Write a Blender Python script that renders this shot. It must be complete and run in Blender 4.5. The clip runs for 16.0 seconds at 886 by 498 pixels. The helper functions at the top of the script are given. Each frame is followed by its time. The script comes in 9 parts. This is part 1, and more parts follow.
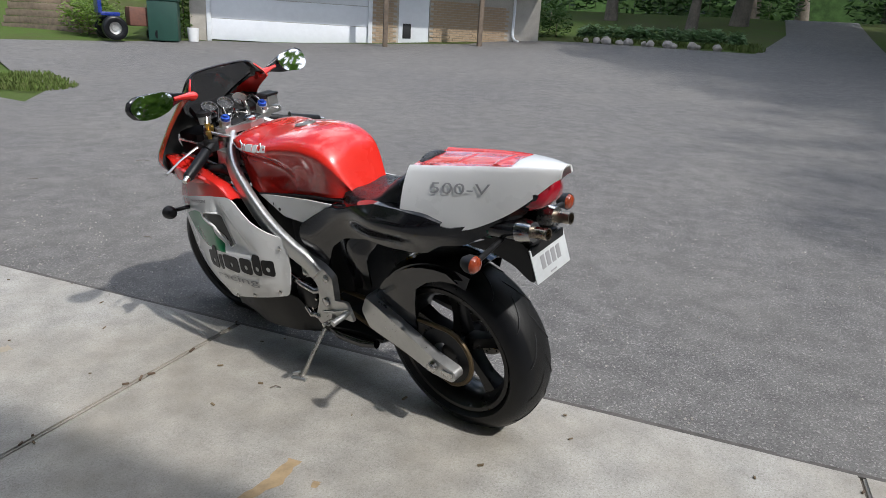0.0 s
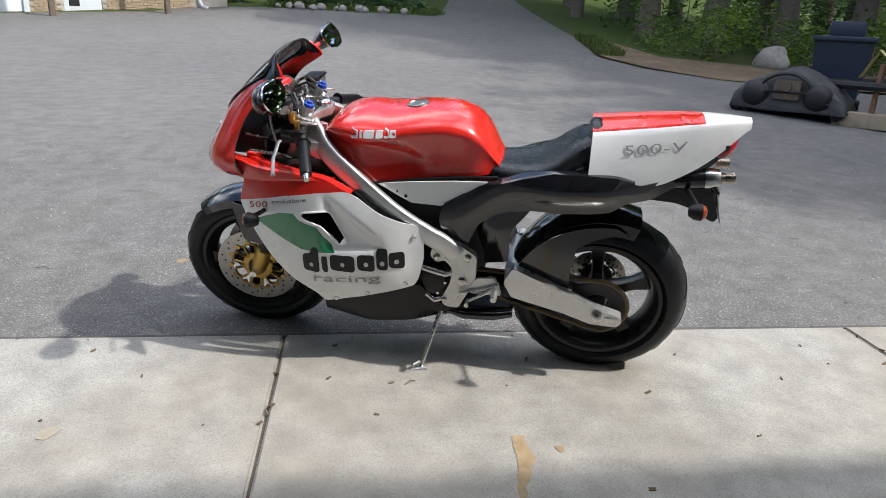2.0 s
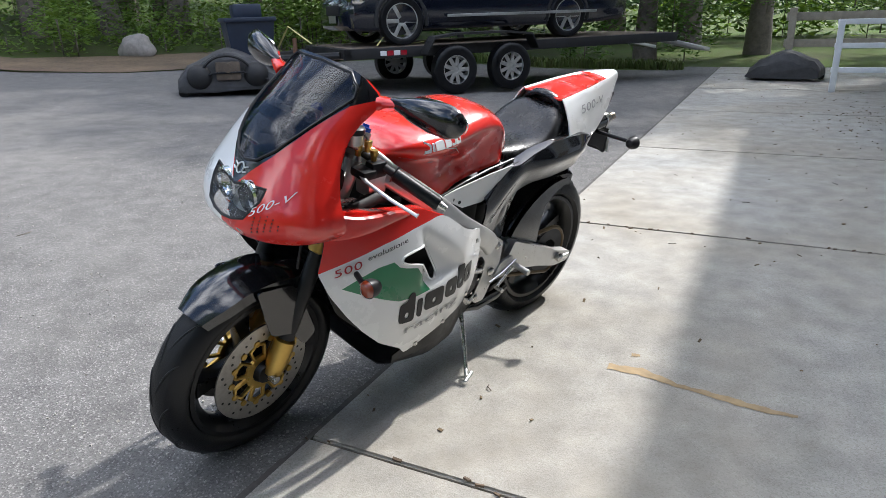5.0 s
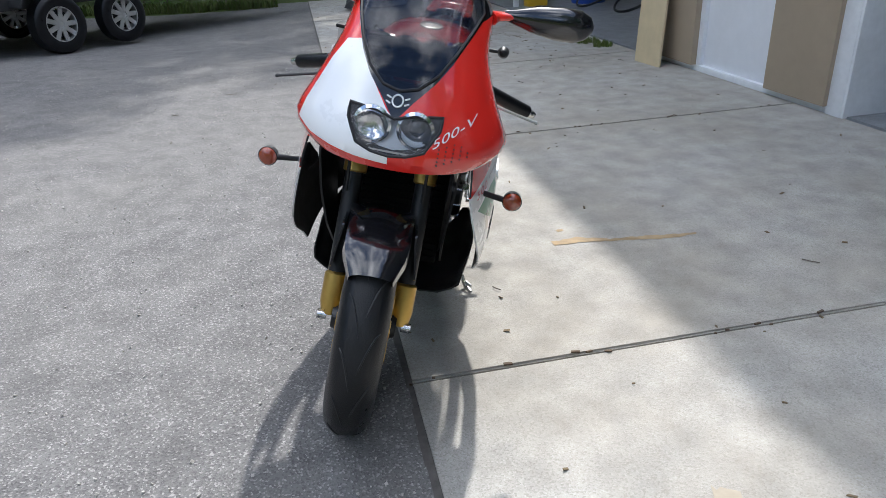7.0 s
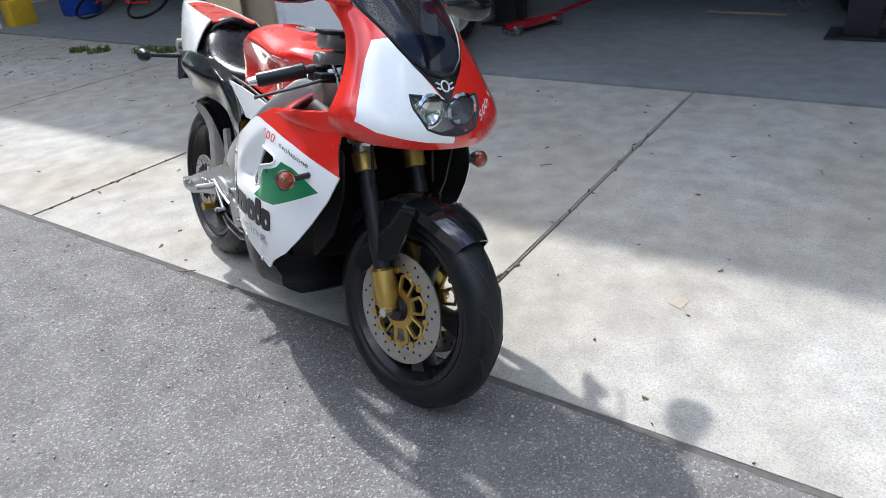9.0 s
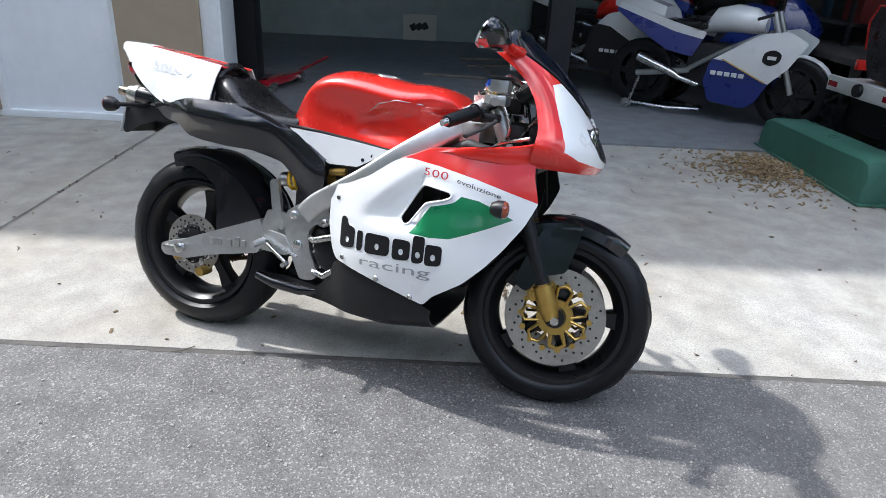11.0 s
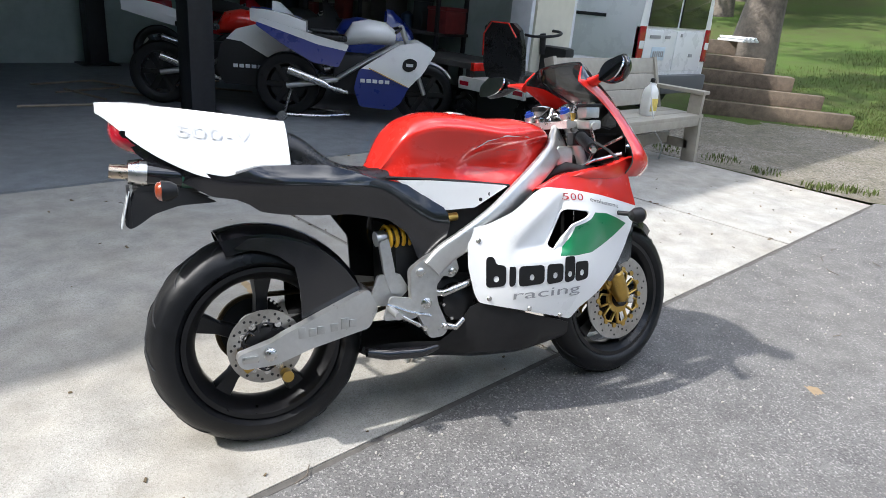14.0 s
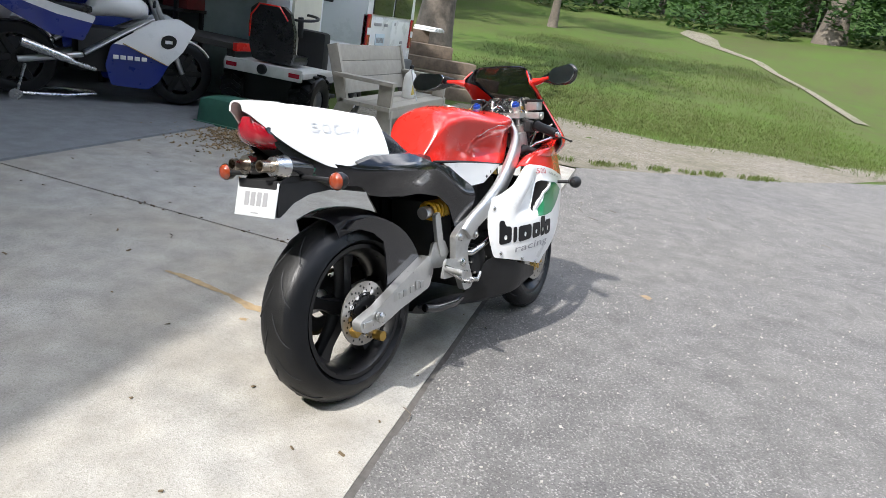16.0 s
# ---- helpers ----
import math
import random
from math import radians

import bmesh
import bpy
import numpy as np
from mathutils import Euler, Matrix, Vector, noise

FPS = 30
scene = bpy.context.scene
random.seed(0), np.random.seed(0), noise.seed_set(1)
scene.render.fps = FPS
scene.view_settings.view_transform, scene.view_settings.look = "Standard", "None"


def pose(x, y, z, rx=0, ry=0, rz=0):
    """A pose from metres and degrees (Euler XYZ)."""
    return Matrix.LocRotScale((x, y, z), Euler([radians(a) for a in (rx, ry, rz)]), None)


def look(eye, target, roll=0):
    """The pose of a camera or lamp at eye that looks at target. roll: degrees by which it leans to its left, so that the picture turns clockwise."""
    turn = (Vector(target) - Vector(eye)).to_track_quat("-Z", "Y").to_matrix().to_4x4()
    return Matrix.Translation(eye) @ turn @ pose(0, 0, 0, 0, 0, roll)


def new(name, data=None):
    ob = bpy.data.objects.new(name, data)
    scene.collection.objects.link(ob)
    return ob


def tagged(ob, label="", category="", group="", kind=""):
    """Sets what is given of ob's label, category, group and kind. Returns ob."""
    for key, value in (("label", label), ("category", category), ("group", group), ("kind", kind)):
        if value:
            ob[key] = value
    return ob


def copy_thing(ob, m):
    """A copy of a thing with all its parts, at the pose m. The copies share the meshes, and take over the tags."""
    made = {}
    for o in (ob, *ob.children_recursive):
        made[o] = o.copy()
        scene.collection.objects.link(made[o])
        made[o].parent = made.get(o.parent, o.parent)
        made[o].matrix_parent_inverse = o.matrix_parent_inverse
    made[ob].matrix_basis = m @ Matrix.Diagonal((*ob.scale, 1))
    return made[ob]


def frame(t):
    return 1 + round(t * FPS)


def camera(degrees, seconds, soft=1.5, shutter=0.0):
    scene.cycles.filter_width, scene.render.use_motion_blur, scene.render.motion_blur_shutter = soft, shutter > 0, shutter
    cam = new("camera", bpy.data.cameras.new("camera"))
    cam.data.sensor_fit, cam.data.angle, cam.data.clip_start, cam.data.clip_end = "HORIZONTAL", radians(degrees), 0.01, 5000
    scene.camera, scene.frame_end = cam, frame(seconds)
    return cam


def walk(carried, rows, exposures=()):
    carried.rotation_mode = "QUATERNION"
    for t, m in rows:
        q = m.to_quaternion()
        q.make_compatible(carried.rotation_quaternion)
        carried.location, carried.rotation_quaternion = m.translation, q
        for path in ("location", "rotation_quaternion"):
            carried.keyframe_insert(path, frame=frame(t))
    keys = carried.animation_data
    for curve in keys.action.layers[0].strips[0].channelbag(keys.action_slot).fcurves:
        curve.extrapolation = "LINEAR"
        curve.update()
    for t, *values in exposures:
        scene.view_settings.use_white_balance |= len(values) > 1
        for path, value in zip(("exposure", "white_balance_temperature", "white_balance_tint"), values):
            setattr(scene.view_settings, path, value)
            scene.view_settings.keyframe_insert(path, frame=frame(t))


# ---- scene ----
# the camera and its walk
cam = camera(67.0, 16.0, soft=0.5)
PATH = [
    (0, (1.802, -2.238, 1.274), (1.099, -0.396, 0.645), 3.4),
    (0.5, (1.478, -2.288, 1.226), (0.927, -0.395, 0.593), 3.2),
    (1, (1.022, -2.397, 1.272), (0.788, -0.442, 0.634), 5.0),
    (1.5, (0.705, -2.513, 1.246), (0.796, -0.552, 0.590), 1.6),
    (2, (0.294, -2.481, 1.224), (0.552, -0.540, 0.549), 2.6),
    (2.5, (-0.057, -2.462, 1.233), (0.477, -0.569, 0.588), 1.7),
    (3, (-0.321, -2.259, 1.217), (0.478, -0.453, 0.594), 1.5),
    (3.2, (-0.450, -2.139, 1.214), (0.414, -0.360, 0.603), 1.4),
    (5.3, (-1.462, -0.979, 1.223), (0.288, -0.241, 0.532), -2.1),
    (5.5, (-1.509, -0.831, 1.192), (0.258, -0.145, 0.493), -2.3),
    (6, (-1.618, -0.476, 1.211), (0.200, -0.051, 0.440), -2.8),
    (6.5, (-1.719, -0.165, 1.233), (0.136, -0.191, 0.433), -2.1),
    (7, (-1.636, 0.167, 1.218), (0.144, -0.154, 0.356), -3.3),
    (7.5, (-1.585, 0.462, 1.253), (0.019, -0.326, 0.385), -2.3),
    (8, (-1.417, 0.756, 1.239), (0.021, -0.286, 0.387), -0.6),
    (8.5, (-1.236, 1.067, 1.274), (0.028, -0.136, 0.375), -2.4),
    (8.7, (-1.186, 1.187, 1.306), (-0.026, -0.090, 0.376), -4.1),
    (10.8, (0.122, 1.990, 1.349), (0.169, 0.213, 0.549), 3.0),
    (11, (0.293, 2.010, 1.346), (0.285, 0.232, 0.547), 2.9),
    (11.5, (0.660, 2.072, 1.346), (0.422, 0.291, 0.593), 2.2),
    (12, (0.980, 1.964, 1.306), (0.546, 0.227, 0.541), 4.4),
    (12.5, (1.259, 1.828, 1.282), (0.496, 0.208, 0.522), 5.2),
    (13, (1.463, 1.673, 1.298), (0.499, 0.113, 0.625), 4.2),
    (13.5, (1.668, 1.455, 1.304), (0.593, -0.049, 0.623), 4.6),
    (14, (2.040, 1.335, 1.316), (0.725, 0.020, 0.609), 5.2),
    (14.5, (2.350, 1.133, 1.285), (0.872, -0.006, 0.593), 6.5),
    (15, (2.651, 0.939, 1.282), (0.958, 0.116, 0.637), 9.7),
    (15.5, (2.916, 0.747, 1.278), (1.098, 0.203, 0.677), 10.4),
    (16, (3.091, 0.495, 1.282), (1.262, 0.044, 0.640), 10.3),
]
EXPOSURES = [(0.0, 0.43, 6250, 10), (1.5, 0.78, 6300, 10), (3.0, 0.95, 6250, 10), (6.0, 1.12, 6150, 10), (8.5, 1.12, 6050, 10), (11.0, 1.16, 6050, 10), (13.0, 1.22, 6150, 10), (15.0, 1.27, 6300, 10), (16.0, 1.24, 6350, 10)]
walk(cam, [(t, look(eye, target, roll)) for t, eye, target, roll in PATH], EXPOSURES)

# ---- light ----
SUN_WAY = Vector((0.86, -0.37, 1.0)).normalized()  # towards the sun
world = bpy.data.worlds.new("sky")
scene.world = world
world.use_nodes = True
wt = world.node_tree
sky = wt.nodes.new("ShaderNodeTexSky")
sky.sky_type = 'NISHITA'
sky.sun_disc = False
sky.sun_elevation = math.asin(SUN_WAY.z)
sky.sun_rotation = math.atan2(SUN_WAY.x, SUN_WAY.y)
sky.air_density, sky.dust_density, sky.ozone_density = 1.0, 1.5, 1.0
# broken white clouds over the sky
wc = wt.nodes.new("ShaderNodeTexCoord")
wm = wt.nodes.new("ShaderNodeMapping")
wm.inputs["Scale"].default_value = (1.6, 1.6, 3.2)
wn = wt.nodes.new("ShaderNodeTexNoise")
wn.inputs["Scale"].default_value, wn.inputs["Detail"].default_value, wn.inputs["Roughness"].default_value = 1.9, 7.0, 0.58
wr = wt.nodes.new("ShaderNodeValToRGB")
wr.color_ramp.elements[0].position, wr.color_ramp.elements[1].position = 0.47, 0.66
wmix = wt.nodes.new("ShaderNodeMixRGB")
wmix.inputs[2].default_value = (15.0, 15.0, 15.3, 1)
wt.links.new(wc.outputs["Generated"], wm.inputs[0])
wt.links.new(wm.outputs[0], wn.inputs["Vector"])
wt.links.new(wn.outputs["Fac"], wr.inputs[0])
wt.links.new(wr.outputs[0], wmix.inputs[0])
wt.links.new(sky.outputs[0], wmix.inputs[1])
wt.links.new(wmix.outputs[0], wt.nodes["Background"].inputs[0])
wt.nodes["Background"].inputs[1].default_value = 0.15

sun = new("sun", bpy.data.lights.new("sun", "SUN"))
sun.data.energy, sun.data.angle, sun.data.color = 2.6, radians(1.3), (1.0, 0.96, 0.9)
sun.matrix_world = look(SUN_WAY * 40, (0, 0, 0))


# ---- materials ----
def material(name, color=(0.5, 0.5, 0.5), rough=0.5, metal=0.0, coat=0.0, vary=0.0, scale=20.0, bump=0.0, bump_scale=120.0, tint=None, trans=0.0, spec=0.5, grime=0.0, emit=None, alpha=1.0, island=0.0):
    """A surface with two scales of variation: broad stains and fine grain, and a fine relief."""
    m = bpy.data.materials.new(name)
    m.use_nodes = True
    nt = m.node_tree
    b = nt.nodes["Principled BSDF"]
    b.inputs["Base Color"].default_value = (*color, 1)
    b.inputs["Roughness"].default_value = rough
    b.inputs["Metallic"].default_value = metal
    b.inputs["Coat Weight"].default_value = coat
    b.inputs["Coat Roughness"].default_value = 0.06
    b.inputs["Specular IOR Level"].default_value = spec
    b.inputs["Transmission Weight"].default_value = trans
    b.inputs["Alpha"].default_value = alpha
    if emit:
        b.inputs["Emission Color"].default_value = (*emit[:3], 1)
        b.inputs["Emission Strength"].default_value = emit[3]
    tc = nt.nodes.new("ShaderNodeTexCoord")
    if vary > 0:
        n1 = nt.nodes.new("ShaderNodeTexNoise")
        n1.inputs["Scale"].default_value, n1.inputs["Detail"].default_value, n1.inputs["Roughness"].default_value = scale, 8.0, 0.62
        n2 = nt.nodes.new("ShaderNodeTexNoise")
        n2.inputs["Scale"].default_value, n2.inputs["Detail"].default_value = scale * 0.11, 4.0
        nt.links.new(tc.outputs["Object"], n1.inputs["Vector"])
        nt.links.new(tc.outputs["Object"], n2.inputs["Vector"])
        add = nt.nodes.new("ShaderNodeMath")
        add.operation = 'ADD'
        nt.links.new(n1.outputs["Fac"], add.inputs[0])
        nt.links.new(n2.outputs["Fac"], add.inputs[1])
        last = add
        if island:
            info = nt.nodes.new("ShaderNodeNewGeometry")
            mul = nt.nodes.new("ShaderNodeMath")
            mul.operation = 'MULTIPLY_ADD'
            mul.inputs[1].default_value = island
            nt.links.new(info.outputs["Random Per Island"], mul.inputs[0])
            nt.links.new(add.outputs[0], mul.inputs[2])
            last = mul
        ramp = nt.nodes.new("ShaderNodeMapRange")
        ramp.inputs["From Min"].default_value, ramp.inputs["From Max"].default_value = 0.7, 1.3 + island
        nt.links.new(last.outputs[0], ramp.inputs["Value"])
        mix = nt.nodes.new("ShaderNodeMixRGB")
        dark = tint or tuple(c * (1 - vary) for c in color)
        light = tuple(min(1, c * (1 + 0.6 * vary)) for c in color)
        mix.inputs[1].default_value, mix.inputs[2].default_value = (*dark, 1), (*light, 1)
        nt.links.new(ramp.outputs[0], mix.inputs[0])
        nt.links.new(mix.outputs[0], b.inputs["Base Color"])
        rr = nt.nodes.new("ShaderNodeMapRange")
        rr.inputs["From Min"].default_value, rr.inputs["From Max"].default_value = 0.7, 1.3
        rr.inputs["To Min"].default_value, rr.inputs["To Max"].default_value = max(0.02, rough - 0.1), min(1, rough + 0.1)
        nt.links.new(add.outputs[0], rr.inputs["Value"])
        nt.links.new(rr.outputs[0], b.inputs["Roughness"])
    if bump > 0:
        n3 = nt.nodes.new("ShaderNodeTexNoise")
        n3.inputs["Scale"].default_value, n3.inputs["Detail"].default_value = bump_scale, 6.0
        nt.links.new(tc.outputs["Object"], n3.inputs["Vector"])
        bp = nt.nodes.new("ShaderNodeBump")
        bp.inputs["Strength"].default_value, bp.inputs["Distance"].default_value = bump, 0.01
        nt.links.new(n3.outputs["Fac"], bp.inputs["Height"])
        nt.links.new(bp.outputs[0], b.inputs["Normal"])
    return m


def speckled(name, base, dark, light, rough, cell, stain, stain_tint, bump):
    """Asphalt or concrete: an aggregate of pale and dark grains, fine pits, broad stains and dust."""
    m = bpy.data.materials.new(name)
    m.use_nodes = True
    nt = m.node_tree
    N, L = nt.nodes.new, nt.links.new
    b = nt.nodes["Principled BSDF"]
    tc = N("ShaderNodeTexCoord")
    v = N("ShaderNodeTexVoronoi")
    v.inputs["Scale"].default_value = cell
    L(tc.outputs["Object"], v.inputs["Vector"])
    bw = N("ShaderNodeRGBToBW")
    L(v.outputs["Color"], bw.inputs[0])
    r = N("ShaderNodeValToRGB")
    e = r.color_ramp.elements
    e[0].position, e[0].color = 0.22, (*dark, 1)
    e[1].position, e[1].color = 0.86, (*light, 1)
    mid = e.new(0.36)
    mid.color = (*base, 1)
    mid = e.new(0.72)
    mid.color = (*[c * 1.08 for c in base], 1)
    L(bw.outputs[0], r.inputs[0])
    n1 = N("ShaderNodeTexNoise")
    n1.inputs["Scale"].default_value, n1.inputs["Detail"].default_value, n1.inputs["Roughness"].default_value = 0.55, 9.0, 0.66
    L(tc.outputs["Object"], n1.inputs["Vector"])
    r1 = N("ShaderNodeMapRange")
    r1.inputs["From Min"].default_value, r1.inputs["From Max"].default_value = 0.38, 0.68
    r1.inputs["To Min"].default_value, r1.inputs["To Max"].default_value = 0.0, stain
    L(n1.outputs["Fac"], r1.inputs["Value"])
    mix = N("ShaderNodeMixRGB")
    mix.inputs[2].default_value = (*stain_tint, 1)
    L(r1.outputs[0], mix.inputs[0])
    L(r.outputs[0], mix.inputs[1])
    n2 = N("ShaderNodeTexNoise")
    n2.inputs["Scale"].default_value, n2.inputs["Detail"].default_value = 7.0, 8.0
    L(tc.outputs["Object"], n2.inputs["Vector"])
    r2 = N("ShaderNodeMapRange")
    r2.inputs["From Min"].default_value, r2.inputs["From Max"].default_value = 0.3, 0.7
    r2.inputs["To Min"].default_value, r2.inputs["To Max"].default_value = 0.80, 1.13
    L(n2.outputs["Fac"], r2.inputs["Value"])
    mul = N("ShaderNodeMixRGB")
    mul.blend_type = 'MULTIPLY'
    mul.inputs[0].default_value = 1
    L(mix.outputs[0], mul.inputs[1])
    L(r2.outputs[0], mul.inputs[2])
    L(mul.outputs[0], b.inputs["Base Color"])
    b.inputs["Roughness"].default_value = rough
    b.inputs["Specular IOR Level"].default_value = 0.35
    n3 = N("ShaderNodeTexNoise")
    n3.inputs["Scale"].default_value, n3.inputs["Detail"].default_value = cell * 1.3, 4.0
    L(tc.outputs["Object"], n3.inputs["Vector"])
    s = N("ShaderNodeMath")
    s.operation = 'ADD'
    L(n3.outputs["Fac"], s.inputs[0])
    L(v.outputs["Distance"], s.inputs[1])
    bp = N("ShaderNodeBump")
    bp.inputs["Strength"].default_value, bp.inputs["Distance"].default_value = bump, 0.006
    L(s.outputs[0], bp.inputs["Height"])
    L(bp.outputs[0], b.inputs["Normal"])
    return m


MAT = {
    "asphalt": speckled("asphalt", (0.132, 0.127, 0.123), (0.088, 0.085, 0.082), (0.30, 0.288, 0.272), 0.88, 200, 0.5, (0.19, 0.181, 0.165), 0.35),
    "concrete": speckled("concrete", (0.37, 0.360, 0.334), (0.285, 0.275, 0.25), (0.46, 0.45, 0.418), 0.86, 240, 0.85, (0.305, 0.272, 0.22), 0.18),
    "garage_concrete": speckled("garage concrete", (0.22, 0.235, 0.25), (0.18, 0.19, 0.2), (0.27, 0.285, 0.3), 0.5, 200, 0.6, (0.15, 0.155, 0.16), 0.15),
    "gravel": speckled("gravel and dirt", (0.20, 0.178, 0.148), (0.10, 0.088, 0.07), (0.34, 0.315, 0.275), 0.95, 60, 0.8, (0.115, 0.105, 0.065), 1.0),
    "soil": material("soil and leaf litter", (0.17, 0.12, 0.075), 0.95, vary=0.5, scale=14, bump=0.8, bump_scale=40),
    "turf": material("mown grass", (0.046, 0.078, 0.016), 0.95, vary=0.8, scale=2.6, bump=1.0, bump_scale=34, tint=(0.068, 0.070, 0.03), spec=0.1),
    "grass": material("grass blades", (0.068, 0.112, 0.022), 0.75, spec=0.15, vary=0.5, scale=0.7, island=0.7, tint=(0.085, 0.082, 0.035)),
    "red": material("red paint", (0.68, 0.024, 0.016), 0.25, coat=1.0, spec=0.3, vary=0.06, scale=6),
    "white": material("white paint", (0.82, 0.82, 0.81), 0.3, coat=1.0, vary=0.03, scale=6),
    "green": material("green decal", (0.012, 0.2, 0.075), 0.32, coat=0.8, vary=0.06, scale=9),
    "carbon": material("black carbon lacquer", (0.009, 0.009, 0.011), 0.16, coat=0.7, spec=0.5, vary=0.15, scale=180),
    "black": material("satin black plastic", (0.014, 0.014, 0.015), 0.4, spec=0.3, vary=0.3, scale=40),
    "matt_black": material("matt black", (0.013, 0.013, 0.014), 0.62, vary=0.3, scale=30),
    "leather": material("black seat vinyl", (0.011, 0.011, 0.012), 0.3, spec=0.5, vary=0.25, scale=50, bump=0.12, bump_scale=700),
    "rubber": material("tyre rubber", (0.007, 0.0075, 0.009), 0.36, spec=0.3, vary=0.35, scale=22, bump=0.1, bump_scale=300),
    "tread": material("dusty tread rubber", (0.012, 0.012, 0.012), 0.48, spec=0.3, vary=0.5, scale=12, bump=0.15, bump_scale=260),
    "wheel_black": material("gloss black wheel", (0.008, 0.008, 0.009), 0.34, spec=0.3, coat=0.15, vary=0.2, scale=30),
    "alloy": material("brushed aluminium", (0.6, 0.6, 0.59), 0.36, metal=0.85, vary=0.1, scale=60, bump=0.04, bump_scale=400),
    "cast_alloy": material("grey cast alloy", (0.55, 0.55, 0.54), 0.36, metal=0.85, vary=0.2, scale=40, bump=0.08, bump_scale=300),
    "steel": material("polished steel", (0.6, 0.59, 0.57), 0.25, metal=1.0, vary=0.12, scale=60),
    "disc": material("brake disc steel", (0.42, 0.4, 0.37), 0.38, metal=0.9, vary=0.25, scale=60),
    "gold": material("gold anodised alloy", (0.52, 0.34, 0.09), 0.36, metal=0.85, vary=0.15, scale=50),
    "spring": material("yellow spring paint", (0.75, 0.42, 0.02), 0.4, vary=0.1, scale=40),
    "blue_anodised": material("blue anodised cap", (0.03, 0.1, 0.5), 0.3, metal=0.6),
    "lamp_red": material("red lens", (0.35, 0.008, 0.02), 0.12, coat=1.0, vary=0.2, scale=90),
    "amber": material("amber lens", (0.27, 0.045, 0.015), 0.15, coat=1.0, vary=0.2, scale=120),
    "mirror": material("mirror glass", (0.85, 0.86, 0.88), 0.02, metal=1.0),
    "screen": material("smoked screen", (0.004, 0.007, 0.016), 0.02, coat=0.0, trans=0.0, alpha=0.66),
    "headlight": material("headlight glass", (0.2, 0.21, 0.23), 0.02, coat=1.0, trans=0.0, alpha=0.12),
    "chrome": material("chrome", (0.78, 0.78, 0.77), 0.1, metal=1.0),
    "plate": material("worn plate enamel", (0.55, 0.57, 0.58), 0.45, vary=0.12, scale=40),
    "label_white": material("white print", (0.72, 0.73, 0.73), 0.5),
    "decal_black": material("black print", (0.01, 0.01, 0.011), 0.35, spec=0.3),
    "decal_grey": material("grey print", (0.3, 0.3, 0.31), 0.45),
    "decal_pale": material("pale painted highlight", (0.48, 0.48, 0.49), 0.45),
    "decal_faint": material("faint grey print", (0.62, 0.62, 0.62), 0.45),
    "decal_red": material("dark red print", (0.4, 0.02, 0.03), 0.4),
    "exhaust_green": material("green sleeve", (0.006, 0.07, 0.04), 0.35, coat=0.6, vary=0.2, scale=60),
}


# ---- building blocks ----
def thing(name, label, category, m=None, group="", kind=""):
    ob = tagged(new(name), label, category, group, kind)
    ob.empty_display_size = 0.1
    if m is not None:
        ob.matrix_world = m
    return ob


def part(name, bm, mat, parent=None, label="", smooth=40, recalc=True):
    """Links a bmesh as one mesh object, under a thing or a part."""
    if recalc:
        bmesh.ops.recalc_face_normals(bm, faces=bm.faces)
    for e in bm.edges:
        e.smooth = not (len(e.link_faces) == 2 and e.calc_face_angle(0) > radians(smooth))
    for f in bm.faces:
        f.smooth = True
    me = bpy.data.meshes.new(name)
    bm.to_mesh(me)
    bm.free()
    for one in (mat if isinstance(mat, (list, tuple)) else [mat]):
        me.materials.append(MAT[one] if isinstance(one, str) else one)
    ob = new(name, me)
    if parent is not None:
        ob.parent = parent
    if label:
        tagged(ob, label)
    return ob


def add_box(bm, lo, hi, bevel=0.0, m=None, mat=0):
    """A box between two corners, its edges rounded where a bevel is given; returns its vertices."""
    co = [Vector((hi[0] if k & 1 else lo[0], hi[1] if k & 2 else lo[1], hi[2] if k & 4 else lo[2])) for k in range(8)]
    quads = ((0, 2, 3, 1), (4, 5, 7, 6), (0, 1, 5, 4), (2, 6, 7, 3), (0, 4, 6, 2), (1, 3, 7, 5))
    if bevel:
        own = bmesh.new()
        vs = [own.verts.new(c) for c in co]
        for q in quads:
            own.faces.new([vs[k] for k in q])
        bmesh.ops.bevel(own, geom=own.edges[:], offset=bevel, segments=2, affect='EDGES', profile=0.6)
        own.verts.index_update()
        co, quads = [v.co.copy() for v in own.verts], [[v.index for v in f.verts] for f in own.faces]
        own.free()
    made = [bm.verts.new(m @ c if m is not None else c) for c in co]
    for q in quads:
        bm.faces.new([made[k] for k in q]).material_index = mat
    return made


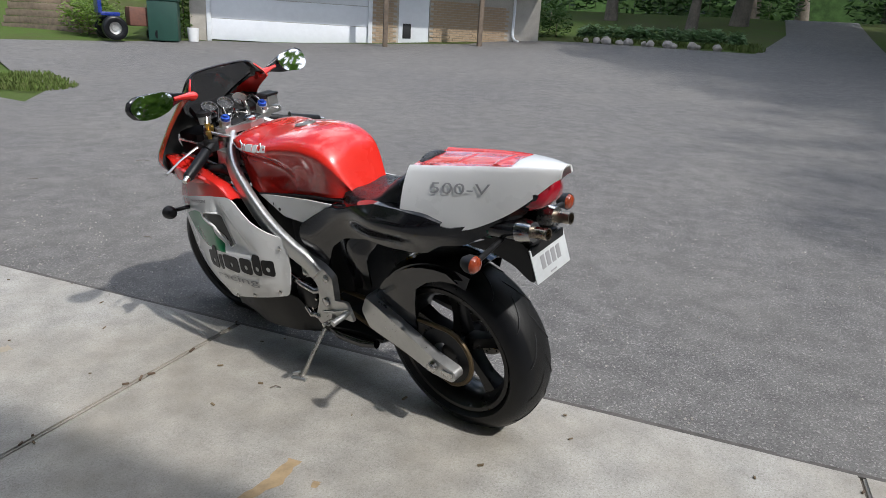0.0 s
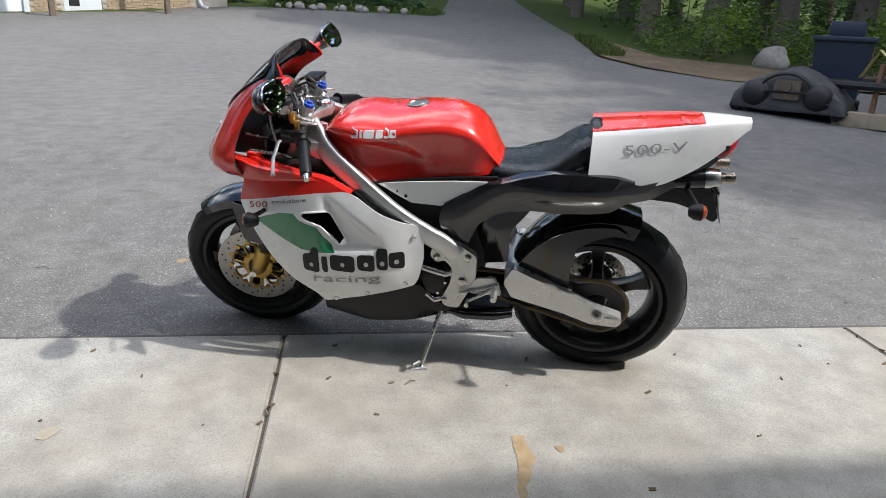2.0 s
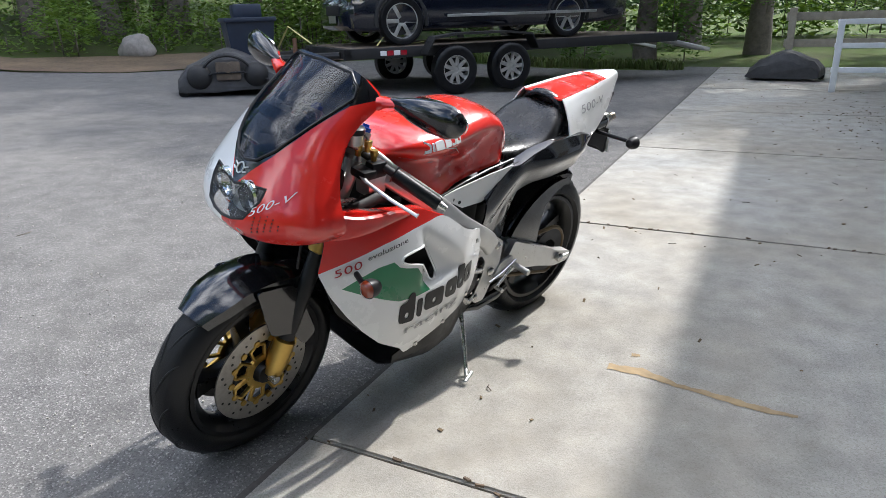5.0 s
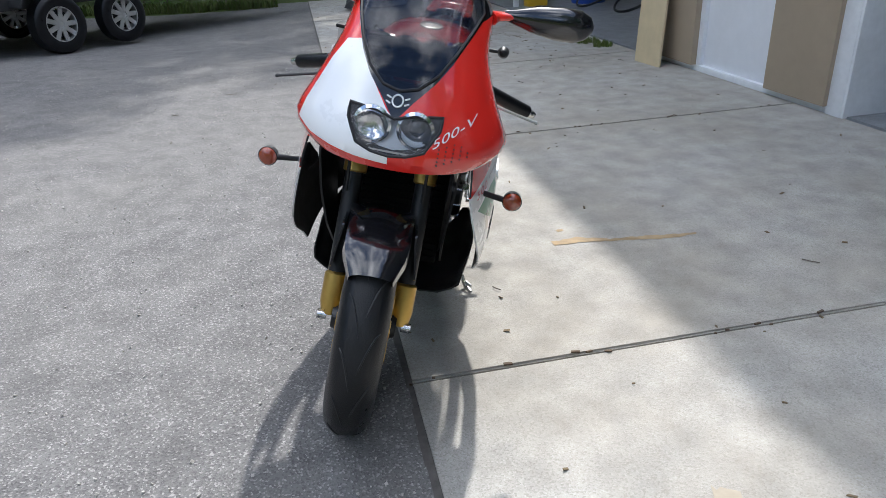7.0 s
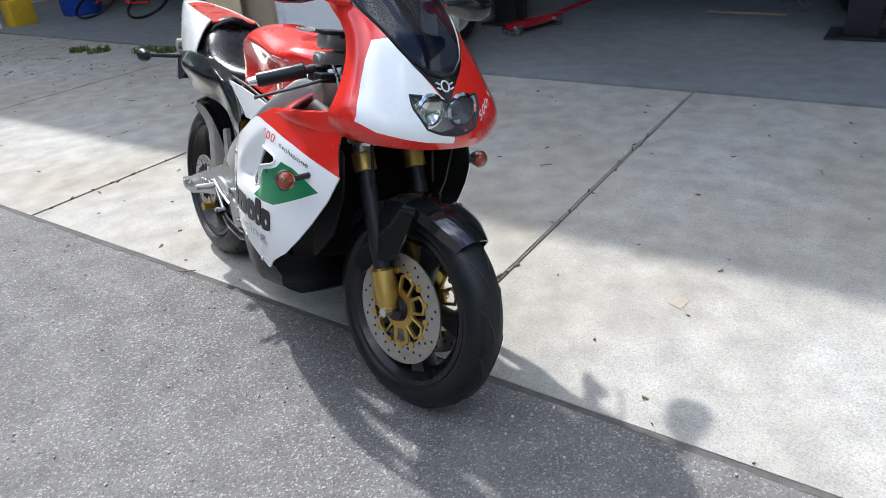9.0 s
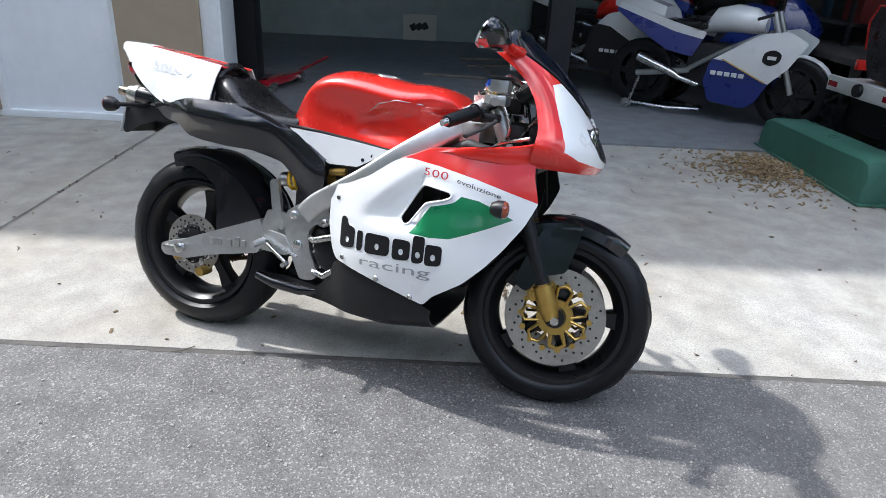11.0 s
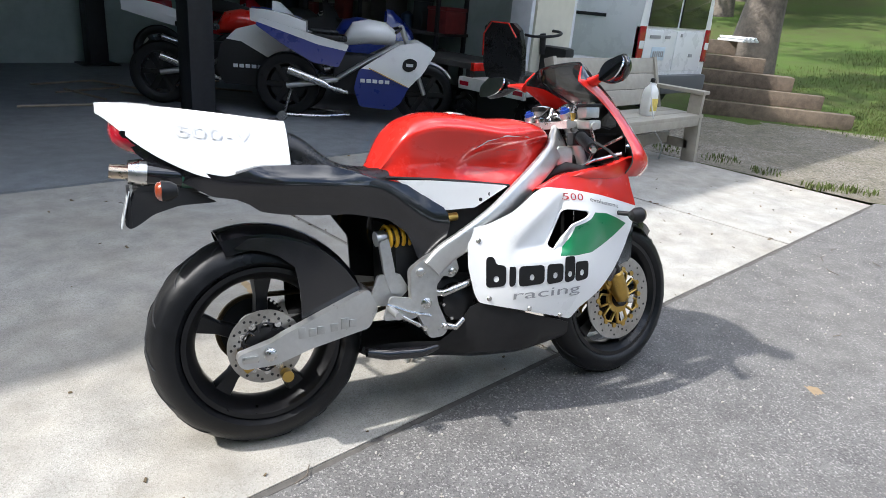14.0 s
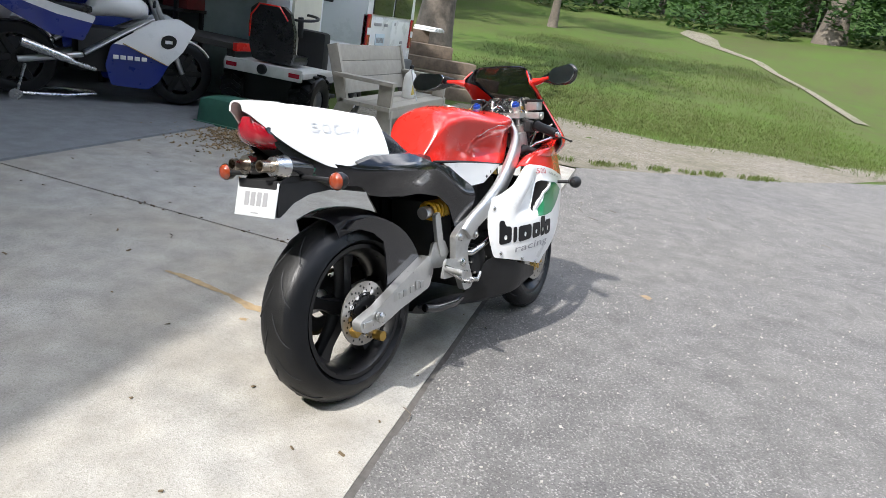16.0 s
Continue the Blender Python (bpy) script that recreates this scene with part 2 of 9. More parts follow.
def add_tube(bm, pts, r, n=10, flat=1.0, caps=True, up=None, mat=0, closed=False):
    """A tube along points; r: one radius or one for each; flat: the second radius over the first."""
    pts = [Vector(p) for p in pts]
    rs = list(r) if isinstance(r, (list, tuple)) else [r] * len(pts)
    rings, side = [], None
    for i, p in enumerate(pts):
        a = pts[max(0, i - 1)] if not closed else pts[i - 1]
        b = pts[min(len(pts) - 1, i + 1)] if not closed else pts[(i + 1) % len(pts)]
        d = (b - a).normalized()
        if up is not None:
            side = d.cross(Vector(up))
        elif side is None:
            side = d.cross(Vector((0, 0, 1)))
            if side.length < 0.1:
                side = d.cross(Vector((0, 1, 0)))
        side = (side - d * side.dot(d)).normalized()
        other = d.cross(side)
        rings.append([bm.verts.new(p + rs[i] * (math.cos(k * 2 * math.pi / n) * side + flat * math.sin(k * 2 * math.pi / n) * other)) for k in range(n)])
    made = []
    pairs = list(zip(rings, rings[1:])) + ([(rings[-1], rings[0])] if closed else [])
    for u, v in pairs:
        for k in range(n):
            made.append(bm.faces.new((u[k], u[(k + 1) % n], v[(k + 1) % n], v[k])))
    if caps and not closed:
        made += [bm.faces.new(rings[0][::-1]), bm.faces.new(rings[-1])]
    for f in made:
        f.material_index = mat
    return [v for ring in rings for v in ring]


def add_loft(bm, rings, caps=True, closed=True, mat=0):
    """Skin over rings of the same count of points."""
    vs = [[bm.verts.new(p) for p in ring] for ring in rings]
    n = len(vs[0])
    for u, v in zip(vs, vs[1:]):
        for k in range(n if closed else n - 1):
            f = bm.faces.new((u[k], u[(k + 1) % n], v[(k + 1) % n], v[k]))
            f.material_index = mat
    if caps and closed:
        bm.faces.new(vs[0][::-1]).material_index = mat
        bm.faces.new(vs[-1]).material_index = mat
    return [v for ring in vs for v in ring]


def add_lathe(bm, profile, n=48, axis="y", at=(0, 0, 0), mat=0, closed=False):
    """Turns (radius, along) pairs about an axis through at."""
    at = Vector(at)
    def place(r, a, k):
        c, s = r * math.cos(2 * math.pi * k / n), r * math.sin(2 * math.pi * k / n)
        return at + (Vector((c, a, s)) if axis == "y" else Vector((c, s, a)) if axis == "z" else Vector((a, c, s)))
    rings = [[bm.verts.new(place(r, a, k)) for k in range(n)] for r, a in profile]
    for u, v in list(zip(rings, rings[1:])) + ([(rings[-1], rings[0])] if closed else []):
        for k in range(n):
            f = bm.faces.new((u[k], u[(k + 1) % n], v[(k + 1) % n], v[k]))
            f.material_index = mat
    if not closed:
        for ring in (rings[0][::-1], rings[-1]):
            if (ring[0].co - ring[len(ring) // 2].co).length > 1e-5:
                bm.faces.new(ring).material_index = mat
    return [v for ring in rings for v in ring]


def add_plate(bm, outline, y0, y1, mat=0):
    """A plate: an outline in x and z between two values of y."""
    a = [bm.verts.new((x, y0, z)) for x, z in outline]
    b = [bm.verts.new((x, y1, z)) for x, z in outline]
    fs = [bm.faces.new(a), bm.faces.new(b[::-1])]
    n = len(a)
    fs += [bm.faces.new((a[k], b[k], b[(k + 1) % n], a[(k + 1) % n])) for k in range(n)]
    for f in fs:
        f.material_index = mat
    return a + b


def rounded(outline, r=0.01, n=3):
    """Rounds the corners of an outline."""
    out = []
    for i, p in enumerate(outline):
        p, a, b = Vector(p), Vector(outline[i - 1]), Vector(outline[(i + 1) % len(outline)])
        da, db = a - p, b - p
        u, v = p + da.normalized() * min(r, da.length * 0.45), p + db.normalized() * min(r, db.length * 0.45)
        out += [tuple(u * (1 - t) ** 2 + p * 2 * t * (1 - t) + v * t * t) for t in [k / n for k in range(n + 1)]]
    return out


def inside(p, poly):
    hit = False
    for (x0, y0), (x1, y1) in zip(poly, poly[1:] + poly[:1]):
        if (y0 > p[1]) != (y1 > p[1]) and p[0] < (x1 - x0) * (p[1] - y0) / (y1 - y0) + x0:
            hit = not hit
    return hit


def sheet(outline, zones=(), holes=(), step=0.03, place=None, thick=0.004, grid=True, core=None):
    """A shaped panel: an outline in two parameters, cut along a grid and along the edges of its painted zones and holes,
    laid into space by place(u, v), and given a thickness. zones: (outline, material index)."""
    bm = bmesh.new()
    bm.faces.new([bm.verts.new((u, v, 0)) for u, v in outline])
    def cut(p, n):
        bmesh.ops.bisect_plane(bm, geom=bm.verts[:] + bm.edges[:] + bm.faces[:], dist=1e-6, plane_co=(*p, 0), plane_no=(*n, 0))
    us, vs = [p[0] for p in outline], [p[1] for p in outline]
    if grid:
        for k in range(1, int((max(us) - min(us)) / step) + 1):
            cut((min(us) + k * step, 0), (1, 0))
        for k in range(1, int((max(vs) - min(vs)) / step) + 1):
            cut((0, min(vs) + k * step), (0, 1))
    for poly in [z[0] for z in zones] + list(holes):
        for p, q in zip(poly, poly[1:] + poly[:1]):
            # only the faces about this edge are cut
            lo = [min(a, b) - 1e-4 for a, b in zip(p, q)]
            hi = [max(a, b) + 1e-4 for a, b in zip(p, q)]
            near = [f for f in bm.faces if all(max(v.co[k] for v in f.verts) >= lo[k] and min(v.co[k] for v in f.verts) <= hi[k] for k in (0, 1))]
            geom = list({e for f in near for e in f.edges} | {v for f in near for v in f.verts}) + near
            bmesh.ops.bisect_plane(bm, geom=geom, dist=1e-6, plane_co=(*p, 0), plane_no=(q[1] - p[1], p[0] - q[0], 0))
    for f in bm.faces:
        c = f.calc_center_median()
        for poly, index in zones:
            if inside((c.x, c.y), poly):
                f.material_index = index
    gone = [f for f in bm.faces if any(inside(f.calc_center_median()[:2], h) for h in holes)]
    bmesh.ops.delete(bm, geom=gone, context='FACES')
    if place:
        for v in bm.verts:
            v.co = Vector(place(v.co.x, v.co.y))
    if thick:
        shell(bm, thick, core)
    return bm


def shell(bm, thick, core):
    """Gives an open skin a thickness towards core, or along its normals if there is none."""
    bmesh.ops.recalc_face_normals(bm, faces=bm.faces)
    bm.normal_update()
    if core is not None:
        side = sum((f.calc_center_median() - Vector(core)).normalized().dot(f.normal) * f.calc_area() for f in bm.faces)
        if side < 0:
            bmesh.ops.reverse_faces(bm, faces=bm.faces)
            bm.normal_update()
    old = list(bm.faces)
    rim = [e for e in bm.edges if len(e.link_faces) == 1]
    inner = {v: bm.verts.new(v.co - v.normal * thick) for v in list(bm.verts)}
    for f in old:
        bm.faces.new([inner[v] for v in reversed(f.verts)]).material_index = f.material_index
    for e in rim:
        f = e.link_faces[0]
        a, b = e.verts
        loop = [l for l in f.loops if l.edge == e][0]
        a, b = loop.vert, loop.link_loop_next.vert
        bm.faces.new((b, a, inner[a], inner[b])).material_index = f.material_index


def mirrored(bm):
    """Adds the mirror image in y."""
    made = bmesh.ops.duplicate(bm, geom=bm.verts[:] + bm.edges[:] + bm.faces[:])["geom"]
    vs = [g for g in made if isinstance(g, bmesh.types.BMVert)]
    for v in vs:
        v.co.y = -v.co.y
    bmesh.ops.reverse_faces(bm, faces=[g for g in made if isinstance(g, bmesh.types.BMFace)])
    return bm


def interp(x, table):
    return float(np.interp(x, [a for a, _ in table], [b for _, b in table]))


def smooth_interp(x, table):
    """A soft curve through a table, by averaging its straight pieces."""
    w = 0.03
    return sum(interp(x + w * k / 2, table) for k in (-2, -1, 0, 1, 2)) / 5


def text_part(name, words, size, mat, parent, m, depth=0.0006, spacing=1.0, bend=None, label=""):
    """Lettering in the built-in font, as a mesh."""
    cu = bpy.data.curves.new(name, "FONT")
    cu.body, cu.size, cu.extrude, cu.align_x, cu.align_y, cu.space_character = words, size, depth, "CENTER", "CENTER", spacing
    tmp = bpy.data.objects.new(name, cu)
    me = bpy.data.meshes.new_from_object(tmp)
    bpy.data.objects.remove(tmp)
    me.transform(m)
    if bend:
        for v in me.vertices:
            v.co = bend(v.co)
    me.name = name
    me.materials.clear()
    me.materials.append(MAT[mat])
    ob = new(name, me)
    ob.parent = parent
    if label:
        tagged(ob, label)
    return ob

# ---- the ground and the buildings ----
# the slab's edge is the line y = 0; the garage stands towards -y, the lot and the wood towards +y
def soft(t):
    t = max(0.0, min(1.0, t))
    return t * t * (3 - 2 * t)


def height(x, y):
    """The lie of the land: the lot climbs away from the slab, and a bank rises beyond the garage's corner."""
    z = 0.0
    if y > 0:
        z += 0.035 * min(y, 30) + 0.0018 * min(y, 30) ** 2
    z *= 1 - 0.75 * soft((x - 6) / 6) * soft((8 - y) / 6)
    z *= 1 - 0.7 * soft((-x - 6) / 8) * soft((10 - y) / 8)
    rise = 0.035 + 0.068 * max(soft((10 - y) / 7), soft((-x - 16) / 8))
    far = max(0.0, min(-x - 8.2, 42))
    return z + 0.55 * soft((-x - 7.4) / 3.0) * soft((-2.0 - y) / 2.5) * soft((14 + x) / 5) + rise * far * soft(far / 5)


MAT.update({
    "siding": material("tan steel siding", (0.33, 0.265, 0.19), 0.5, vary=0.1, scale=10, bump=0.05, bump_scale=60),
    "cream": material("cream steel siding", (0.62, 0.6, 0.5), 0.5, vary=0.1, scale=9),
    "trim": material("white painted trim", (0.72, 0.74, 0.76), 0.45, vary=0.12, scale=14),
    "door_white": material("white painted door", (0.74, 0.76, 0.79), 0.4, vary=0.06, scale=9),
    "liner": material("pale green steel liner", (0.38, 0.45, 0.42), 0.5, vary=0.2, scale=5),
    "dark": material("dark interior board", (0.05, 0.048, 0.045), 0.8, vary=0.4, scale=6),
    "lift_paint": material("dark blue-black lift paint", (0.02, 0.021, 0.025), 0.5, vary=0.4, scale=20),
    "roof": material("brown roof steel", (0.16, 0.12, 0.09), 0.6, vary=0.2, scale=8),
    "brick_wall": material("tan brick", (0.36, 0.27, 0.18), 0.9, vary=0.35, scale=9, bump=0.5, bump_scale=60, island=0.6),
    "mortar": material("mortar", (0.42, 0.39, 0.34), 0.95, vary=0.2, scale=30),
    "timber": material("weathered timber", (0.17, 0.13, 0.095), 0.9, vary=0.5, scale=11, bump=0.5, bump_scale=40),
    "bench_paint": material("taupe painted wood", (0.36, 0.335, 0.285), 0.7, vary=0.2, scale=16, bump=0.1, bump_scale=80),
    "ply": material("raw plywood", (0.55, 0.45, 0.28), 0.75, vary=0.15, scale=7),
    "bark": material("tree bark", (0.15, 0.125, 0.1), 0.95, vary=0.5, scale=12, bump=1.0, bump_scale=22),
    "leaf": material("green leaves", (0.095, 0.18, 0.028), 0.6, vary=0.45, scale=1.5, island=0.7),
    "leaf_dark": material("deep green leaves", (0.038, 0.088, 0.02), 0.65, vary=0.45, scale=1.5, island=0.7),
    # sunlight is put into this colour, a brighter copy of the leaf green
    "leaf_sunlit": material("leaves with sunlight in the colour", (0.16, 0.26, 0.035), 0.55, vary=0.4, scale=1.5, island=0.7),
    "hosta": material("hosta leaves", (0.17, 0.27, 0.12), 0.5, vary=0.35, scale=9, island=0.6),
    "rock": material("field stone", (0.33, 0.3, 0.27), 0.9, vary=0.35, scale=9, bump=0.6, bump_scale=30),
    "window": material("dark window glass", (0.012, 0.013, 0.015), 0.04, coat=1.0),
})
# leaves let some light through
for key in ("leaf", "leaf_dark", "leaf_sunlit", "hosta"):
    nt = MAT[key].node_tree
    b = nt.nodes["Principled BSDF"]
    tr, mx = nt.nodes.new("ShaderNodeBsdfTranslucent"), nt.nodes.new("ShaderNodeMixShader")
    mx.inputs[0].default_value = 0.42
    nt.links.new(b.inputs["Base Color"].links[0].from_socket, tr.inputs["Color"])
    out = [n for n in nt.nodes if n.type == 'OUTPUT_MATERIAL'][0]
    nt.links.new(b.outputs[0], mx.inputs[1])
    nt.links.new(tr.outputs[0], mx.inputs[2])
    nt.links.new(mx.outputs[0], out.inputs["Surface"])



def outline_mesh(name, outline, lift, mat, parent=None, label="", step=0.8, thick=0.0, kind="structure"):
    """A sheet that follows the land inside an outline."""
    bm = sheet(outline, (), (), step, lambda x, y: (x, y, height(x, y) + lift), 0)
    bmesh.ops.recalc_face_normals(bm, faces=bm.faces)
    bm.normal_update()
    if sum(f.normal.z for f in bm.faces) < 0:
        bmesh.ops.reverse_faces(bm, faces=bm.faces)
    ob = part(name, bm, mat, parent, "", recalc=False)
    return tagged(ob, label, "ground", kind=kind)


# one sheet of grass to the horizon, let down below the paved parts
def spread(lo, hi, dense_lo, dense_hi, step):
    a = list(np.arange(dense_lo, dense_hi + 0.01, step))
    far = [dense_hi + 2 * 1.5 ** k for k in range(14) if dense_hi + 2 * 1.5 ** k < hi] + [hi]
    near = [dense_lo - 2 * 1.5 ** k for k in range(14) if dense_lo - 2 * 1.5 ** k > lo] + [lo]
    return near[::-1] + a + far


PAVED = [(13.6, -3.1), (13.6, 0.6), (12.6, 1.2), (12.4, 6.4), (8.4, 7.6), (6.5, 8.5), (5.5, 9.7), (5.1, 11.2), (5.7, 14.6), (6.3, 24.8), (7.2, 40), (4.4, 40), (3.7, 24.4), (2.95, 20.3), (2.6, 18.5), (1.6, 18.6), (-2.0, 18.9), (-4.4, 18.6), (-5.0, 16.6), (-10.9, 12.75), (-12.0, 10.6), (-13.4, 8.6), (-11.2, 7.0), (-8.9, 5.75), (-7.2, 4.9), (-6.1, 3.7), (-5.4, 2.75), (-6.2, 2.3), (-4.6, 0.2), (-4.2, -0.05), (-4.2, -3.1)]
bm = bmesh.new()
gx, gy = spread(-300, 300, -30, 30, 1.0), spread(-300, 300, -14, 44, 1.0)
vs = {}
for i, x in enumerate(gx):
    for j, y in enumerate(gy):
        low = 0.06 if inside((x, y), PAVED) else 0.0
        vs[i, j] = bm.verts.new((x, y, height(x, y) - 0.012 - low + 0.02 * noise.noise((x * 0.5, y * 0.5, 0)) * (1 if abs(x) > 5 else 0)))
for i in range(len(gx) - 1):
    for j in range(len(gy) - 1):
        bm.faces.new((vs[i, j], vs[i + 1, j], vs[i + 1, j + 1], vs[i, j + 1]))
tagged(part("ground", bm, "turf", None, recalc=False), "uneven mown grass lawn around the lot", "ground", kind="structure")
LOT = [(13.6, -0.012), (13.6, 0.6), (12.6, 1.2), (12.4, 6.4), (8.4, 7.6), (6.5, 8.5), (5.5, 9.7), (5.1, 11.2), (5.7, 14.6), (6.3, 24.8), (7.2, 40), (4.4, 40), (3.7, 24.4), (2.95, 20.3), (2.6, 18.5), (1.6, 18.6), (-2.0, 18.9), (-4.4, 18.6), (-5.0, 16.6), (-10.9, 12.75), (-12.0, 10.6), (-13.4, 8.6), (-11.2, 7.0), (-8.9, 5.75), (-7.2, 4.9), (-6.4, 3.9), (-7.6, 4.1), (-6.9, 3.3), (-6.1, 2.5), (-5.2, 1.2), (-4.3, -0.012)]
outline_mesh("road", LOT, -0.004, "asphalt", None, "grey worn asphalt lot with pale dusty patches", 0.7)
# the gravel strip between the lawn and the asphalt
GRAVEL = [(-4.2, -3.0), (-5.3, -3.05), (-7.4, -3.1), (-8.3, -1.8), (-8.9, -0.7), (-8.2, 1.1), (-8.8, 2.2), (-9.0, 3.8), (-10.5, 5.2), (-8.6, 4.6), (-6.9, 3.3), (-6.1, 2.5), (-5.2, 1.2), (-4.3, -0.05)]
outline_mesh("gravel_strip", GRAVEL, -0.006, "gravel", None, "strip of gravel and dry dirt beside the lawn", 0.5)
MAT["path"] = speckled("bare path", (0.2, 0.175, 0.14), (0.12, 0.1, 0.08), (0.3, 0.27, 0.22), 0.95, 60, 0.6, (0.1, 0.12, 0.05), 0.6)
outline_mesh("footpath", [(-14, 5.35), (-19, 5.05), (-24, 4.15), (-28, 2.95), (-31, 3.0), (-34, 2.6), (-35, 1.7), (-32, 1.3), (-28.5, 2.1), (-24, 3.8), (-19, 4.75), (-14, 5.05)], 0.012, "path", None, "bare dirt path worn through the lawn", 1.0)
outline_mesh("leaf_litter", [(6.4, 8.55), (8.6, 7.7), (12.4, 6.6), (12.2, 9.6), (8.5, 10.4), (6.6, 11.5), (6.3, 14.6), (5.75, 14.4), (5.2, 11.2), (5.6, 9.75)], 0.008, "soil", None, "brown leaf litter and soil at the wood's edge", 0.7)

# concrete slab: panels with open joints between them
JOINTS = [-4.2, -2.438, 0.0, 2.438, 4.876, 7.314, 9.752, 12.19, 13.6]
slab = tagged(thing("pavement", "pale concrete apron of square panels", "pavement", kind="structure"))
for n, (x0, x1) in enumerate(zip(JOINTS, JOINTS[1:])):
    bm = bmesh.new()
    add_box(bm, (x0 + 0.005, -3.13, -0.12), (x1 - 0.005, -0.006, 0.0))
    bmesh.ops.bevel(bm, geom=[e for e in bm.edges if all(v.co.z > -0.01 for v in e.verts)], offset=0.007, segments=2, affect='EDGES')
    part("slab_panel", bm, "concrete", slab)
bm = bmesh.new()
add_box(bm, (-4.2, -3.13, -0.14), (13.6, -0.008, -0.012))
part("joint_filler", bm, material("dirt in the joints", (0.11, 0.09, 0.07), 0.95, vary=0.5, scale=30), slab)
bm = bmesh.new()
rng = random.Random(8)
for x in np.arange(-4.2, 13.5, 0.11):
    w = rng.uniform(0.006, 0.02)
    add_box(bm, (x, -0.012, -0.03), (x + 0.12, 0.004 + w * 0.5, -0.0015 - rng.uniform(0, 0.002)))
part("edge_dirt", bm, material("dirt along the edge", (0.10, 0.092, 0.082), 0.95, vary=0.5, scale=30), slab)

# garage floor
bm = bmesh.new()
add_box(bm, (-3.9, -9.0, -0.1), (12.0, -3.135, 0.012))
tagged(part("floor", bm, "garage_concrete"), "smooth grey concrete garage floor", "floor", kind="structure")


def ribbed(bm, p, q, z0, z1, pitch=0.23, depth=0.016, thick=0.08):
    """A ribbed steel wall from p to q in plan; its ribs stand out to the left of the way from p to q."""
    p, q = Vector(p), Vector(q)
    d = (q - p).normalized()
    n = Vector((-d.y, d.x))
    L = (q - p).length
    line, x = [(0, 0)], 0.0
    while x + pitch < L:
        line += [(x + pitch * 0.42, 0), (x + pitch * 0.47, depth), (x + pitch * 0.55, depth), (x + pitch * 0.6, 0)]
        x += pitch
    line += [(L, 0), (L, -thick), (0, -thick)]
    a = [bm.verts.new((*(p + d * u + n * v), z0)) for u, v in line]
    b = [bm.verts.new((*(p + d * u + n * v), z1)) for u, v in line]
    k = len(line)
    bm.faces.new(a[::-1]), bm.faces.new(b)
    for i in range(k):
        bm.faces.new((a[i], a[(i + 1) % k], b[(i + 1) % k], b[i]))


def solid(name, lo, hi, mat, label, bevel=0.0, parent=None, kind="structure", category="wall"):
    bm = bmesh.new()
    add_box(bm, lo, hi, bevel)
    ob = part(name, bm, mat, parent)
    return tagged(ob, label, category, kind=kind) if parent is None else ob


# front wall of the garage: tan wainscot and cream above, with the walk door between
wall = thing("wall_front", "tan and cream ribbed steel garage wall", "wall", kind="structure")
for x0, x1 in ((2.12, 2.74), (3.74, 4.40)):
    bm = bmesh.new()
    ribbed(bm, (x1, -3.15), (x0, -3.15), 0.05, 0.93)
    part("wainscot", bm, "siding", wall)
    bm = bmesh.new()
    ribbed(bm, (x1, -3.15), (x0, -3.15), 0.96, 4.3)
    part("upper_siding", bm, "cream", wall)
    bm = bmesh.new()
    add_box(bm, (x0, -3.2, 0.925), (x1, -3.128, 0.965), 0.004)
    part("belt_trim", bm, "trim", wall)
bm = bmesh.new()
ribbed(bm, (3.74, -3.15), (2.74, -3.15), 2.14, 4.3)
part("siding_over_door", bm, "cream", wall)
bm = bmesh.new()
add_box(bm, (1.99, -3.3, 0.0), (2.13, -3.10, 4.3), 0.006)
add_box(bm, (1.97, -3.42, 0.0), (2.03, -3.105, 4.3), 0.006)
part("corner_trim", bm, "trim", wall)
bm = bmesh.new()
add_box(bm, (4.38, -3.3, 0.0), (4.52, -3.10, 4.3), 0.006)
part("corner_trim", bm, "trim", wall)
bm = bmesh.new()
add_box(bm, (2.1, -3.25, 0.0), (4.4, -3.115, 0.05), 0.004)
part("base_trim", bm, "trim", wall)
bm = bmesh.new()
add_box(bm, (2.02, -3.30, 0.0), (4.5, -3.236, 4.3))
part("wall_core", bm, "dark", wall)
door = tagged(thing("door_1", "plain white steel walk door, closed", "door", kind="structure"))
bm = bmesh.new()
add_box(bm, (2.80, -3.20, 0.04), (3.68, -3.155, 2.09), 0.004)
part("door_leaf", bm, "door_white", door)
bm = bmesh.new()
add_box(bm, (2.735, -3.24, 0.03), (2.80, -3.12, 2.15), 0.005)
add_box(bm, (3.68, -3.24, 0.03), (3.745, -3.12, 2.15), 0.005)
add_box(bm, (2.735, -3.24, 2.09), (3.745, -3.12, 2.15), 0.005)
part("door_frame", bm, "trim", door)
bm = bmesh.new()
add_tube(bm, [(3.60, -3.155, 1.0), (3.60, -3.11, 1.0), (3.60, -3.10, 1.0)], [0.012, 0.012, 0.028], 14)
part("door_knob", bm, "steel", door)
bm = bmesh.new()
add_box(bm, (2.98, -3.158, 1.08), (3.5, -3.15, 1.9), 0.003)
part("door_window", bm, "window", door)
# garage door opening: header, left corner and roof
solid("wall_header", (-3.4, -3.3, 3.75), (2.0, -3.12, 4.3), "cream", "cream steel header above the open garage door")
bm = bmesh.new()
ribbed(bm, (-3.36, -3.15), (-3.95, -3.15), 0.0, 4.3, 0.2)
left = tagged(part("wall_left_front", bm, "cream"), "cream ribbed steel wall beside the open bay", "wall", kind="structure")
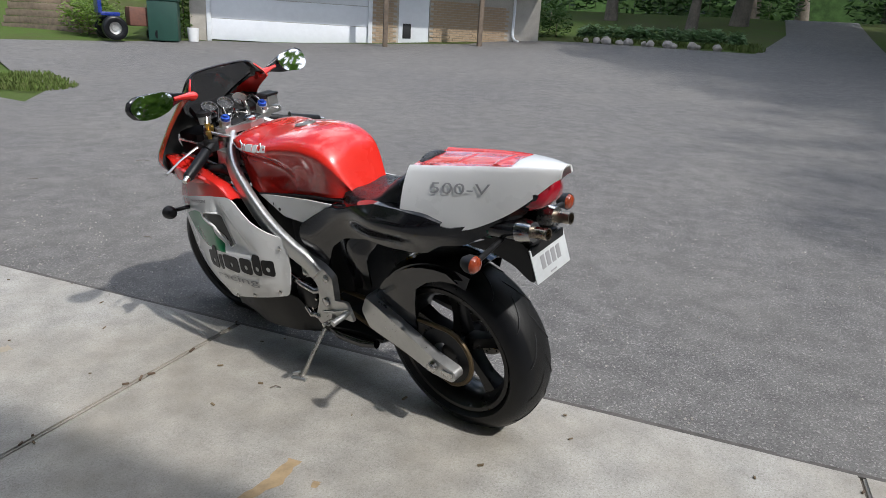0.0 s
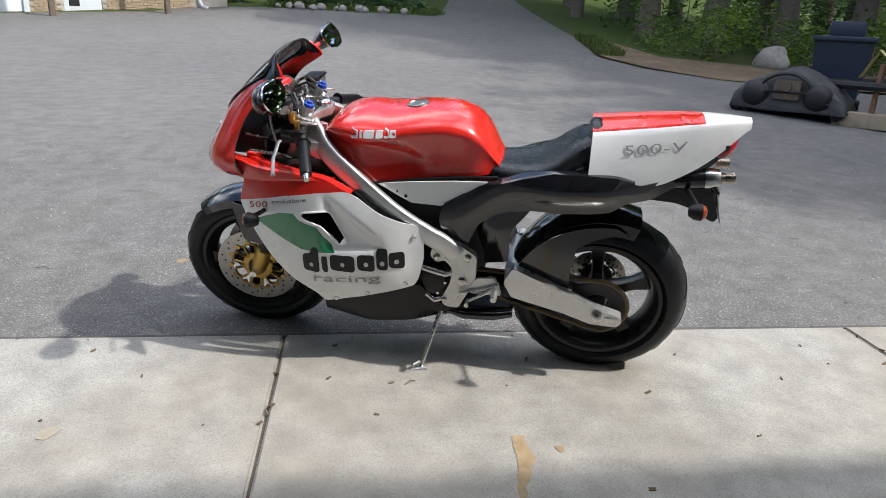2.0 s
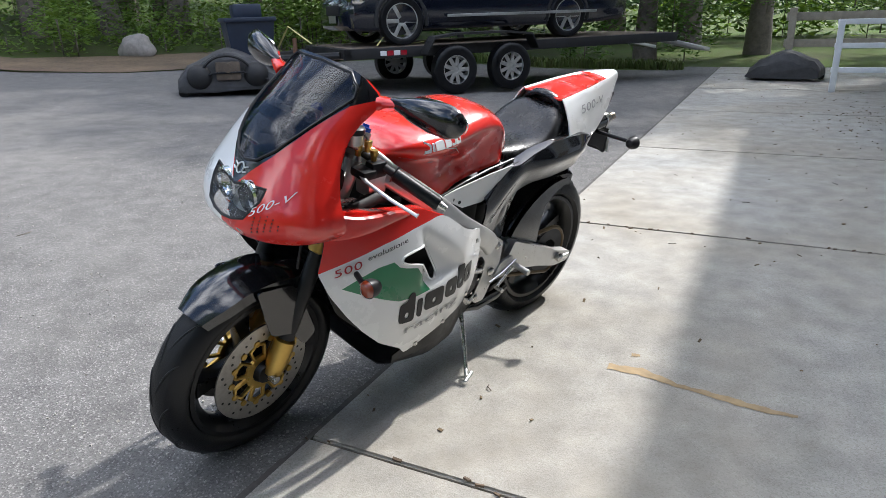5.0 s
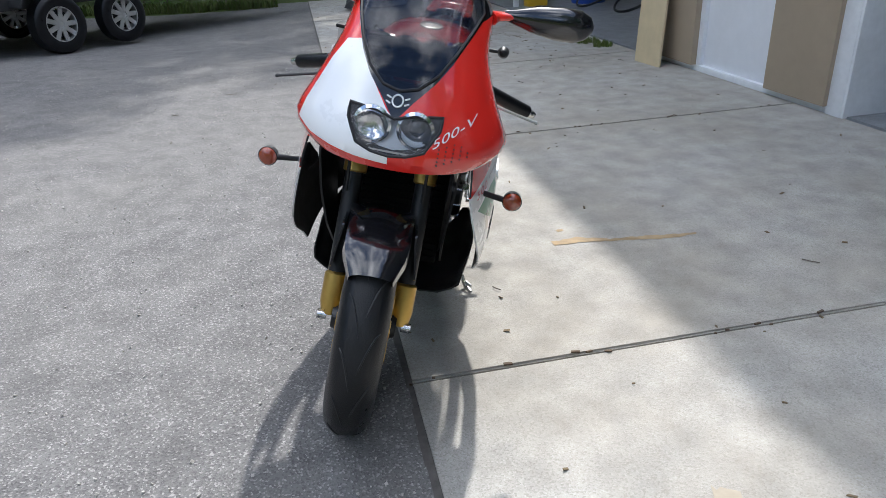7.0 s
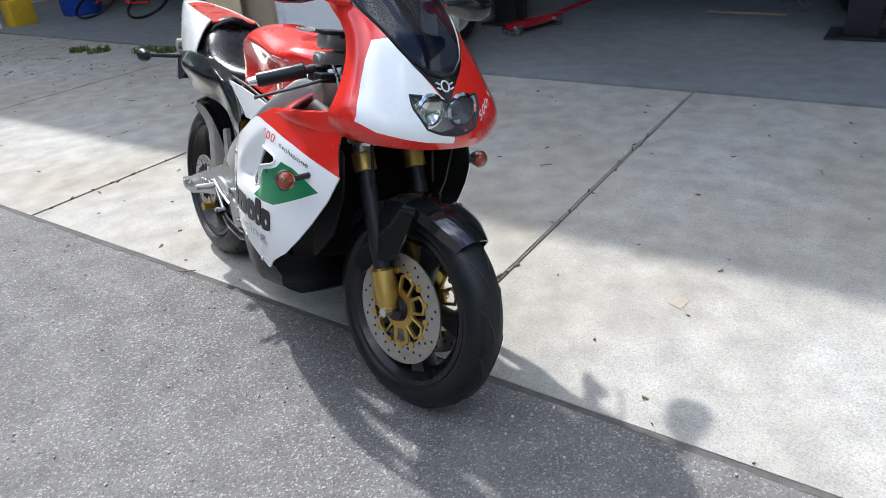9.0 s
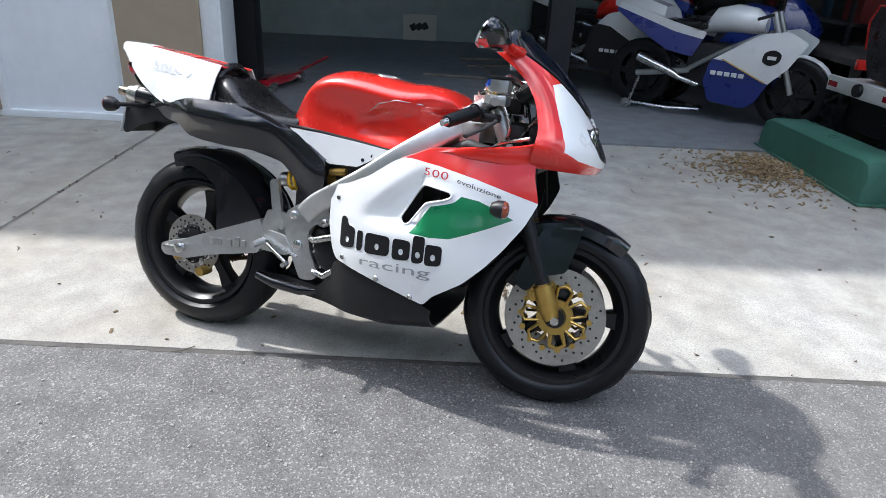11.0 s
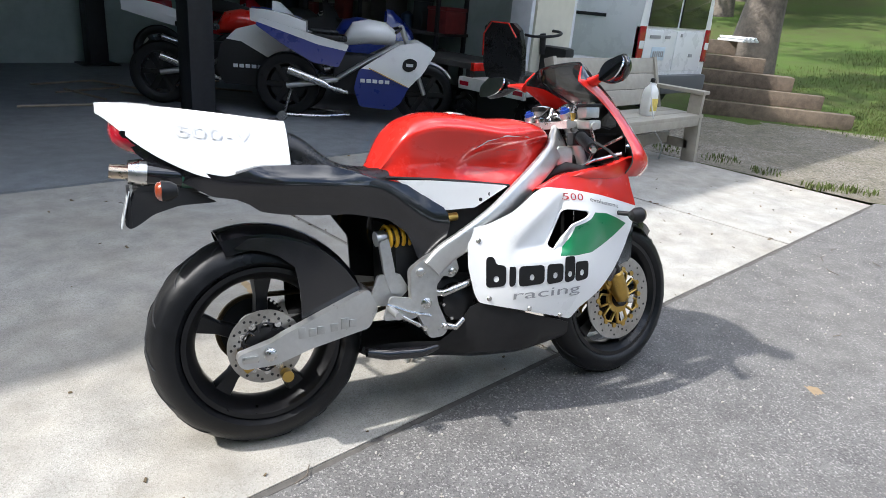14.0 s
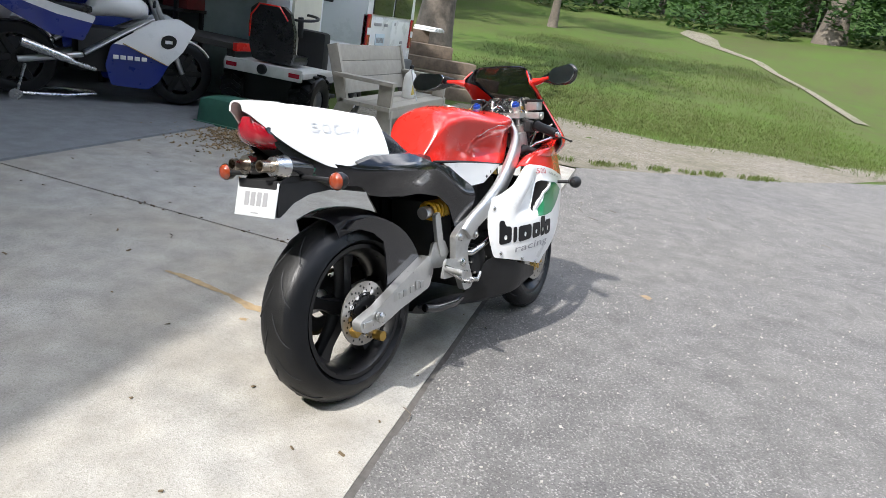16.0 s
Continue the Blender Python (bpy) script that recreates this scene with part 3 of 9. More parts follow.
for lo, hi in (((-3.42, -3.36, 0.0), (-3.31, -3.10, 4.3)), ((-4.02, -3.3, 0.0), (-3.88, -3.09, 4.3))):
    bm = bmesh.new()
    add_box(bm, lo, hi, 0.006)
    part("jamb_trim", bm, "trim", left)
bm = bmesh.new()
ribbed(bm, (-3.87, -8.98), (-3.87, -3.3), 0.0, 4.2, 0.23, -0.016)
tagged(part("wall_left", bm, "liner"), "ribbed pale steel side wall of the garage", "wall", kind="structure")
bm = bmesh.new()
ribbed(bm, (12.0, -9.0), (-3.9, -9.0), 0.0, 4.2, 0.3, 0.014)
back = tagged(part("wall_back", bm, "liner"), "pale green ribbed steel back wall", "wall", kind="structure")
solid("wall_partition", (4.40, -9.0, 0.0), (4.52, -3.3, 4.2), "dark", "dark board partition between the bays")
solid("wall_right", (12.0, -9.1, 0.0), (12.15, -3.1, 4.3), "cream", "cream steel end wall of the garage")
solid("wall_second_header", (4.5, -3.3, 3.0), (12.0, -3.12, 4.3), "cream", "cream steel header over the second bay")
solid("ceiling", (-3.9, -9.0, 4.2), (12.0, -3.14, 4.26), "liner", "pale steel garage ceiling", category="ceiling")
solid("garage_roof", (-4.4, -9.6, 4.3), (12.6, -2.55, 4.45), "roof", "brown steel garage roof with deep eaves", 0.02, category="roof")
for n, (x, z0, z1) in enumerate(((1.27, 0.5, 1.35), (-0.5, 0.53, 1.35), (-2.4, 0.53, 1.35))):
    w = tagged(thing("window_%d" % (n + 1), "small dark window in the garage's back wall", "window", kind="structure"))
    bm = bmesh.new()
    for lo, hi in (((x - 0.2, -9.0, z0), (x - 0.15, -8.95, z1)), ((x + 0.15, -9.0, z0), (x + 0.2, -8.95, z1)), ((x - 0.2, -9.0, z0 - 0.04), (x + 0.2, -8.94, z0)), ((x - 0.2, -9.0, z1), (x + 0.2, -8.95, z1 + 0.04))):
        add_box(bm, lo, hi, 0.004)
    part("window_frame", bm, "trim", w)
    bm = bmesh.new()
    add_box(bm, (x - 0.15, -8.99, z0), (x + 0.15, -8.97, z1))
    part("pane", bm, "window", w)
# two-post lift columns
for n, (x, y) in enumerate(((-0.79, -5.02), (2.35, -5.02), (-1.05, -8.75))):
    lift = thing("lift_column", "dark steel lift column bolted to the floor", "lift column", Matrix.Translation((x, y, 0.012)), "lift columns")
    bm = bmesh.new()
    add_box(bm, (-0.12, -0.13, 0.02), (0.12, 0.13, 3.6), 0.012)
    part("column", bm, "lift_paint", lift)
    bm = bmesh.new()
    add_box(bm, (-0.24, -0.22, 0.0), (0.24, 0.22, 0.02), 0.004)
    part("base_plate", bm, "lift_paint", lift)

# ---- the house with the second garage across the lot ----
HOUSE = Matrix.Translation((-10.95, 12.85, 0)) @ pose(0, 0, 0, 0, 0, 37)  # x along its front, y into it
house = thing("house", "tan brick house with a white garage door", "house", HOUSE)


bm = bmesh.new()
for x0, x1, z0 in ((-0.5, 0.0, 0), (4.25, 5.1, 0), (6.0, 9.4, 0)):
    add_box(bm, (x0, 0.03, 0.4), (x1, 0.3, 3.4))
add_box(bm, (0.0, 0.03, 3.0), (4.25, 0.3, 3.4))
add_box(bm, (5.1, 0.03, 2.95), (6.0, 0.3, 3.4))
part("wall", bm, "mortar", house)
bricks = [(x0, x1) for x0, x1 in ((4.35, 5.08), (6.02, 8.5))]
BRICK = bmesh.new()
add_box(BRICK, (0, 0, 0), (0.19, 0.03, 0.055), 0.004)
bme = bpy.data.meshes.new("brick")
BRICK.to_mesh(bme)
BRICK.free()
bme.materials.append(MAT["brick_wall"])
count = 0
for row in range(26):
    for x0, x1 in bricks:
        x = x0 + (0.1 if row % 2 else 0.0)
        while x + 0.19 < x1 and count < 300:
            b = new("brick", bme)
            b.parent = house
            b.matrix_local = Matrix.Translation((x, 0.008, 0.80 + row * 0.067))
            x += 0.2
            count += 1
gd = part("garage_door", bmesh.new(), "door_white", house, "white sectional garage door, closed")
for k in range(4):
    bm = bmesh.new()
    add_box(bm, (0.03, 0.05, 0.82 + k * 0.55), (4.22, 0.10, 0.82 + k * 0.55 + 0.54), 0.012)
    part("panel", bm, "door_white", gd)
bm = bmesh.new()
for x0, x1 in ((-0.08, 0.03), (4.22, 4.34)):
    add_box(bm, (x0, -0.02, 0.5), (x1, 0.1, 3.05), 0.006)
add_box(bm, (-0.08, -0.02, 3.0), (4.34, 0.1, 3.12), 0.006)
part("door_trim", bm, "trim", house)
bm = bmesh.new()
add_box(bm, (5.1, 0.02, 0.95), (5.98, 0.08, 3.0), 0.01)
hd = part("house_door", bm, "door_white", house, "white side door with a pet flap")
bm = bmesh.new()
add_box(bm, (5.22, 0.005, 1.12), (5.46, 0.022, 1.52), 0.01)
part("pet_flap", bm, "matt_black", hd)
bm = bmesh.new()
add_tube(bm, [(8.55, -0.04, 3.3), (8.55, -0.04, 1.35), (8.6, -0.1, 1.24), (8.66, -0.25, 1.2)], 0.045, 8)
part("downspout", bm, "trim", house)
for x in (4.5, 7.15):
    bm = bmesh.new()
    add_box(bm, (x - 0.06, -1.25, 0.6), (x + 0.06, -1.13, 3.3), 0.01)
    part("porch_post", bm, "timber", house)
bm = bmesh.new()
add_box(bm, (-0.8, -1.5, 3.3), (9.7, 7, 3.5))
part("house_roof", bm, "roof", house)
bm = bmesh.new()
add_box(bm, (-0.5, 0.3, 0.2), (9.4, 6.8, 3.3))
part("house_body", bm, "mortar", house)

# ---- the sports motorcycle ----
# its own axes: x ahead from the rear tyre's foot, y to its left, z up its own height; it leans on the side stand
BIKE = Matrix.Translation((1.180, -0.231, -0.002)) @ pose(0, 0, 0, 0, 0, 162.07) @ pose(0, 0, 0, -12.0)
bike = thing("motorcycle", "red, white and green sports motorcycle leaning on its side stand", "motorcycle", BIKE)
RW, FW = (0.002, 0.314), (1.313, 0.298)


def both(name, bm, mat, parent, label="", smooth=40):
    """A part and its mirrored twin across the middle of the bike."""
    one = part(name, bm, mat, parent, label, smooth)
    me = one.data.copy()
    for v in me.vertices:
        v.co.y = -v.co.y
    me.flip_normals()
    two = new(name, me)
    two.parent = parent
    if label:
        tagged(two, label)
    return one


def tyre_profile(r, half, rim):
    """Radius and place across the wheel, from one bead over the crown to the other."""
    out = []
    for k in range(25):
        a = math.pi * k / 24
        out.append((rim + 0.004 + (r - rim - 0.004) * math.sin(a) ** 0.8, -half * math.copysign(abs(math.cos(a)) ** 0.9, math.cos(a)) * (1.0 if 0 < k < 24 else 0.72)))
    return out


def build_wheel(name, c, r, half, rim, rim_half, spokes, parent, tread_grooves, turn=0.3):
    at = (c[0], 0, c[1])
    wheel = thing(name, "", "")
    wheel.parent = parent
    bm = bmesh.new()
    prof = tyre_profile(r, half, rim)
    add_lathe(bm, prof + [(rim, half * 0.6), (rim, -half * 0.6)], 96, "y", at, closed=True)
    for f in bm.faces:
        m = f.calc_center_median()
        f.material_index = 1 if abs(m.y) < half * 0.55 and math.hypot(m.x - c[0], m.z - c[1]) > rim + 0.6 * (r - rim) else 0
    tyre = part("tyre", bm, ["rubber", "tread"], wheel, "", 60)
    # grooves sweep over the tread as thin dark inlays
    bm = bmesh.new()
    for k in range(tread_grooves):
        a0 = 2 * math.pi * k / tread_grooves
        for s in (1, -1):
            pts = []
            for j in range(9):
                t = j / 8
                y = s * half * (0.08 + 0.62 * t)
                rr = np.interp(abs(y), [abs(p[1]) for p in prof[12::-1]][::1], [p[0] for p in prof[12::-1]])
                a = a0 + (0.16 if s > 0 else 0) + 0.55 * t - 0.2 * t * t
                pts.append((c[0] + (rr + 0.0003) * math.cos(a), y, c[1] + (rr + 0.0003) * math.sin(a)))
            add_tube(bm, pts, [0.0006] + [0.0026] * 7 + [0.0006], 6)
    part("tread_groove", bm, "matt_black", wheel)
    bm = bmesh.new()
    q = rim_half
    add_lathe(bm, [(rim + 0.006, -q), (rim + 0.006, -q + 0.006), (rim - 0.006, -q + 0.012), (rim - 0.022, -q * 0.5), (rim - 0.026, 0), (rim - 0.022, q * 0.5), (rim - 0.006, q - 0.012), (rim + 0.006, q - 0.006), (rim + 0.006, q),
                   (rim - 0.008, q), (rim - 0.02, q - 0.014), (rim - 0.036, q * 0.4), (rim - 0.038, 0), (rim - 0.036, -q * 0.4), (rim - 0.02, -q + 0.014), (rim - 0.008, -q)], 96, "y", at, closed=True)
    part("rim", bm, "wheel_black", wheel)
    bm = bmesh.new()
    add_lathe(bm, [(0.012, -0.085), (0.03, -0.085), (0.042, -0.05), (0.045, 0), (0.042, 0.05), (0.03, 0.085), (0.012, 0.085)], 32, "y", at)
    part("hub", bm, "wheel_black", wheel)
    first = None
    for k in range(spokes):
        a = turn + 2 * math.pi * k / spokes
        if first is None:
            bm = bmesh.new()
            rings = []
            for x, w, h in ((0.03, 0.024, 0.03), (0.08, 0.017, 0.026), (rim - 0.09, 0.016, 0.024), (rim - 0.03, 0.026, 0.03)):
                rings.append([(x, -h, -w), (x, -h * 0.4, -w * 1.25), (x, h * 0.4, -w * 1.25), (x, h, -w), (x, h, w), (x, h * 0.4, w * 1.25), (x, -h * 0.4, w * 1.25), (x, -h, w)])
            add_loft(bm, rings)
            first = sp = part("spoke", bm, "wheel_black", wheel)
        else:
            sp = new("spoke", first.data)
            sp.parent = wheel
        sp.matrix_local = Matrix.Translation(at) @ Matrix.Rotation(-a, 4, 'Y')
    return wheel


def brake_disc(c, y, r, parent, arms, gold=True):
    bm = bmesh.new()
    add_lathe(bm, [(r * 0.66, y - 0.0025), (r, y - 0.0025), (r, y + 0.0025), (r * 0.66, y + 0.0025)], 64, "y", (c[0], 0, c[1]), closed=True)
    disc = part("brake_disc", bm, "disc", parent)
    bm = bmesh.new()
    add_tube(bm, [(0, -0.0031, 0), (0, 0.0031, 0)], 0.0042, 8)
    hole = part("drill_hole", bm, "matt_black", disc)
    for k in range(40):
        a = 2 * math.pi * k / 40
        rr = r * (0.72 + 0.09 * (k % 3))
        if k:
            hole = new("drill_hole", hole.data)
            hole.parent = disc
        hole.matrix_basis = Matrix.Translation((c[0] + rr * math.cos(a), y, c[1] + rr * math.sin(a)))
    bm = bmesh.new()
    add_lathe(bm, [(0.026, y - 0.005), (0.058, y - 0.005), (0.058, y + 0.005), (0.026, y + 0.005)], 40, "y", (c[0], 0, c[1]), closed=True)
    carrier = part("disc_carrier", bm, "gold" if gold else "black", parent, "gold anodised disc carrier" if gold else "")
    for k in range(arms):
        a = 2 * math.pi * (k + 0.5) / arms
        step = math.pi / arms
        loop = [(0.050, a - step * 0.75), (r * 0.47, a - step * 0.62), (r * 0.60, a - step * 0.55), (r * 0.655, a - step * 0.1), (r * 0.655, a + step * 0.1), (r * 0.60, a + step * 0.55), (r * 0.47, a + step * 0.62), (0.050, a + step * 0.75)]
        bm = bmesh.new()
        add_tube(bm, [(c[0] + rr * math.cos(q), y, c[1] + rr * math.sin(q)) for rr, q in loop], 0.0075, 8, 0.7)
        part("carrier_arm", bm, "gold" if gold else "black", carrier)
    for k in range(2 * arms):
        a = math.pi * k / arms
        bm = bmesh.new()
        add_lathe(bm, [(0.003, y - 0.006), (0.0095, y - 0.006), (0.0095, y + 0.006), (0.003, y + 0.006)], 12, "y", (c[0] + r * 0.675 * math.cos(a), 0, c[1] + r * 0.675 * math.sin(a)))
        part("disc_bobbin", bm, "gold" if gold else "steel", parent)
    return disc


rear_wheel = build_wheel("rear_wheel", RW, 0.316, 0.088, 0.222, 0.075, 5, bike, 15, 0.25)
front_wheel = build_wheel("front_wheel", FW, 0.297, 0.062, 0.219, 0.05, 5, bike, 14, 0.05)
for s in (1, -1):
    brake_disc(FW, s * 0.062, 0.158, front_wheel, 7)
brake_disc(RW, -0.098, 0.108, rear_wheel, 6, False)
bm = bmesh.new()
add_lathe(bm, [(0.05, 0.1), (0.1, 0.1), (0.1, 0.107), (0.05, 0.107)], 44, "y", (0, 0, RW[1]), closed=True)
for k in range(44):
    a = 2 * math.pi * k / 44
    add_box(bm, (0.098, 0.1015, -0.003), (0.108, 0.1055, 0.003), 0, Matrix.Translation((0, 0, RW[1])) @ Matrix.Rotation(a, 4, 'Y'))
part("sprocket", bm, "matt_black", rear_wheel)
bm = bmesh.new()
loop = [(0.105 * math.cos(a), 0.1035, RW[1] + 0.105 * math.sin(a)) for a in np.linspace(1.45, 2 * math.pi - 1.75, 20)] + [(0.47, 0.1035, 0.37 - 0.035), (0.505, 0.1035, 0.385), (0.47, 0.1035, 0.37 + 0.045)]
add_tube(bm, loop, 0.0085, 8, closed=True)
part("chain", bm, material("rusty roller chain", (0.12, 0.085, 0.045), 0.5, 0.6, vary=0.5, scale=200), bike, "dull brown drive chain")

# swing arm: two tapered alloy beams, a brace and axle blocks
SWING = [(0.300, 0.462), (0.330, 0.40), (0.300, 0.343), (0.12, 0.306), (0.02, 0.276), (-0.07, 0.274), (-0.086, 0.290), (-0.086, 0.316), (0.015, 0.345), (0.04, 0.358)]
swing = part("swing_arm", bmesh.new(), "alloy", bike, "brushed aluminium swing arm")
for s in (1, -1):
    bm = bmesh.new()
    vs = add_plate(bm, rounded(SWING, 0.012), s * 0.125, s * 0.163)
    for v in vs:
        v.co.y -= s * 0.012 * max(0, v.co.x) / 0.3
    bmesh.ops.bevel(bm, geom=[e for e in bm.edges if len(e.link_faces) == 2 and e.calc_face_angle(0) > 1.2], offset=0.005, segments=2, affect='EDGES')
    part("beam", bm, "alloy", swing)
    bm = bmesh.new()
    add_lathe(bm, [(0.0, s * 0.166), (0.018, s * 0.166), (0.018, s * 0.18), (0.011, s * 0.185), (0.0, s * 0.185)], 16, "y", (0.0, 0, 0.313))
    add_box(bm, (-0.075, min(s * .163, s * .169), 0.292), (-0.03, max(s * .163, s * .169), 0.312), 0.003)
    part("axle_nut", bm, "steel", swing)
bm = bmesh.new()
add_box(bm, (0.26, -0.13, 0.36), (0.33, 0.13, 0.45), 0.015)
part("cross_brace", bm, "cast_alloy", swing)
for k, x in enumerate((0.095, 0.125, 0.15, 0.19, 0.222, 0.247)):
    bm = bmesh.new()
    add_box(bm, (x - 0.0115, -0.1605, 0.340 + k * 0.003), (x + 0.0105, -0.1565, 0.364 + k * 0.003 + (0.01 if k in (0, 4) else 0)), 0.002)
    part("decal", bm, "cast_alloy", swing)

# rear brake caliper under the swing arm
bm = bmesh.new()
add_box(bm, (0.045, -0.125, 0.208), (0.105, -0.08, 0.245), 0.01, Matrix.Rotation(-0.5, 4, 'Y') @ Matrix.Translation((0.02, 0, 0.035)))
add_lathe(bm, [(0.0, -0.135), (0.017, -0.135), (0.017, -0.08), (0.0, -0.08)], 16, "y", (0.055, 0, 0.225))
part("rear_caliper", bm, "gold", bike, "gold brake caliper")

# hugger over the rear tyre
bm = bmesh.new()
rings = []
for k in range(15):
    a = radians(8 + 101 * k / 14)
    r = 0.333 + 0.012 * (k / 14)
    w = interp(k / 14, [(0, 0.08), (0.3, 0.1), (1, 0.085)])
    rings.append([(r * f * math.cos(a), y, RW[1] + r * f * math.sin(a)) for y, f in ((-w * 1.06, 0.82), (-w, 0.95), (-w * 0.6, 1.0), (0, 1.015), (w * 0.6, 1.0), (w, 0.95), (w * 1.06, 0.82))])
add_loft(bm, rings, closed=False)
shell(bm, 0.004, (0, 0, 0.315))
part("rear_fender", bm, "carbon", bike, "glossy black carbon rear fender")
HUG = [(q * math.cos(radians(a)), RW[1] + q * math.sin(radians(a))) for a, q in [(a, 0.318) for a in range(8, 104, 8)] + [(104, 0.30), (92, 0.285), (80, 0.268), (68, 0.246), (60, 0.205), (50, 0.165), (38, 0.135), (26, 0.12), (14, 0.12), (9, 0.17)]]
bm = sheet(HUG, step=0.04, place=lambda x, z: (x, -0.104 - 0.008 * math.sin(8 * x), z), thick=0.006)
both("fender_side", bm, "carbon", bike)

# frame: two round-shouldered alloy spars, and a machined plate each side
BEAM = [(1.03, 0.062, 0.905), (0.99, 0.105, 0.88), (0.955, 0.138, 0.853), (0.90, 0.168, 0.813), (0.80, 0.195, 0.740), (0.70, 0.205, 0.663), (0.60, 0.202, 0.598), (0.53, 0.19, 0.553), (0.49, 0.183, 0.512)]
frame_body = part("frame", bmesh.new(), "alloy", bike, "silver aluminium twin-spar frame")
for s in (1, -1):
    bm = bmesh.new()
    rings = []
    for i in range(33):
        t = i / 32 * (len(BEAM) - 1)
        k = min(int(t), len(BEAM) - 2)
        c = Vector([sum(w * BEAM[min(max(k + d, 0), len(BEAM) - 1)][n] for d, w in zip((-1, 0, 1, 2), (-0.5 * f + f * f - 0.5 * f ** 3, 1 - 2.5 * f * f + 1.5 * f ** 3, 0.5 * f + 2 * f * f - 1.5 * f ** 3, -0.5 * f * f + 0.5 * f ** 3))) for n in range(3) for f in [t - k]])
        tall = 0.034 + 0.012 * max(0, 1 - t / 2.0)
        way = Vector(BEAM[k + 1]) - Vector(BEAM[k])
        up = Vector((-way.z, 0, way.x)).normalized()
        up = -up if up.z < 0 else up
        rings.append([(p.x, s * p.y, p.z) for p in [c + up * tall * math.copysign(abs(math.sin(a)) ** 0.6, math.sin(a)) + Vector((0, 0.018 * math.copysign(abs(math.cos(a)) ** 0.6, math.cos(a)), 0)) for a in np.linspace(0, 2 * math.pi, 21)[:-1]]])
    add_loft(bm, rings)
    part("spar", bm, "alloy", frame_body)
    bm = bmesh.new()
    plate = [(0.421, 0.513), (0.473, 0.548), (0.56, 0.588), (0.585, 0.50), (0.56, 0.475), (0.532, 0.49), (0.505, 0.455), (0.512, 0.40), (0.548, 0.318), (0.53, 0.295), (0.483, 0.293), (0.448, 0.368), (0.424, 0.42)]
    vs = add_plate(bm, rounded(plate, 0.014), s * 0.158, s * 0.184)
    bmesh.ops.bevel(bm, geom=[e for e in bm.edges if len(e.link_faces) == 2 and e.calc_face_angle(0) > 1.2], offset=0.003, segments=1, affect='EDGES')
    part("pivot_plate", bm, "cast_alloy", frame_body, "machined alloy pivot plate")
    for x, z, r in ((0.470, 0.407, 0.017), (0.535, 0.325, 0.010), (0.452, 0.505, 0.014), (0.56, 0.498, 0.012)):
        bm = bmesh.new()
        add_lathe(bm, [(0.0, s * 0.194), (r * 0.6, s * 0.194), (r, s * 0.19), (r, s * 0.18), (0.0, s * 0.18)], 18, "y", (x, 0, z))
        part("bolt", bm, "steel", frame_body)

# engine: crankcase, clutch and ignition covers, cylinders, pipes
engine = part("engine", bmesh.new(), "matt_black", bike, "black two-stroke engine")
bm = bmesh.new()
add_box(bm, (0.50, -0.15, 0.29), (0.86, 0.15, 0.47), 0.03)
add_box(bm, (0.62, -0.1, 0.46), (0.86, 0.1, 0.70), 0.03, Matrix.Translation((0, 0, 0)))
part("crankcase", bm, "matt_black", engine)
for s in (1, -1):
    bm = bmesh.new()
    add_lathe(bm, [(0.0, s * 0.187), (0.045, s * 0.187), (0.056, s * 0.18), (0.06, s * 0.145), (0.0, s * 0.145)], 32, "y", (0.585, 0, 0.395))
    part("engine_cover", bm, "black", engine)
    for k in range(6):
        bm = bmesh.new()
        a = k * math.pi / 3
        add_lathe(bm, [(0.0, s * 0.186), (0.005, s * 0.186), (0.005, s * 0.15), (0.0, s * 0.15)], 8, "y", (0.585 + 0.054 * math.cos(a), 0, 0.395 + 0.054 * math.sin(a)))
        part("cover_bolt", bm, "steel", engine)
for s in (1, -1):
    bm = bmesh.new()
    add_tube(bm, [(0.50, s * 0.165, 0.435), (0.53, s * 0.185, 0.432), (0.58, s * 0.195, 0.45), (0.64, s * 0.195, 0.468)], 0.012, 12)
    part("coolant_pipe", bm, "steel", engine)
    bm = bmesh.new()
    add_tube(bm, [(0.525, s * 0.175, 0.33), (0.57, s * 0.185, 0.318), (0.60, s * 0.18, 0.34)], 0.011, 10)
    part("engine_pipe", bm, "steel", engine)
bm = bmesh.new()
add_box(bm, (0.40, -0.11, 0.40), (0.52, 0.11, 0.64), 0.03)
add_box(bm, (0.50, -0.12, 0.52), (0.70, 0.12, 0.74), 0.04)
part("air_box", bm, "matt_black", engine)
bm = bmesh.new()
add_box(bm, (1.00, -0.15, 0.36), (1.04, 0.15, 0.68), 0.01)
RADM = material("dull black radiator", (0.005, 0.005, 0.005), 0.95, spec=0.08, vary=0.3, scale=60)
rad = part("radiator", bm, RADM, bike)
bm = bmesh.new()
add_box(bm, (1.038, -0.14, 0.38), (1.046, 0.14, 0.386))
fin = part("fin", bm, RADM, rad)
for k in range(1, 14):
    f = new("fin", fin.data)
    f.parent = rad
    f.matrix_basis = Matrix.Translation((0, 0, 0.021 * k))
# black ducts behind the front wheel
bm = sheet(rounded([(1.02, 0.36), (1.13, 0.47), (1.19, 0.60), (1.20, 0.72), (1.02, 0.72)], 0.02), step=0.05, place=lambda x, z: (x, 0.165 + 0.3 * max(0, z - 0.45) * 0.25, z), thick=0.006)
both("inner_duct", bm, "black", bike)

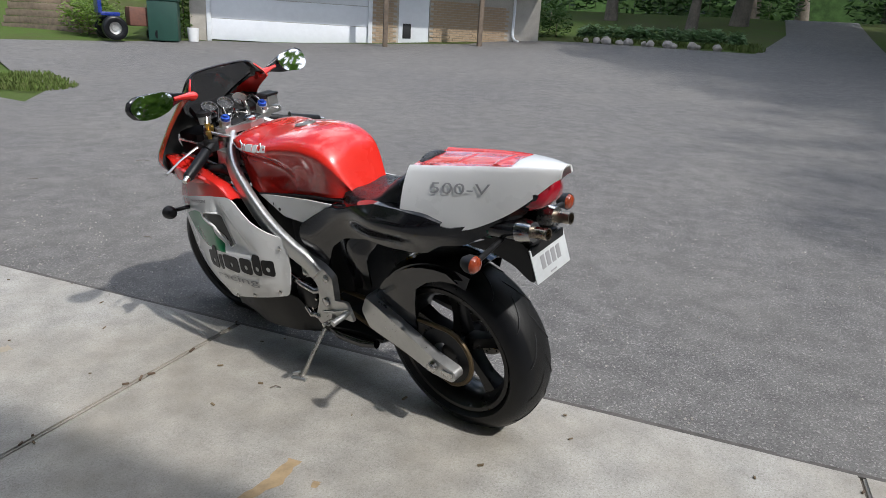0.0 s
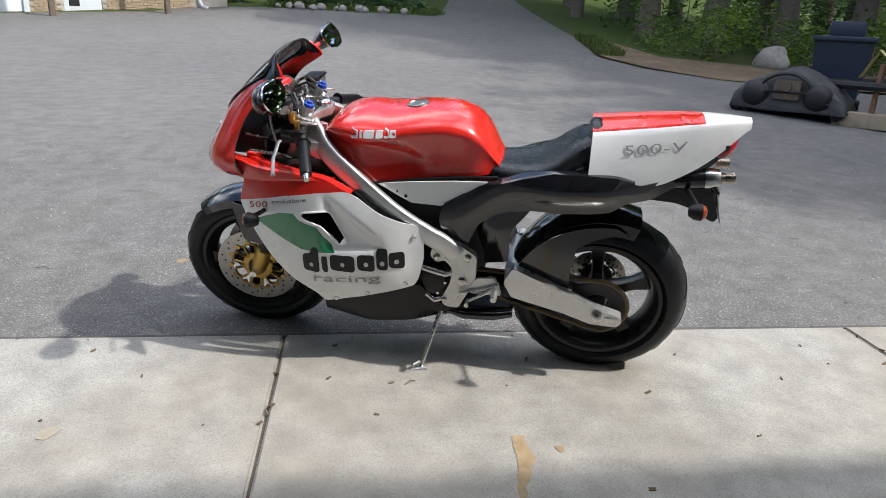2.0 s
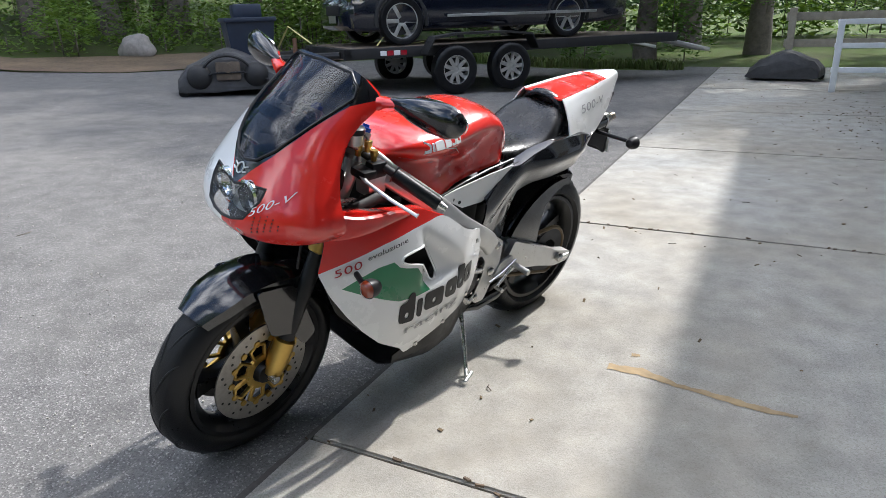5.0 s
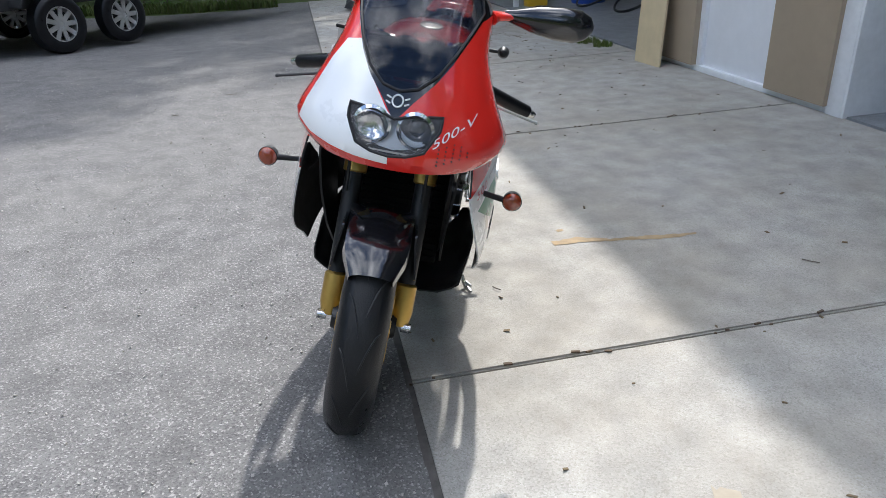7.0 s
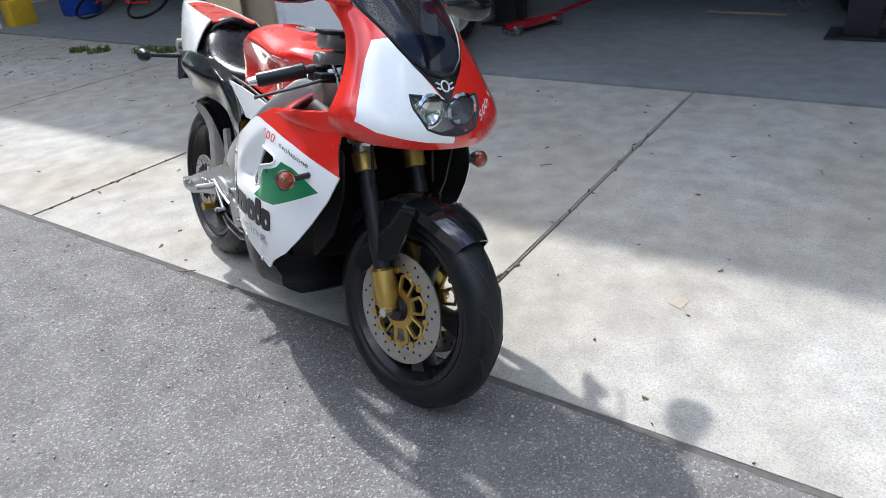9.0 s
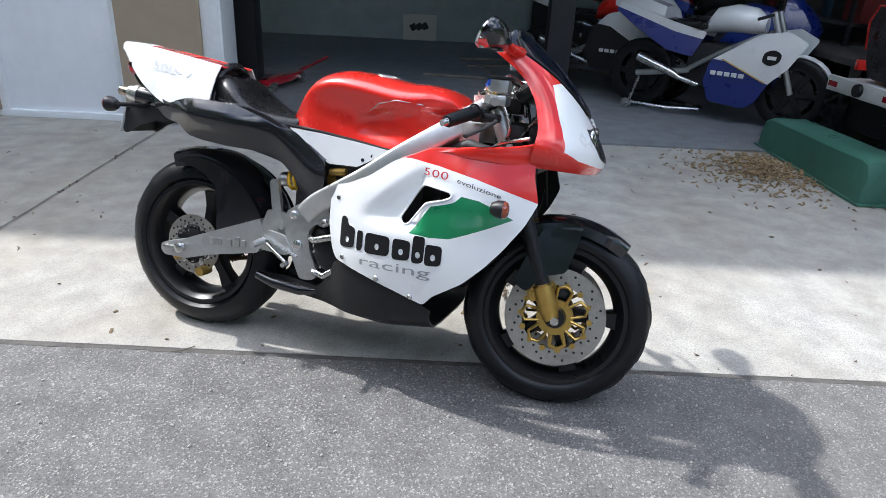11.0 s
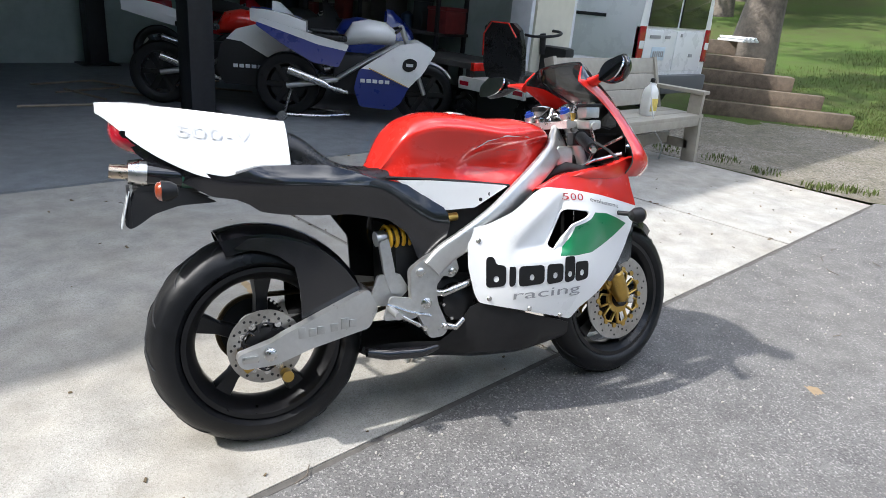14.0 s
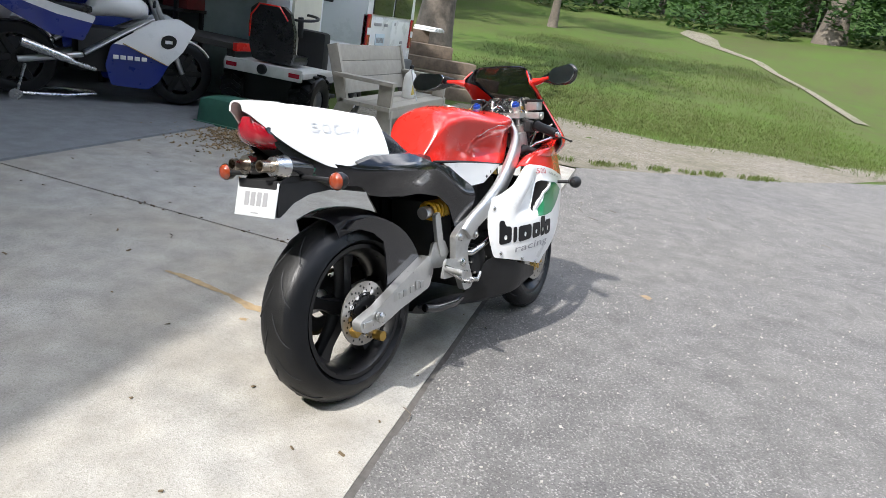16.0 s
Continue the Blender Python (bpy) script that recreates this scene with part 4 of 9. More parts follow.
# rear shock with its yellow spring, lying above the pivot
shock = part("rear_shock", bmesh.new(), "steel", bike, "yellow-sprung rear shock absorber")
bm = bmesh.new()
add_tube(bm, [(0.345, -0.09, 0.60), (0.545, -0.09, 0.615)], 0.016, 12)
add_tube(bm, [(0.345, -0.09, 0.60), (0.375, -0.09, 0.602)], 0.024, 12)
part("damper", bm, "cast_alloy", shock)
bm = bmesh.new()
pts = []
for k in range(61):
    a = 2 * math.pi * k / 10
    pts.append((0.375 + 0.125 * k / 60, -0.09 + 0.032 * math.cos(a), 0.605 + 0.032 * math.sin(a)))
add_tube(bm, pts, 0.0065, 7)
part("spring", bm, "spring", shock)
bm = bmesh.new()
add_tube(bm, [(0.545, -0.135, 0.655), (0.60, -0.135, 0.66)], 0.013, 12)
add_tube(bm, [(0.53, -0.10, 0.625), (0.56, -0.10, 0.628)], 0.027, 14)
part("shock_reservoir", bm, "gold", shock)
bm = bmesh.new()
add_plate(bm, rounded([(0.335, 0.60), (0.365, 0.61), (0.385, 0.50), (0.40, 0.44), (0.37, 0.44), (0.35, 0.50)], 0.01), -0.155, -0.14)
add_plate(bm, rounded([(0.30, 0.41), (0.33, 0.50), (0.40, 0.50), (0.43, 0.45), (0.38, 0.40)], 0.01), -0.15, -0.138)
part("shock_link", bm, "cast_alloy", shock)

# black inner panel closing the bay between the tail pod and the swing arm
bm = sheet(rounded([(0.462, 0.50), (0.455, 0.70), (0.36, 0.735), (0.235, 0.735), (0.262, 0.655), (0.318, 0.585), (0.322, 0.455), (0.42, 0.44)], 0.015), (), (), 0.02, lambda x, z: (x, 0.098 + 0.028 * math.exp(-((x - 0.38) / 0.06) ** 2 - ((z - 0.60) / 0.09) ** 2), z), 0.006, core=(0.38, 0, 0.6))
part("inner_panel", bm, "carbon", bike, "black inner panel with a rounded swelling")

# belly pan
bm = bmesh.new()
rings = []
for x in np.linspace(0.295, 0.962, 24):
    zt = interp(x, [(0.295, 0.262), (0.33, 0.272), (0.41, 0.276), (0.53, 0.268), (0.575, 0.305), (0.625, 0.402), (0.80, 0.35), (0.95, 0.302), (0.97, 0.29)])
    zb = interp(x, [(0.295, 0.235), (0.34, 0.21), (0.64, 0.198), (0.80, 0.196), (0.962, 0.215)])
    w = smooth_interp(x, [(0.29, 0.105), (0.40, 0.13), (0.55, 0.155), (0.65, 0.225), (0.80, 0.255), (0.97, 0.235)])
    half = [(w, zt), (w * 0.985, zt * 0.6 + zb * 0.4), (w * 0.9, zb + 0.03), (w * 0.72, zb + 0.006), (w * 0.4, zb)]
    rings.append([(x, y, z) for y, z in half] + [(x, 0, zb)] + [(x, -y, z) for y, z in half[::-1]])
add_loft(bm, rings, closed=False)
shell(bm, 0.005, (0.65, 0, 0.45))
belly = part("belly_pan", bm, "black", bike, "black lacquered belly pan")
for s in (1, -1):
    bm = bmesh.new()
    add_tube(bm, [(0.295, s * 0.135, 0.262), (0.36, s * 0.14, 0.247), (0.47, s * 0.145, 0.242), (0.53, s * 0.14, 0.25)], [0.015, 0.019, 0.019, 0.012], 12)
    part("exhaust_chamber", bm, "carbon", bike)


# side fairing
def ease(t):
    t = max(0.0, min(1.0, t))
    return t * t * (3 - 2 * t)


def fairing_half(x, z):
    a = smooth_interp(x, [(0.55, 0.212), (0.62, 0.226), (0.70, 0.262), (0.80, 0.283), (0.92, 0.292), (1.02, 0.288), (1.12, 0.268), (1.22, 0.238), (1.30, 0.21)])
    b = smooth_interp(z, [(0.28, 0.88), (0.36, 0.95), (0.44, 1.0), (0.52, 1.0), (0.60, 0.985), (0.66, 0.965), (0.72, 0.915), (0.78, 0.85), (0.85, 0.78)])
    # the scooped flank behind the opening
    t = (x - 0.69) / 0.16
    top = 0.548 + 0.13 * t
    d = 0.02 * ease(t * 1.2) * ease((top + 0.012 - z) / 0.05) * ease((z - 0.53) / 0.04) * ease((0.93 - x) / 0.03)
    return a * b - d


FAIRING = [(0.596, 0.60), (0.612, 0.632), (0.66, 0.645), (0.735, 0.68), (0.81, 0.735), (0.86, 0.757), (0.92, 0.785), (1.02, 0.797), (1.07, 0.802), (1.15, 0.813), (1.205, 0.832), (1.215, 0.79), (1.222, 0.735), (1.243, 0.667), (1.215, 0.60), (1.166, 0.525), (1.12, 0.467), (1.06, 0.407), (0.975, 0.352), (0.947, 0.318), (0.864, 0.342), (0.739, 0.374), (0.631, 0.399), (0.615, 0.43), (0.597, 0.51)]
RED_ZONE = [(0.80, 0.745), (0.86, 0.749), (0.95, 0.738), (1.06, 0.716), (1.15, 0.692), (1.24, 0.668), (1.35, 0.64), (1.35, 0.95), (0.7, 0.95), (0.72, 0.745)]
GREEN_ZONE = [(0.888, 0.534), (0.95, 0.531), (1.01, 0.536), (1.06, 0.556), (1.12, 0.583), (1.182, 0.614), (1.13, 0.638), (1.08, 0.656), (1.03, 0.662), (1.012, 0.643), (0.99, 0.634), (0.945, 0.622)]
OPENING = [(0.848, 0.572), (0.860, 0.555), (0.876, 0.556), (0.930, 0.629), (0.985, 0.645), (1.004, 0.656), (0.998, 0.670), (0.92, 0.682), (0.903, 0.672)]


def on_fairing(s, lift=0.0):
    return lambda x, z: (x, s * (fairing_half(x, z) + lift), z)


LOGO = [(0.0, 0.17, 1.5), (0.2, 0.06, 1.0), (0.29, 0.25, 1.0), (0.57, 0.17, 1.0), (0.76, 0.11, 1.3), (0.88, 0.15, 1.0)]
for s in (1, -1):
    bm = sheet(rounded(FAIRING, 0.012), [(RED_ZONE, 1), (GREEN_ZONE, 2)], [rounded(OPENING, 0.008, 2)], 0.016, on_fairing(s), 0.005, core=(0.9, 0, 0.5))
    bm.normal_update()
    for f in bm.faces:
        if f.normal.y * s < -0.3:
            f.material_index = 3
    side = part("side_fairing", bm, ["white", "red", "green", "matt_black"], bike, "white side fairing with a green flash and a red top")
    # raised lip round the opening
    bm = bmesh.new()
    add_tube(bm, [on_fairing(s, 0.0015)(*p) for p in rounded(OPENING, 0.008, 2)], 0.0035, 6, closed=True)
    part("opening_lip", bm, "white", side)
    # plain black shapes where the maker's mark is painted
    at, wide, high = (0.648 if s < 0 else 0.668, 0.446), 0.338, 0.088
    bm = bmesh.new()
    for a, w, h in LOGO:
        x0, x1 = (at[0] + wide * a, at[0] + wide * (a + w)) if s < 0 else (at[0] + wide * (1 - a - w), at[0] + wide * (1 - a))
        z0 = at[1] + (0.0 if s < 0 else 0.03 - 0.09 * (x0 - at[0]))
        hh = high * (0.74 * h)
        shape = rounded([(x0, z0), (x1, z0 + 0.006), (x1, z0 + hh * (0.72 if h > 1.3 else 1.0)), (x0 + (x1 - x0) * 0.5, z0 + hh * (0.74 if h > 1.3 else 1.0)), (x0 + (x1 - x0) * 0.4, z0 + hh), (x0, z0 + hh)], 0.015, 4)
        slot = [((x0 + x1) / 2 + 0.008 * math.cos(q), z0 + 0.028 + 0.010 * math.sin(q)) for q in np.linspace(0, 2 * math.pi, 11)[:-1]]
        one = sheet(shape, (), [slot] if w > 0.1 else (), 0.02, on_fairing(s, 0.0022), 0.0012, core=(0.9, 0, 0.5))
        me = bpy.data.meshes.new("tmp")
        one.to_mesh(me)
        one.free()
        bm.from_mesh(me)
        bpy.data.meshes.remove(me)
    part("maker_mark", bm, "decal_black", side, "plain black painted mark")

    def bent(x0, z0, slope, s=s):
        return lambda co: Vector(on_fairing(s, 0.003)(x0 + (co.x if s < 0 else -co.x), z0 + co.y + slope * (co.x if s < 0 else -co.x)))
    text_part("lettering", "racing", 0.044, "decal_grey", side, Matrix.Diagonal((2.3, 0.95, 1, 1)), 0.0, 1.0, bent(0.846, 0.421, 0.02) if s < 0 else bent(0.86, 0.432, -0.07), "grey outlined word racing")
    text_part("lettering", "500", 0.034, "decal_red", side, Matrix.Diagonal((1.45, 0.9, 1, 1)), 0.0, 1.1, bent(0.945, 0.715, -0.08) if s < 0 else bent(1.165, 0.668, -0.22), "dark red number 500")
    text_part("lettering", "evoluzione", 0.024, "decal_black", side, Matrix.Diagonal((1.25, 0.8, 1, 1)), 0.0, 1.0, bent(1.075, 0.690, -0.24) if s < 0 else bent(1.045, 0.702, -0.2), "small black italic word")
    for x, z in ((0.628, 0.594), (0.66, 0.412), (0.79, 0.372), (0.905, 0.337)):
        bm = bmesh.new()
        y = s * (fairing_half(x, z) + 0.001)
        add_lathe(bm, [(0.0, y + s * 0.004), (0.006, y + s * 0.004), (0.009, y), (0.0, y)], 12, "y", (x, 0, z))
        part("fairing_bolt", bm, "steel", side)

for s in (1, -1):
    # the rolled inner flange along the top of the side fairing
    bm = bmesh.new()
    rows = []
    for t in np.linspace(0, 1, 15):
        x = 0.83 + 0.375 * t
        z = interp(x, [(0.81, 0.735), (0.86, 0.757), (0.92, 0.785), (1.02, 0.797), (1.07, 0.802), (1.15, 0.813), (1.205, 0.832)])
        y = fairing_half(x, z) + 0.001
        rows.append([(x, s * y, z - 0.004), (x, s * (y - 0.004), z + 0.002), (x, s * (y - 0.03), z + 0.001), (x, s * (y - 0.055), z - 0.012)])
    add_loft(bm, rows, closed=False)
    shell(bm, 0.004, (1.0, 0, 0.6))
    part("fairing_flange", bm, "red", bike)

# upper fairing, round the headlight and the screen; u runs across it, z up it
NOSE = [(0.755, 1.372, 0.205, 1.20), (0.78, 1.396, 0.236, 1.20), (0.805, 1.386, 0.257, 1.205), (0.83, 1.376, 0.259, 1.21), (0.87, 1.354, 0.238, 1.212), (0.91, 1.330, 0.216, 1.20), (0.95, 1.306, 0.198, 1.185), (1.0, 1.269, 0.178, 1.150), (1.035, 1.235, 0.174, 1.112), (1.06, 1.209, 0.174, 1.07), (1.085, 1.181, 0.174, 1.03), (1.10, 1.163, 0.165, 1.045), (1.125, 1.130, 0.148, 1.068), (1.154, 1.088, 0.118, 1.080)]
ASIDE = 0.02  # the nose sits a little to the left of the middle


def nose(z):
    zs = [r[0] for r in NOSE]
    return [sum(float(np.interp(z + d, zs, [r[k] for r in NOSE])) for d in (-0.012, -0.006, 0.0, 0.006, 0.012)) / 5 for k in (1, 2, 3)]


def on_nose(lift=0.0):
    def place(u, z):
        xc, w, xe = nose(z)
        a = u * math.pi / 2
        y = (w + lift) * math.copysign(abs(math.sin(a)) ** 0.95, u)
        return (xe + (xc - xe + lift) * abs(math.cos(a)) ** 0.86, ASIDE - y, z)
    return place


def to_nose(y, z):
    """From a place across the nose, from its own middle, to the parameter across it."""
    _, w, _ = nose(z)
    q = max(-0.999, min(0.999, -y / w))
    return (math.copysign(math.asin(abs(q) ** (1 / 0.95)) / (math.pi / 2), q), z)


def zone(points, n=4):
    out = []
    for (y0, z0), (y1, z1) in zip(points, points[1:] + points[:1]):
        out += [to_nose(y0 + (y1 - y0) * k / n, z0 + (z1 - z0) * k / n) for k in range(n)]
    return out


WHITE_ZONE = zone([(-0.150, 1.0), (-0.106, 1.010), (-0.085, 0.962), (-0.02, 0.882), (0.0, 0.868), (0.0, 0.772), (-0.08, 0.777), (-0.14, 0.786), (-0.195, 0.798), (-0.234, 0.82), (-0.222, 0.86), (-0.199, 0.91), (-0.178, 0.955)])
DARK_HALF = [(0.035, 0.905), (0.075, 0.947), (0.105, 0.99), (0.132, 1.04), (0.150, 1.075), (0.172, 1.088), (0.172, 1.16)]
DARK_ZONE = zone([(0.0, 0.862)] + DARK_HALF + [(-y, z) for y, z in DARK_HALF[::-1]], 3)
GLASS_HALF = [(0.04, 0.934), (0.078, 0.965), (0.108, 1.012), (0.132, 1.058), (0.146, 1.092), (0.138, 1.118), (0.108, 1.143)]
GLASS = zone([(0.0, 0.925)] + GLASS_HALF + [(0.0, 1.149)] + [(-y, z) for y, z in GLASS_HALF[::-1]], 3)
LAMP_HALF = [(0.04, 0.879), (0.108, 0.884), (0.106, 0.855), (0.078, 0.808), (0.04, 0.796)]
LAMP = zone([(0.0, 0.868)] + LAMP_HALF + [(0.0, 0.792)] + [(-y, z) for y, z in LAMP_HALF[::-1]], 2)
edge = [(-1, z) for z in np.linspace(0.766, 1.13, 16)] + [(-0.85, 1.143), (-0.6, 1.15), (-0.3, 1.153), (0, 1.154), (0.3, 1.153), (0.6, 1.15), (0.85, 1.143)] + [(1, z) for z in np.linspace(1.13, 0.766, 16)] + [(0.8, 0.764), (0.5, 0.759), (0.2, 0.755), (-0.2, 0.755), (-0.5, 0.759), (-0.8, 0.764)]
bm = sheet(edge, [(WHITE_ZONE, 1), (DARK_ZONE, 2)], [GLASS, LAMP], 0.025, on_nose(), 0.005, core=(1.1, 0, 0.9))
bmesh.ops.recalc_face_normals(bm, faces=bm.faces)
bm.normal_update()
for f in bm.faces:
    if f.normal.dot(f.calc_center_median() - Vector((1.12, ASIDE, 0.93))) < 0 and f.calc_center_median().z < 1.0:
        f.material_index = 3
upper = part("upper_fairing", bm, ["red", "white", "carbon", "matt_black"], bike, "red and white nose fairing")
bm = sheet(GLASS, (), (), 0.03, on_nose(0.002), 0.003, core=(1.1, 0, 0.9))
part("windscreen", bm, "screen", bike, "smoked curved windscreen")
bm = bmesh.new()
add_tube(bm, [on_nose(0.003)(*p) for p in GLASS], 0.0035, 6, closed=True)
part("screen_rim", bm, "black", upper)
# headlight: a black bowl with two round lamps behind a clear lens
lamp = part("headlight", bmesh.new(), "black", bike, "twin headlight under a clear lens")
bm = sheet(LAMP, (), (), 0.03, on_nose(-0.05), 0.004, core=(1.1, 0, 0.9))
part("bowl", bm, "cast_alloy", lamp)
bm = sheet(LAMP, (), (), 0.03, on_nose(-0.001), 0.002, core=(1.1, 0, 0.9))
part("lens", bm, "headlight", lamp)
for y in (0.05, -0.05):
    bm = bmesh.new()
    add_lathe(bm, [(0.037, 0.034), (0.044, 0.03), (0.044, 0.0), (0.037, 0.0)], 32, "x", (1.318, ASIDE + y, 0.847), closed=True)
    part("lamp_ring", bm, "chrome", lamp)
    bm = bmesh.new()
    add_lathe(bm, [(0.0, 0.026 if y > 0 else 0.008), (0.014, 0.023 if y > 0 else 0.01), (0.026, 0.015 if y > 0 else 0.014), (0.037, 0.004 if y > 0 else 0.024), (0.037, 0.0), (0.0, 0.0)], 28, "x", (1.318, ASIDE + y, 0.847))
    part("lamp_bulb", bm, "window" if y > 0 else "chrome", lamp)
bm = bmesh.new()
add_tube(bm, [on_nose(-0.002)(*p) for p in LAMP], 0.004, 6, closed=True)
part("lamp_seal", bm, "matt_black", lamp)
bm = bmesh.new()
add_box(bm, (1.16, ASIDE - 0.125, 0.80), (1.30, ASIDE + 0.125, 0.91), 0.03)
add_box(bm, (1.10, -0.15, 0.74), (1.22, 0.15, 0.80), 0.02)
part("headlight_back", bm, "matt_black", lamp)
# mark above the lamps, and the cheek's plain white mark and its small holes
bm = bmesh.new()
add_tube(bm, [on_nose(0.003)(*to_nose(0.012 * math.cos(a), 0.905 + 0.012 * math.sin(a))) for a in np.linspace(0, 2 * math.pi, 17)[:-1]], 0.0022, 5, closed=True)
for y in (-0.026, 0.026):
    for dz in (-0.007, 0.004):
        add_tube(bm, [on_nose(0.003)(*to_nose(y * 0.6, 0.905 + dz)), on_nose(0.003)(*to_nose(y, 0.909 + dz))], 0.0022, 5)
part("nose_badge", bm, "label_white", upper, "small white outline badge")
text_part("lettering", "500-V", 0.029, "label_white", upper, Matrix.Diagonal((1.35, 1.0, 1, 1)), 0.0, 1.05,
          lambda co: Vector(on_nose(0.004)(*to_nose(min(0.2, 0.135 + 0.85 * co.x), 0.858 + co.y + 0.62 * co.x))), "white number and letter")
bm = bmesh.new()
for i in range(5):
    for j in range(5 - i // 2):
        p = to_nose(0.11 + 0.016 * j, 0.785 + 0.009 * i + 0.006 * j)
        a, b = Vector(on_nose(0.0006)(*p)), Vector(on_nose(0.006)(*p))
        add_tube(bm, [a - (b - a) * 0.5, a + (b - a) * 0.05], 0.0019, 8)
part("vent_hole", bm, "matt_black", upper)

# the wedge that runs back from each lower corner of the nose and melts into the side fairing
for s in (1, -1):
    bm = bmesh.new()
    rings = []
    for t in np.linspace(0, 1, 17):
        x = 0.90 + 0.375 * t
        zt = interp(x, [(0.90, 0.776), (1.02, 0.801), (1.07, 0.807), (1.15, 0.818), (1.21, 0.833), (1.275, 0.836)])
        zb = interp(x, [(0.90, 0.764), (1.0, 0.768), (1.1, 0.764), (1.2, 0.760), (1.275, 0.770)])
        near = fairing_half(x, zt) + s * ASIDE * ease((x - 1.0) / 0.2)
        y = near + 0.036 * ease((x - 0.90) / 0.26) * ease((1.36 - x) / 0.08)
        rings.append([(x, s * (y - 0.06), zt - 0.016), (x, s * (y - 0.012), zt), (x, s * (y - 0.003), zt - 0.004), (x, s * y, zt * 0.6 + zb * 0.4), (x, s * (y - 0.004), zb + 0.004), (x, s * (y - 0.012), zb), (x, s * (y - 0.06), zb + 0.004)])
    add_loft(bm, rings)
    part("fairing_wedge", bm, "red", bike, "red wedge behind the nose")

# mirrors on their stalks
for s in (1, -1):
    mir = part("mirror", bmesh.new(), "black", bike, "black mirror on a short stalk")
    bm = bmesh.new()
    add_tube(bm, [(1.05, s * 0.165 + ASIDE, 1.080), (1.04, s * 0.20, 1.086), (1.035, s * 0.235, 1.094), (1.03, s * 0.262, 1.098)], [0.030, 0.022, 0.015, 0.012], 12, 0.6)
    part("stalk", bm, "red", mir)
    bm = bmesh.new()
    rings = []
    for t, w, h, dx in ((0, 0.012, 0.012, 0), (0.12, 0.020, 0.018, 0), (0.35, 0.034, 0.033, -0.003), (0.6, 0.042, 0.041, -0.008), (0.82, 0.040, 0.041, -0.012), (0.94, 0.028, 0.029, -0.015), (1.0, 0.010, 0.010, -0.017)):
        y = s * (0.215 + 0.225 * t)
        rings.append([(1.035 + dx - 0.005 * t + w * (math.cos(a) * 0.75 if math.cos(a) > 0 else math.cos(a) * 0.28), y, 1.093 + 0.022 * t + h * math.sin(a)) for a in np.linspace(0, 2 * math.pi, 21)[:-1]])
    add_loft(bm, rings)
    part("mirror_shell", bm, "carbon", mir)
    bm = bmesh.new()
    out = rounded([(0.283, 0.026), (0.395, 0.042), (0.437, 0.014), (0.418, -0.029), (0.36, -0.039), (0.295, -0.032), (0.268, 0.0)], 0.02, 4)
    vs = [bm.verts.new((1.022 - 0.10 * (y - 0.26) + (0.50 if s < 0 else 0.42) * z - 0.014, s * y, 1.109 + z)) for y, z in out]
    f = bm.faces.new(vs)
    got = bmesh.ops.extrude_face_region(bm, geom=[f])["geom"]
    for v in got:
        if isinstance(v, bmesh.types.BMVert):
            v.co.x += 0.006
    part("mirror_glass", bm, "mirror", mir)
    if s < 0:  # the right mirror sits closer in and further forward
        for ob in mir.children:
            for v in ob.data.vertices:
                v.co.x, v.co.y = v.co.x + 0.055, -0.15 - (abs(v.co.y) - 0.165) * 0.75
    if s > 0:
        for ob in mir.children:
            ob.matrix_basis = Matrix.Translation((0.165, 0.165, 1.08)) @ Matrix.Rotation(radians(-5.5), 4, 'X') @ Matrix.Translation((-0.165, -0.165, -1.08))

# tank
def tank_ring(x):
    top = smooth_interp(x, [(0.30, 0.74), (0.37, 0.80), (0.40, 0.885), (0.44, 0.95), (0.49, 0.972), (0.54, 0.985), (0.63, 0.98), (0.76, 0.962), (0.84, 0.965), (0.91, 0.95), (0.95, 0.925), (0.98, 0.885), (1.0, 0.86)])
    low = interp(x, [(0.36, 0.786), (0.50, 0.778), (0.635, 0.764), (0.766, 0.748), (0.82, 0.757), (0.86, 0.80), (0.93, 0.848), (0.985, 0.868)])
    top = max(top, low + 0.012)
    out = []
    for k in range(53):
        t = k / 52 * 2 - 1  # across: -1 right foot, 0 crown, 1 left foot
        h = 1 - abs(t) ** 2.6
        shoulder = smooth_interp(x, [(0.36, 0.07), (0.42, 0.115), (0.50, 0.135), (0.62, 0.152), (0.75, 0.168), (0.86, 0.165), (0.93, 0.135), (0.98, 0.085), (1.0, 0.06)])
        foot = smooth_interp(x, [(0.36, 0.07), (0.41, 0.105), (0.45, 0.118), (0.55, 0.118), (0.66, 0.128), (0.76, 0.165), (0.85, 0.15), (0.95, 0.10), (1.0, 0.06)])
        a = abs(t)
        if a < 0.55:
            y = shoulder * math.sin(a / 0.55 * math.pi / 2) ** 0.9
            z = top - (top - low) * 0.26 * (1 - math.cos(a / 0.55 * math.pi / 2))
        else:
            b = (a - 0.55) / 0.45
            waist = 0.018 * math.sin(b * math.pi) * interp(x, [(0.45, 0.2), (0.55, 1), (0.72, 1), (0.82, 0)])
            y = shoulder + (foot - shoulder) * b ** 1.2 - waist
            z = top - (top - low) * (0.26 + 0.74 * b)
        # a scooped cove along the front of each flank
        rim = interp(x, [(0.58, 0.79), (0.62, 0.845), (0.68, 0.880), (0.76, 0.898), (0.86, 0.905), (0.98, 0.905)])
        y -= 0.017 * ease((rim - z) / 0.03) * ease((x - 0.585) / 0.08) * ease((z - low) / 0.06) * (a > 0.3)
        out.append((x, math.copysign(y, t) if t else 0.0, z))
    return out


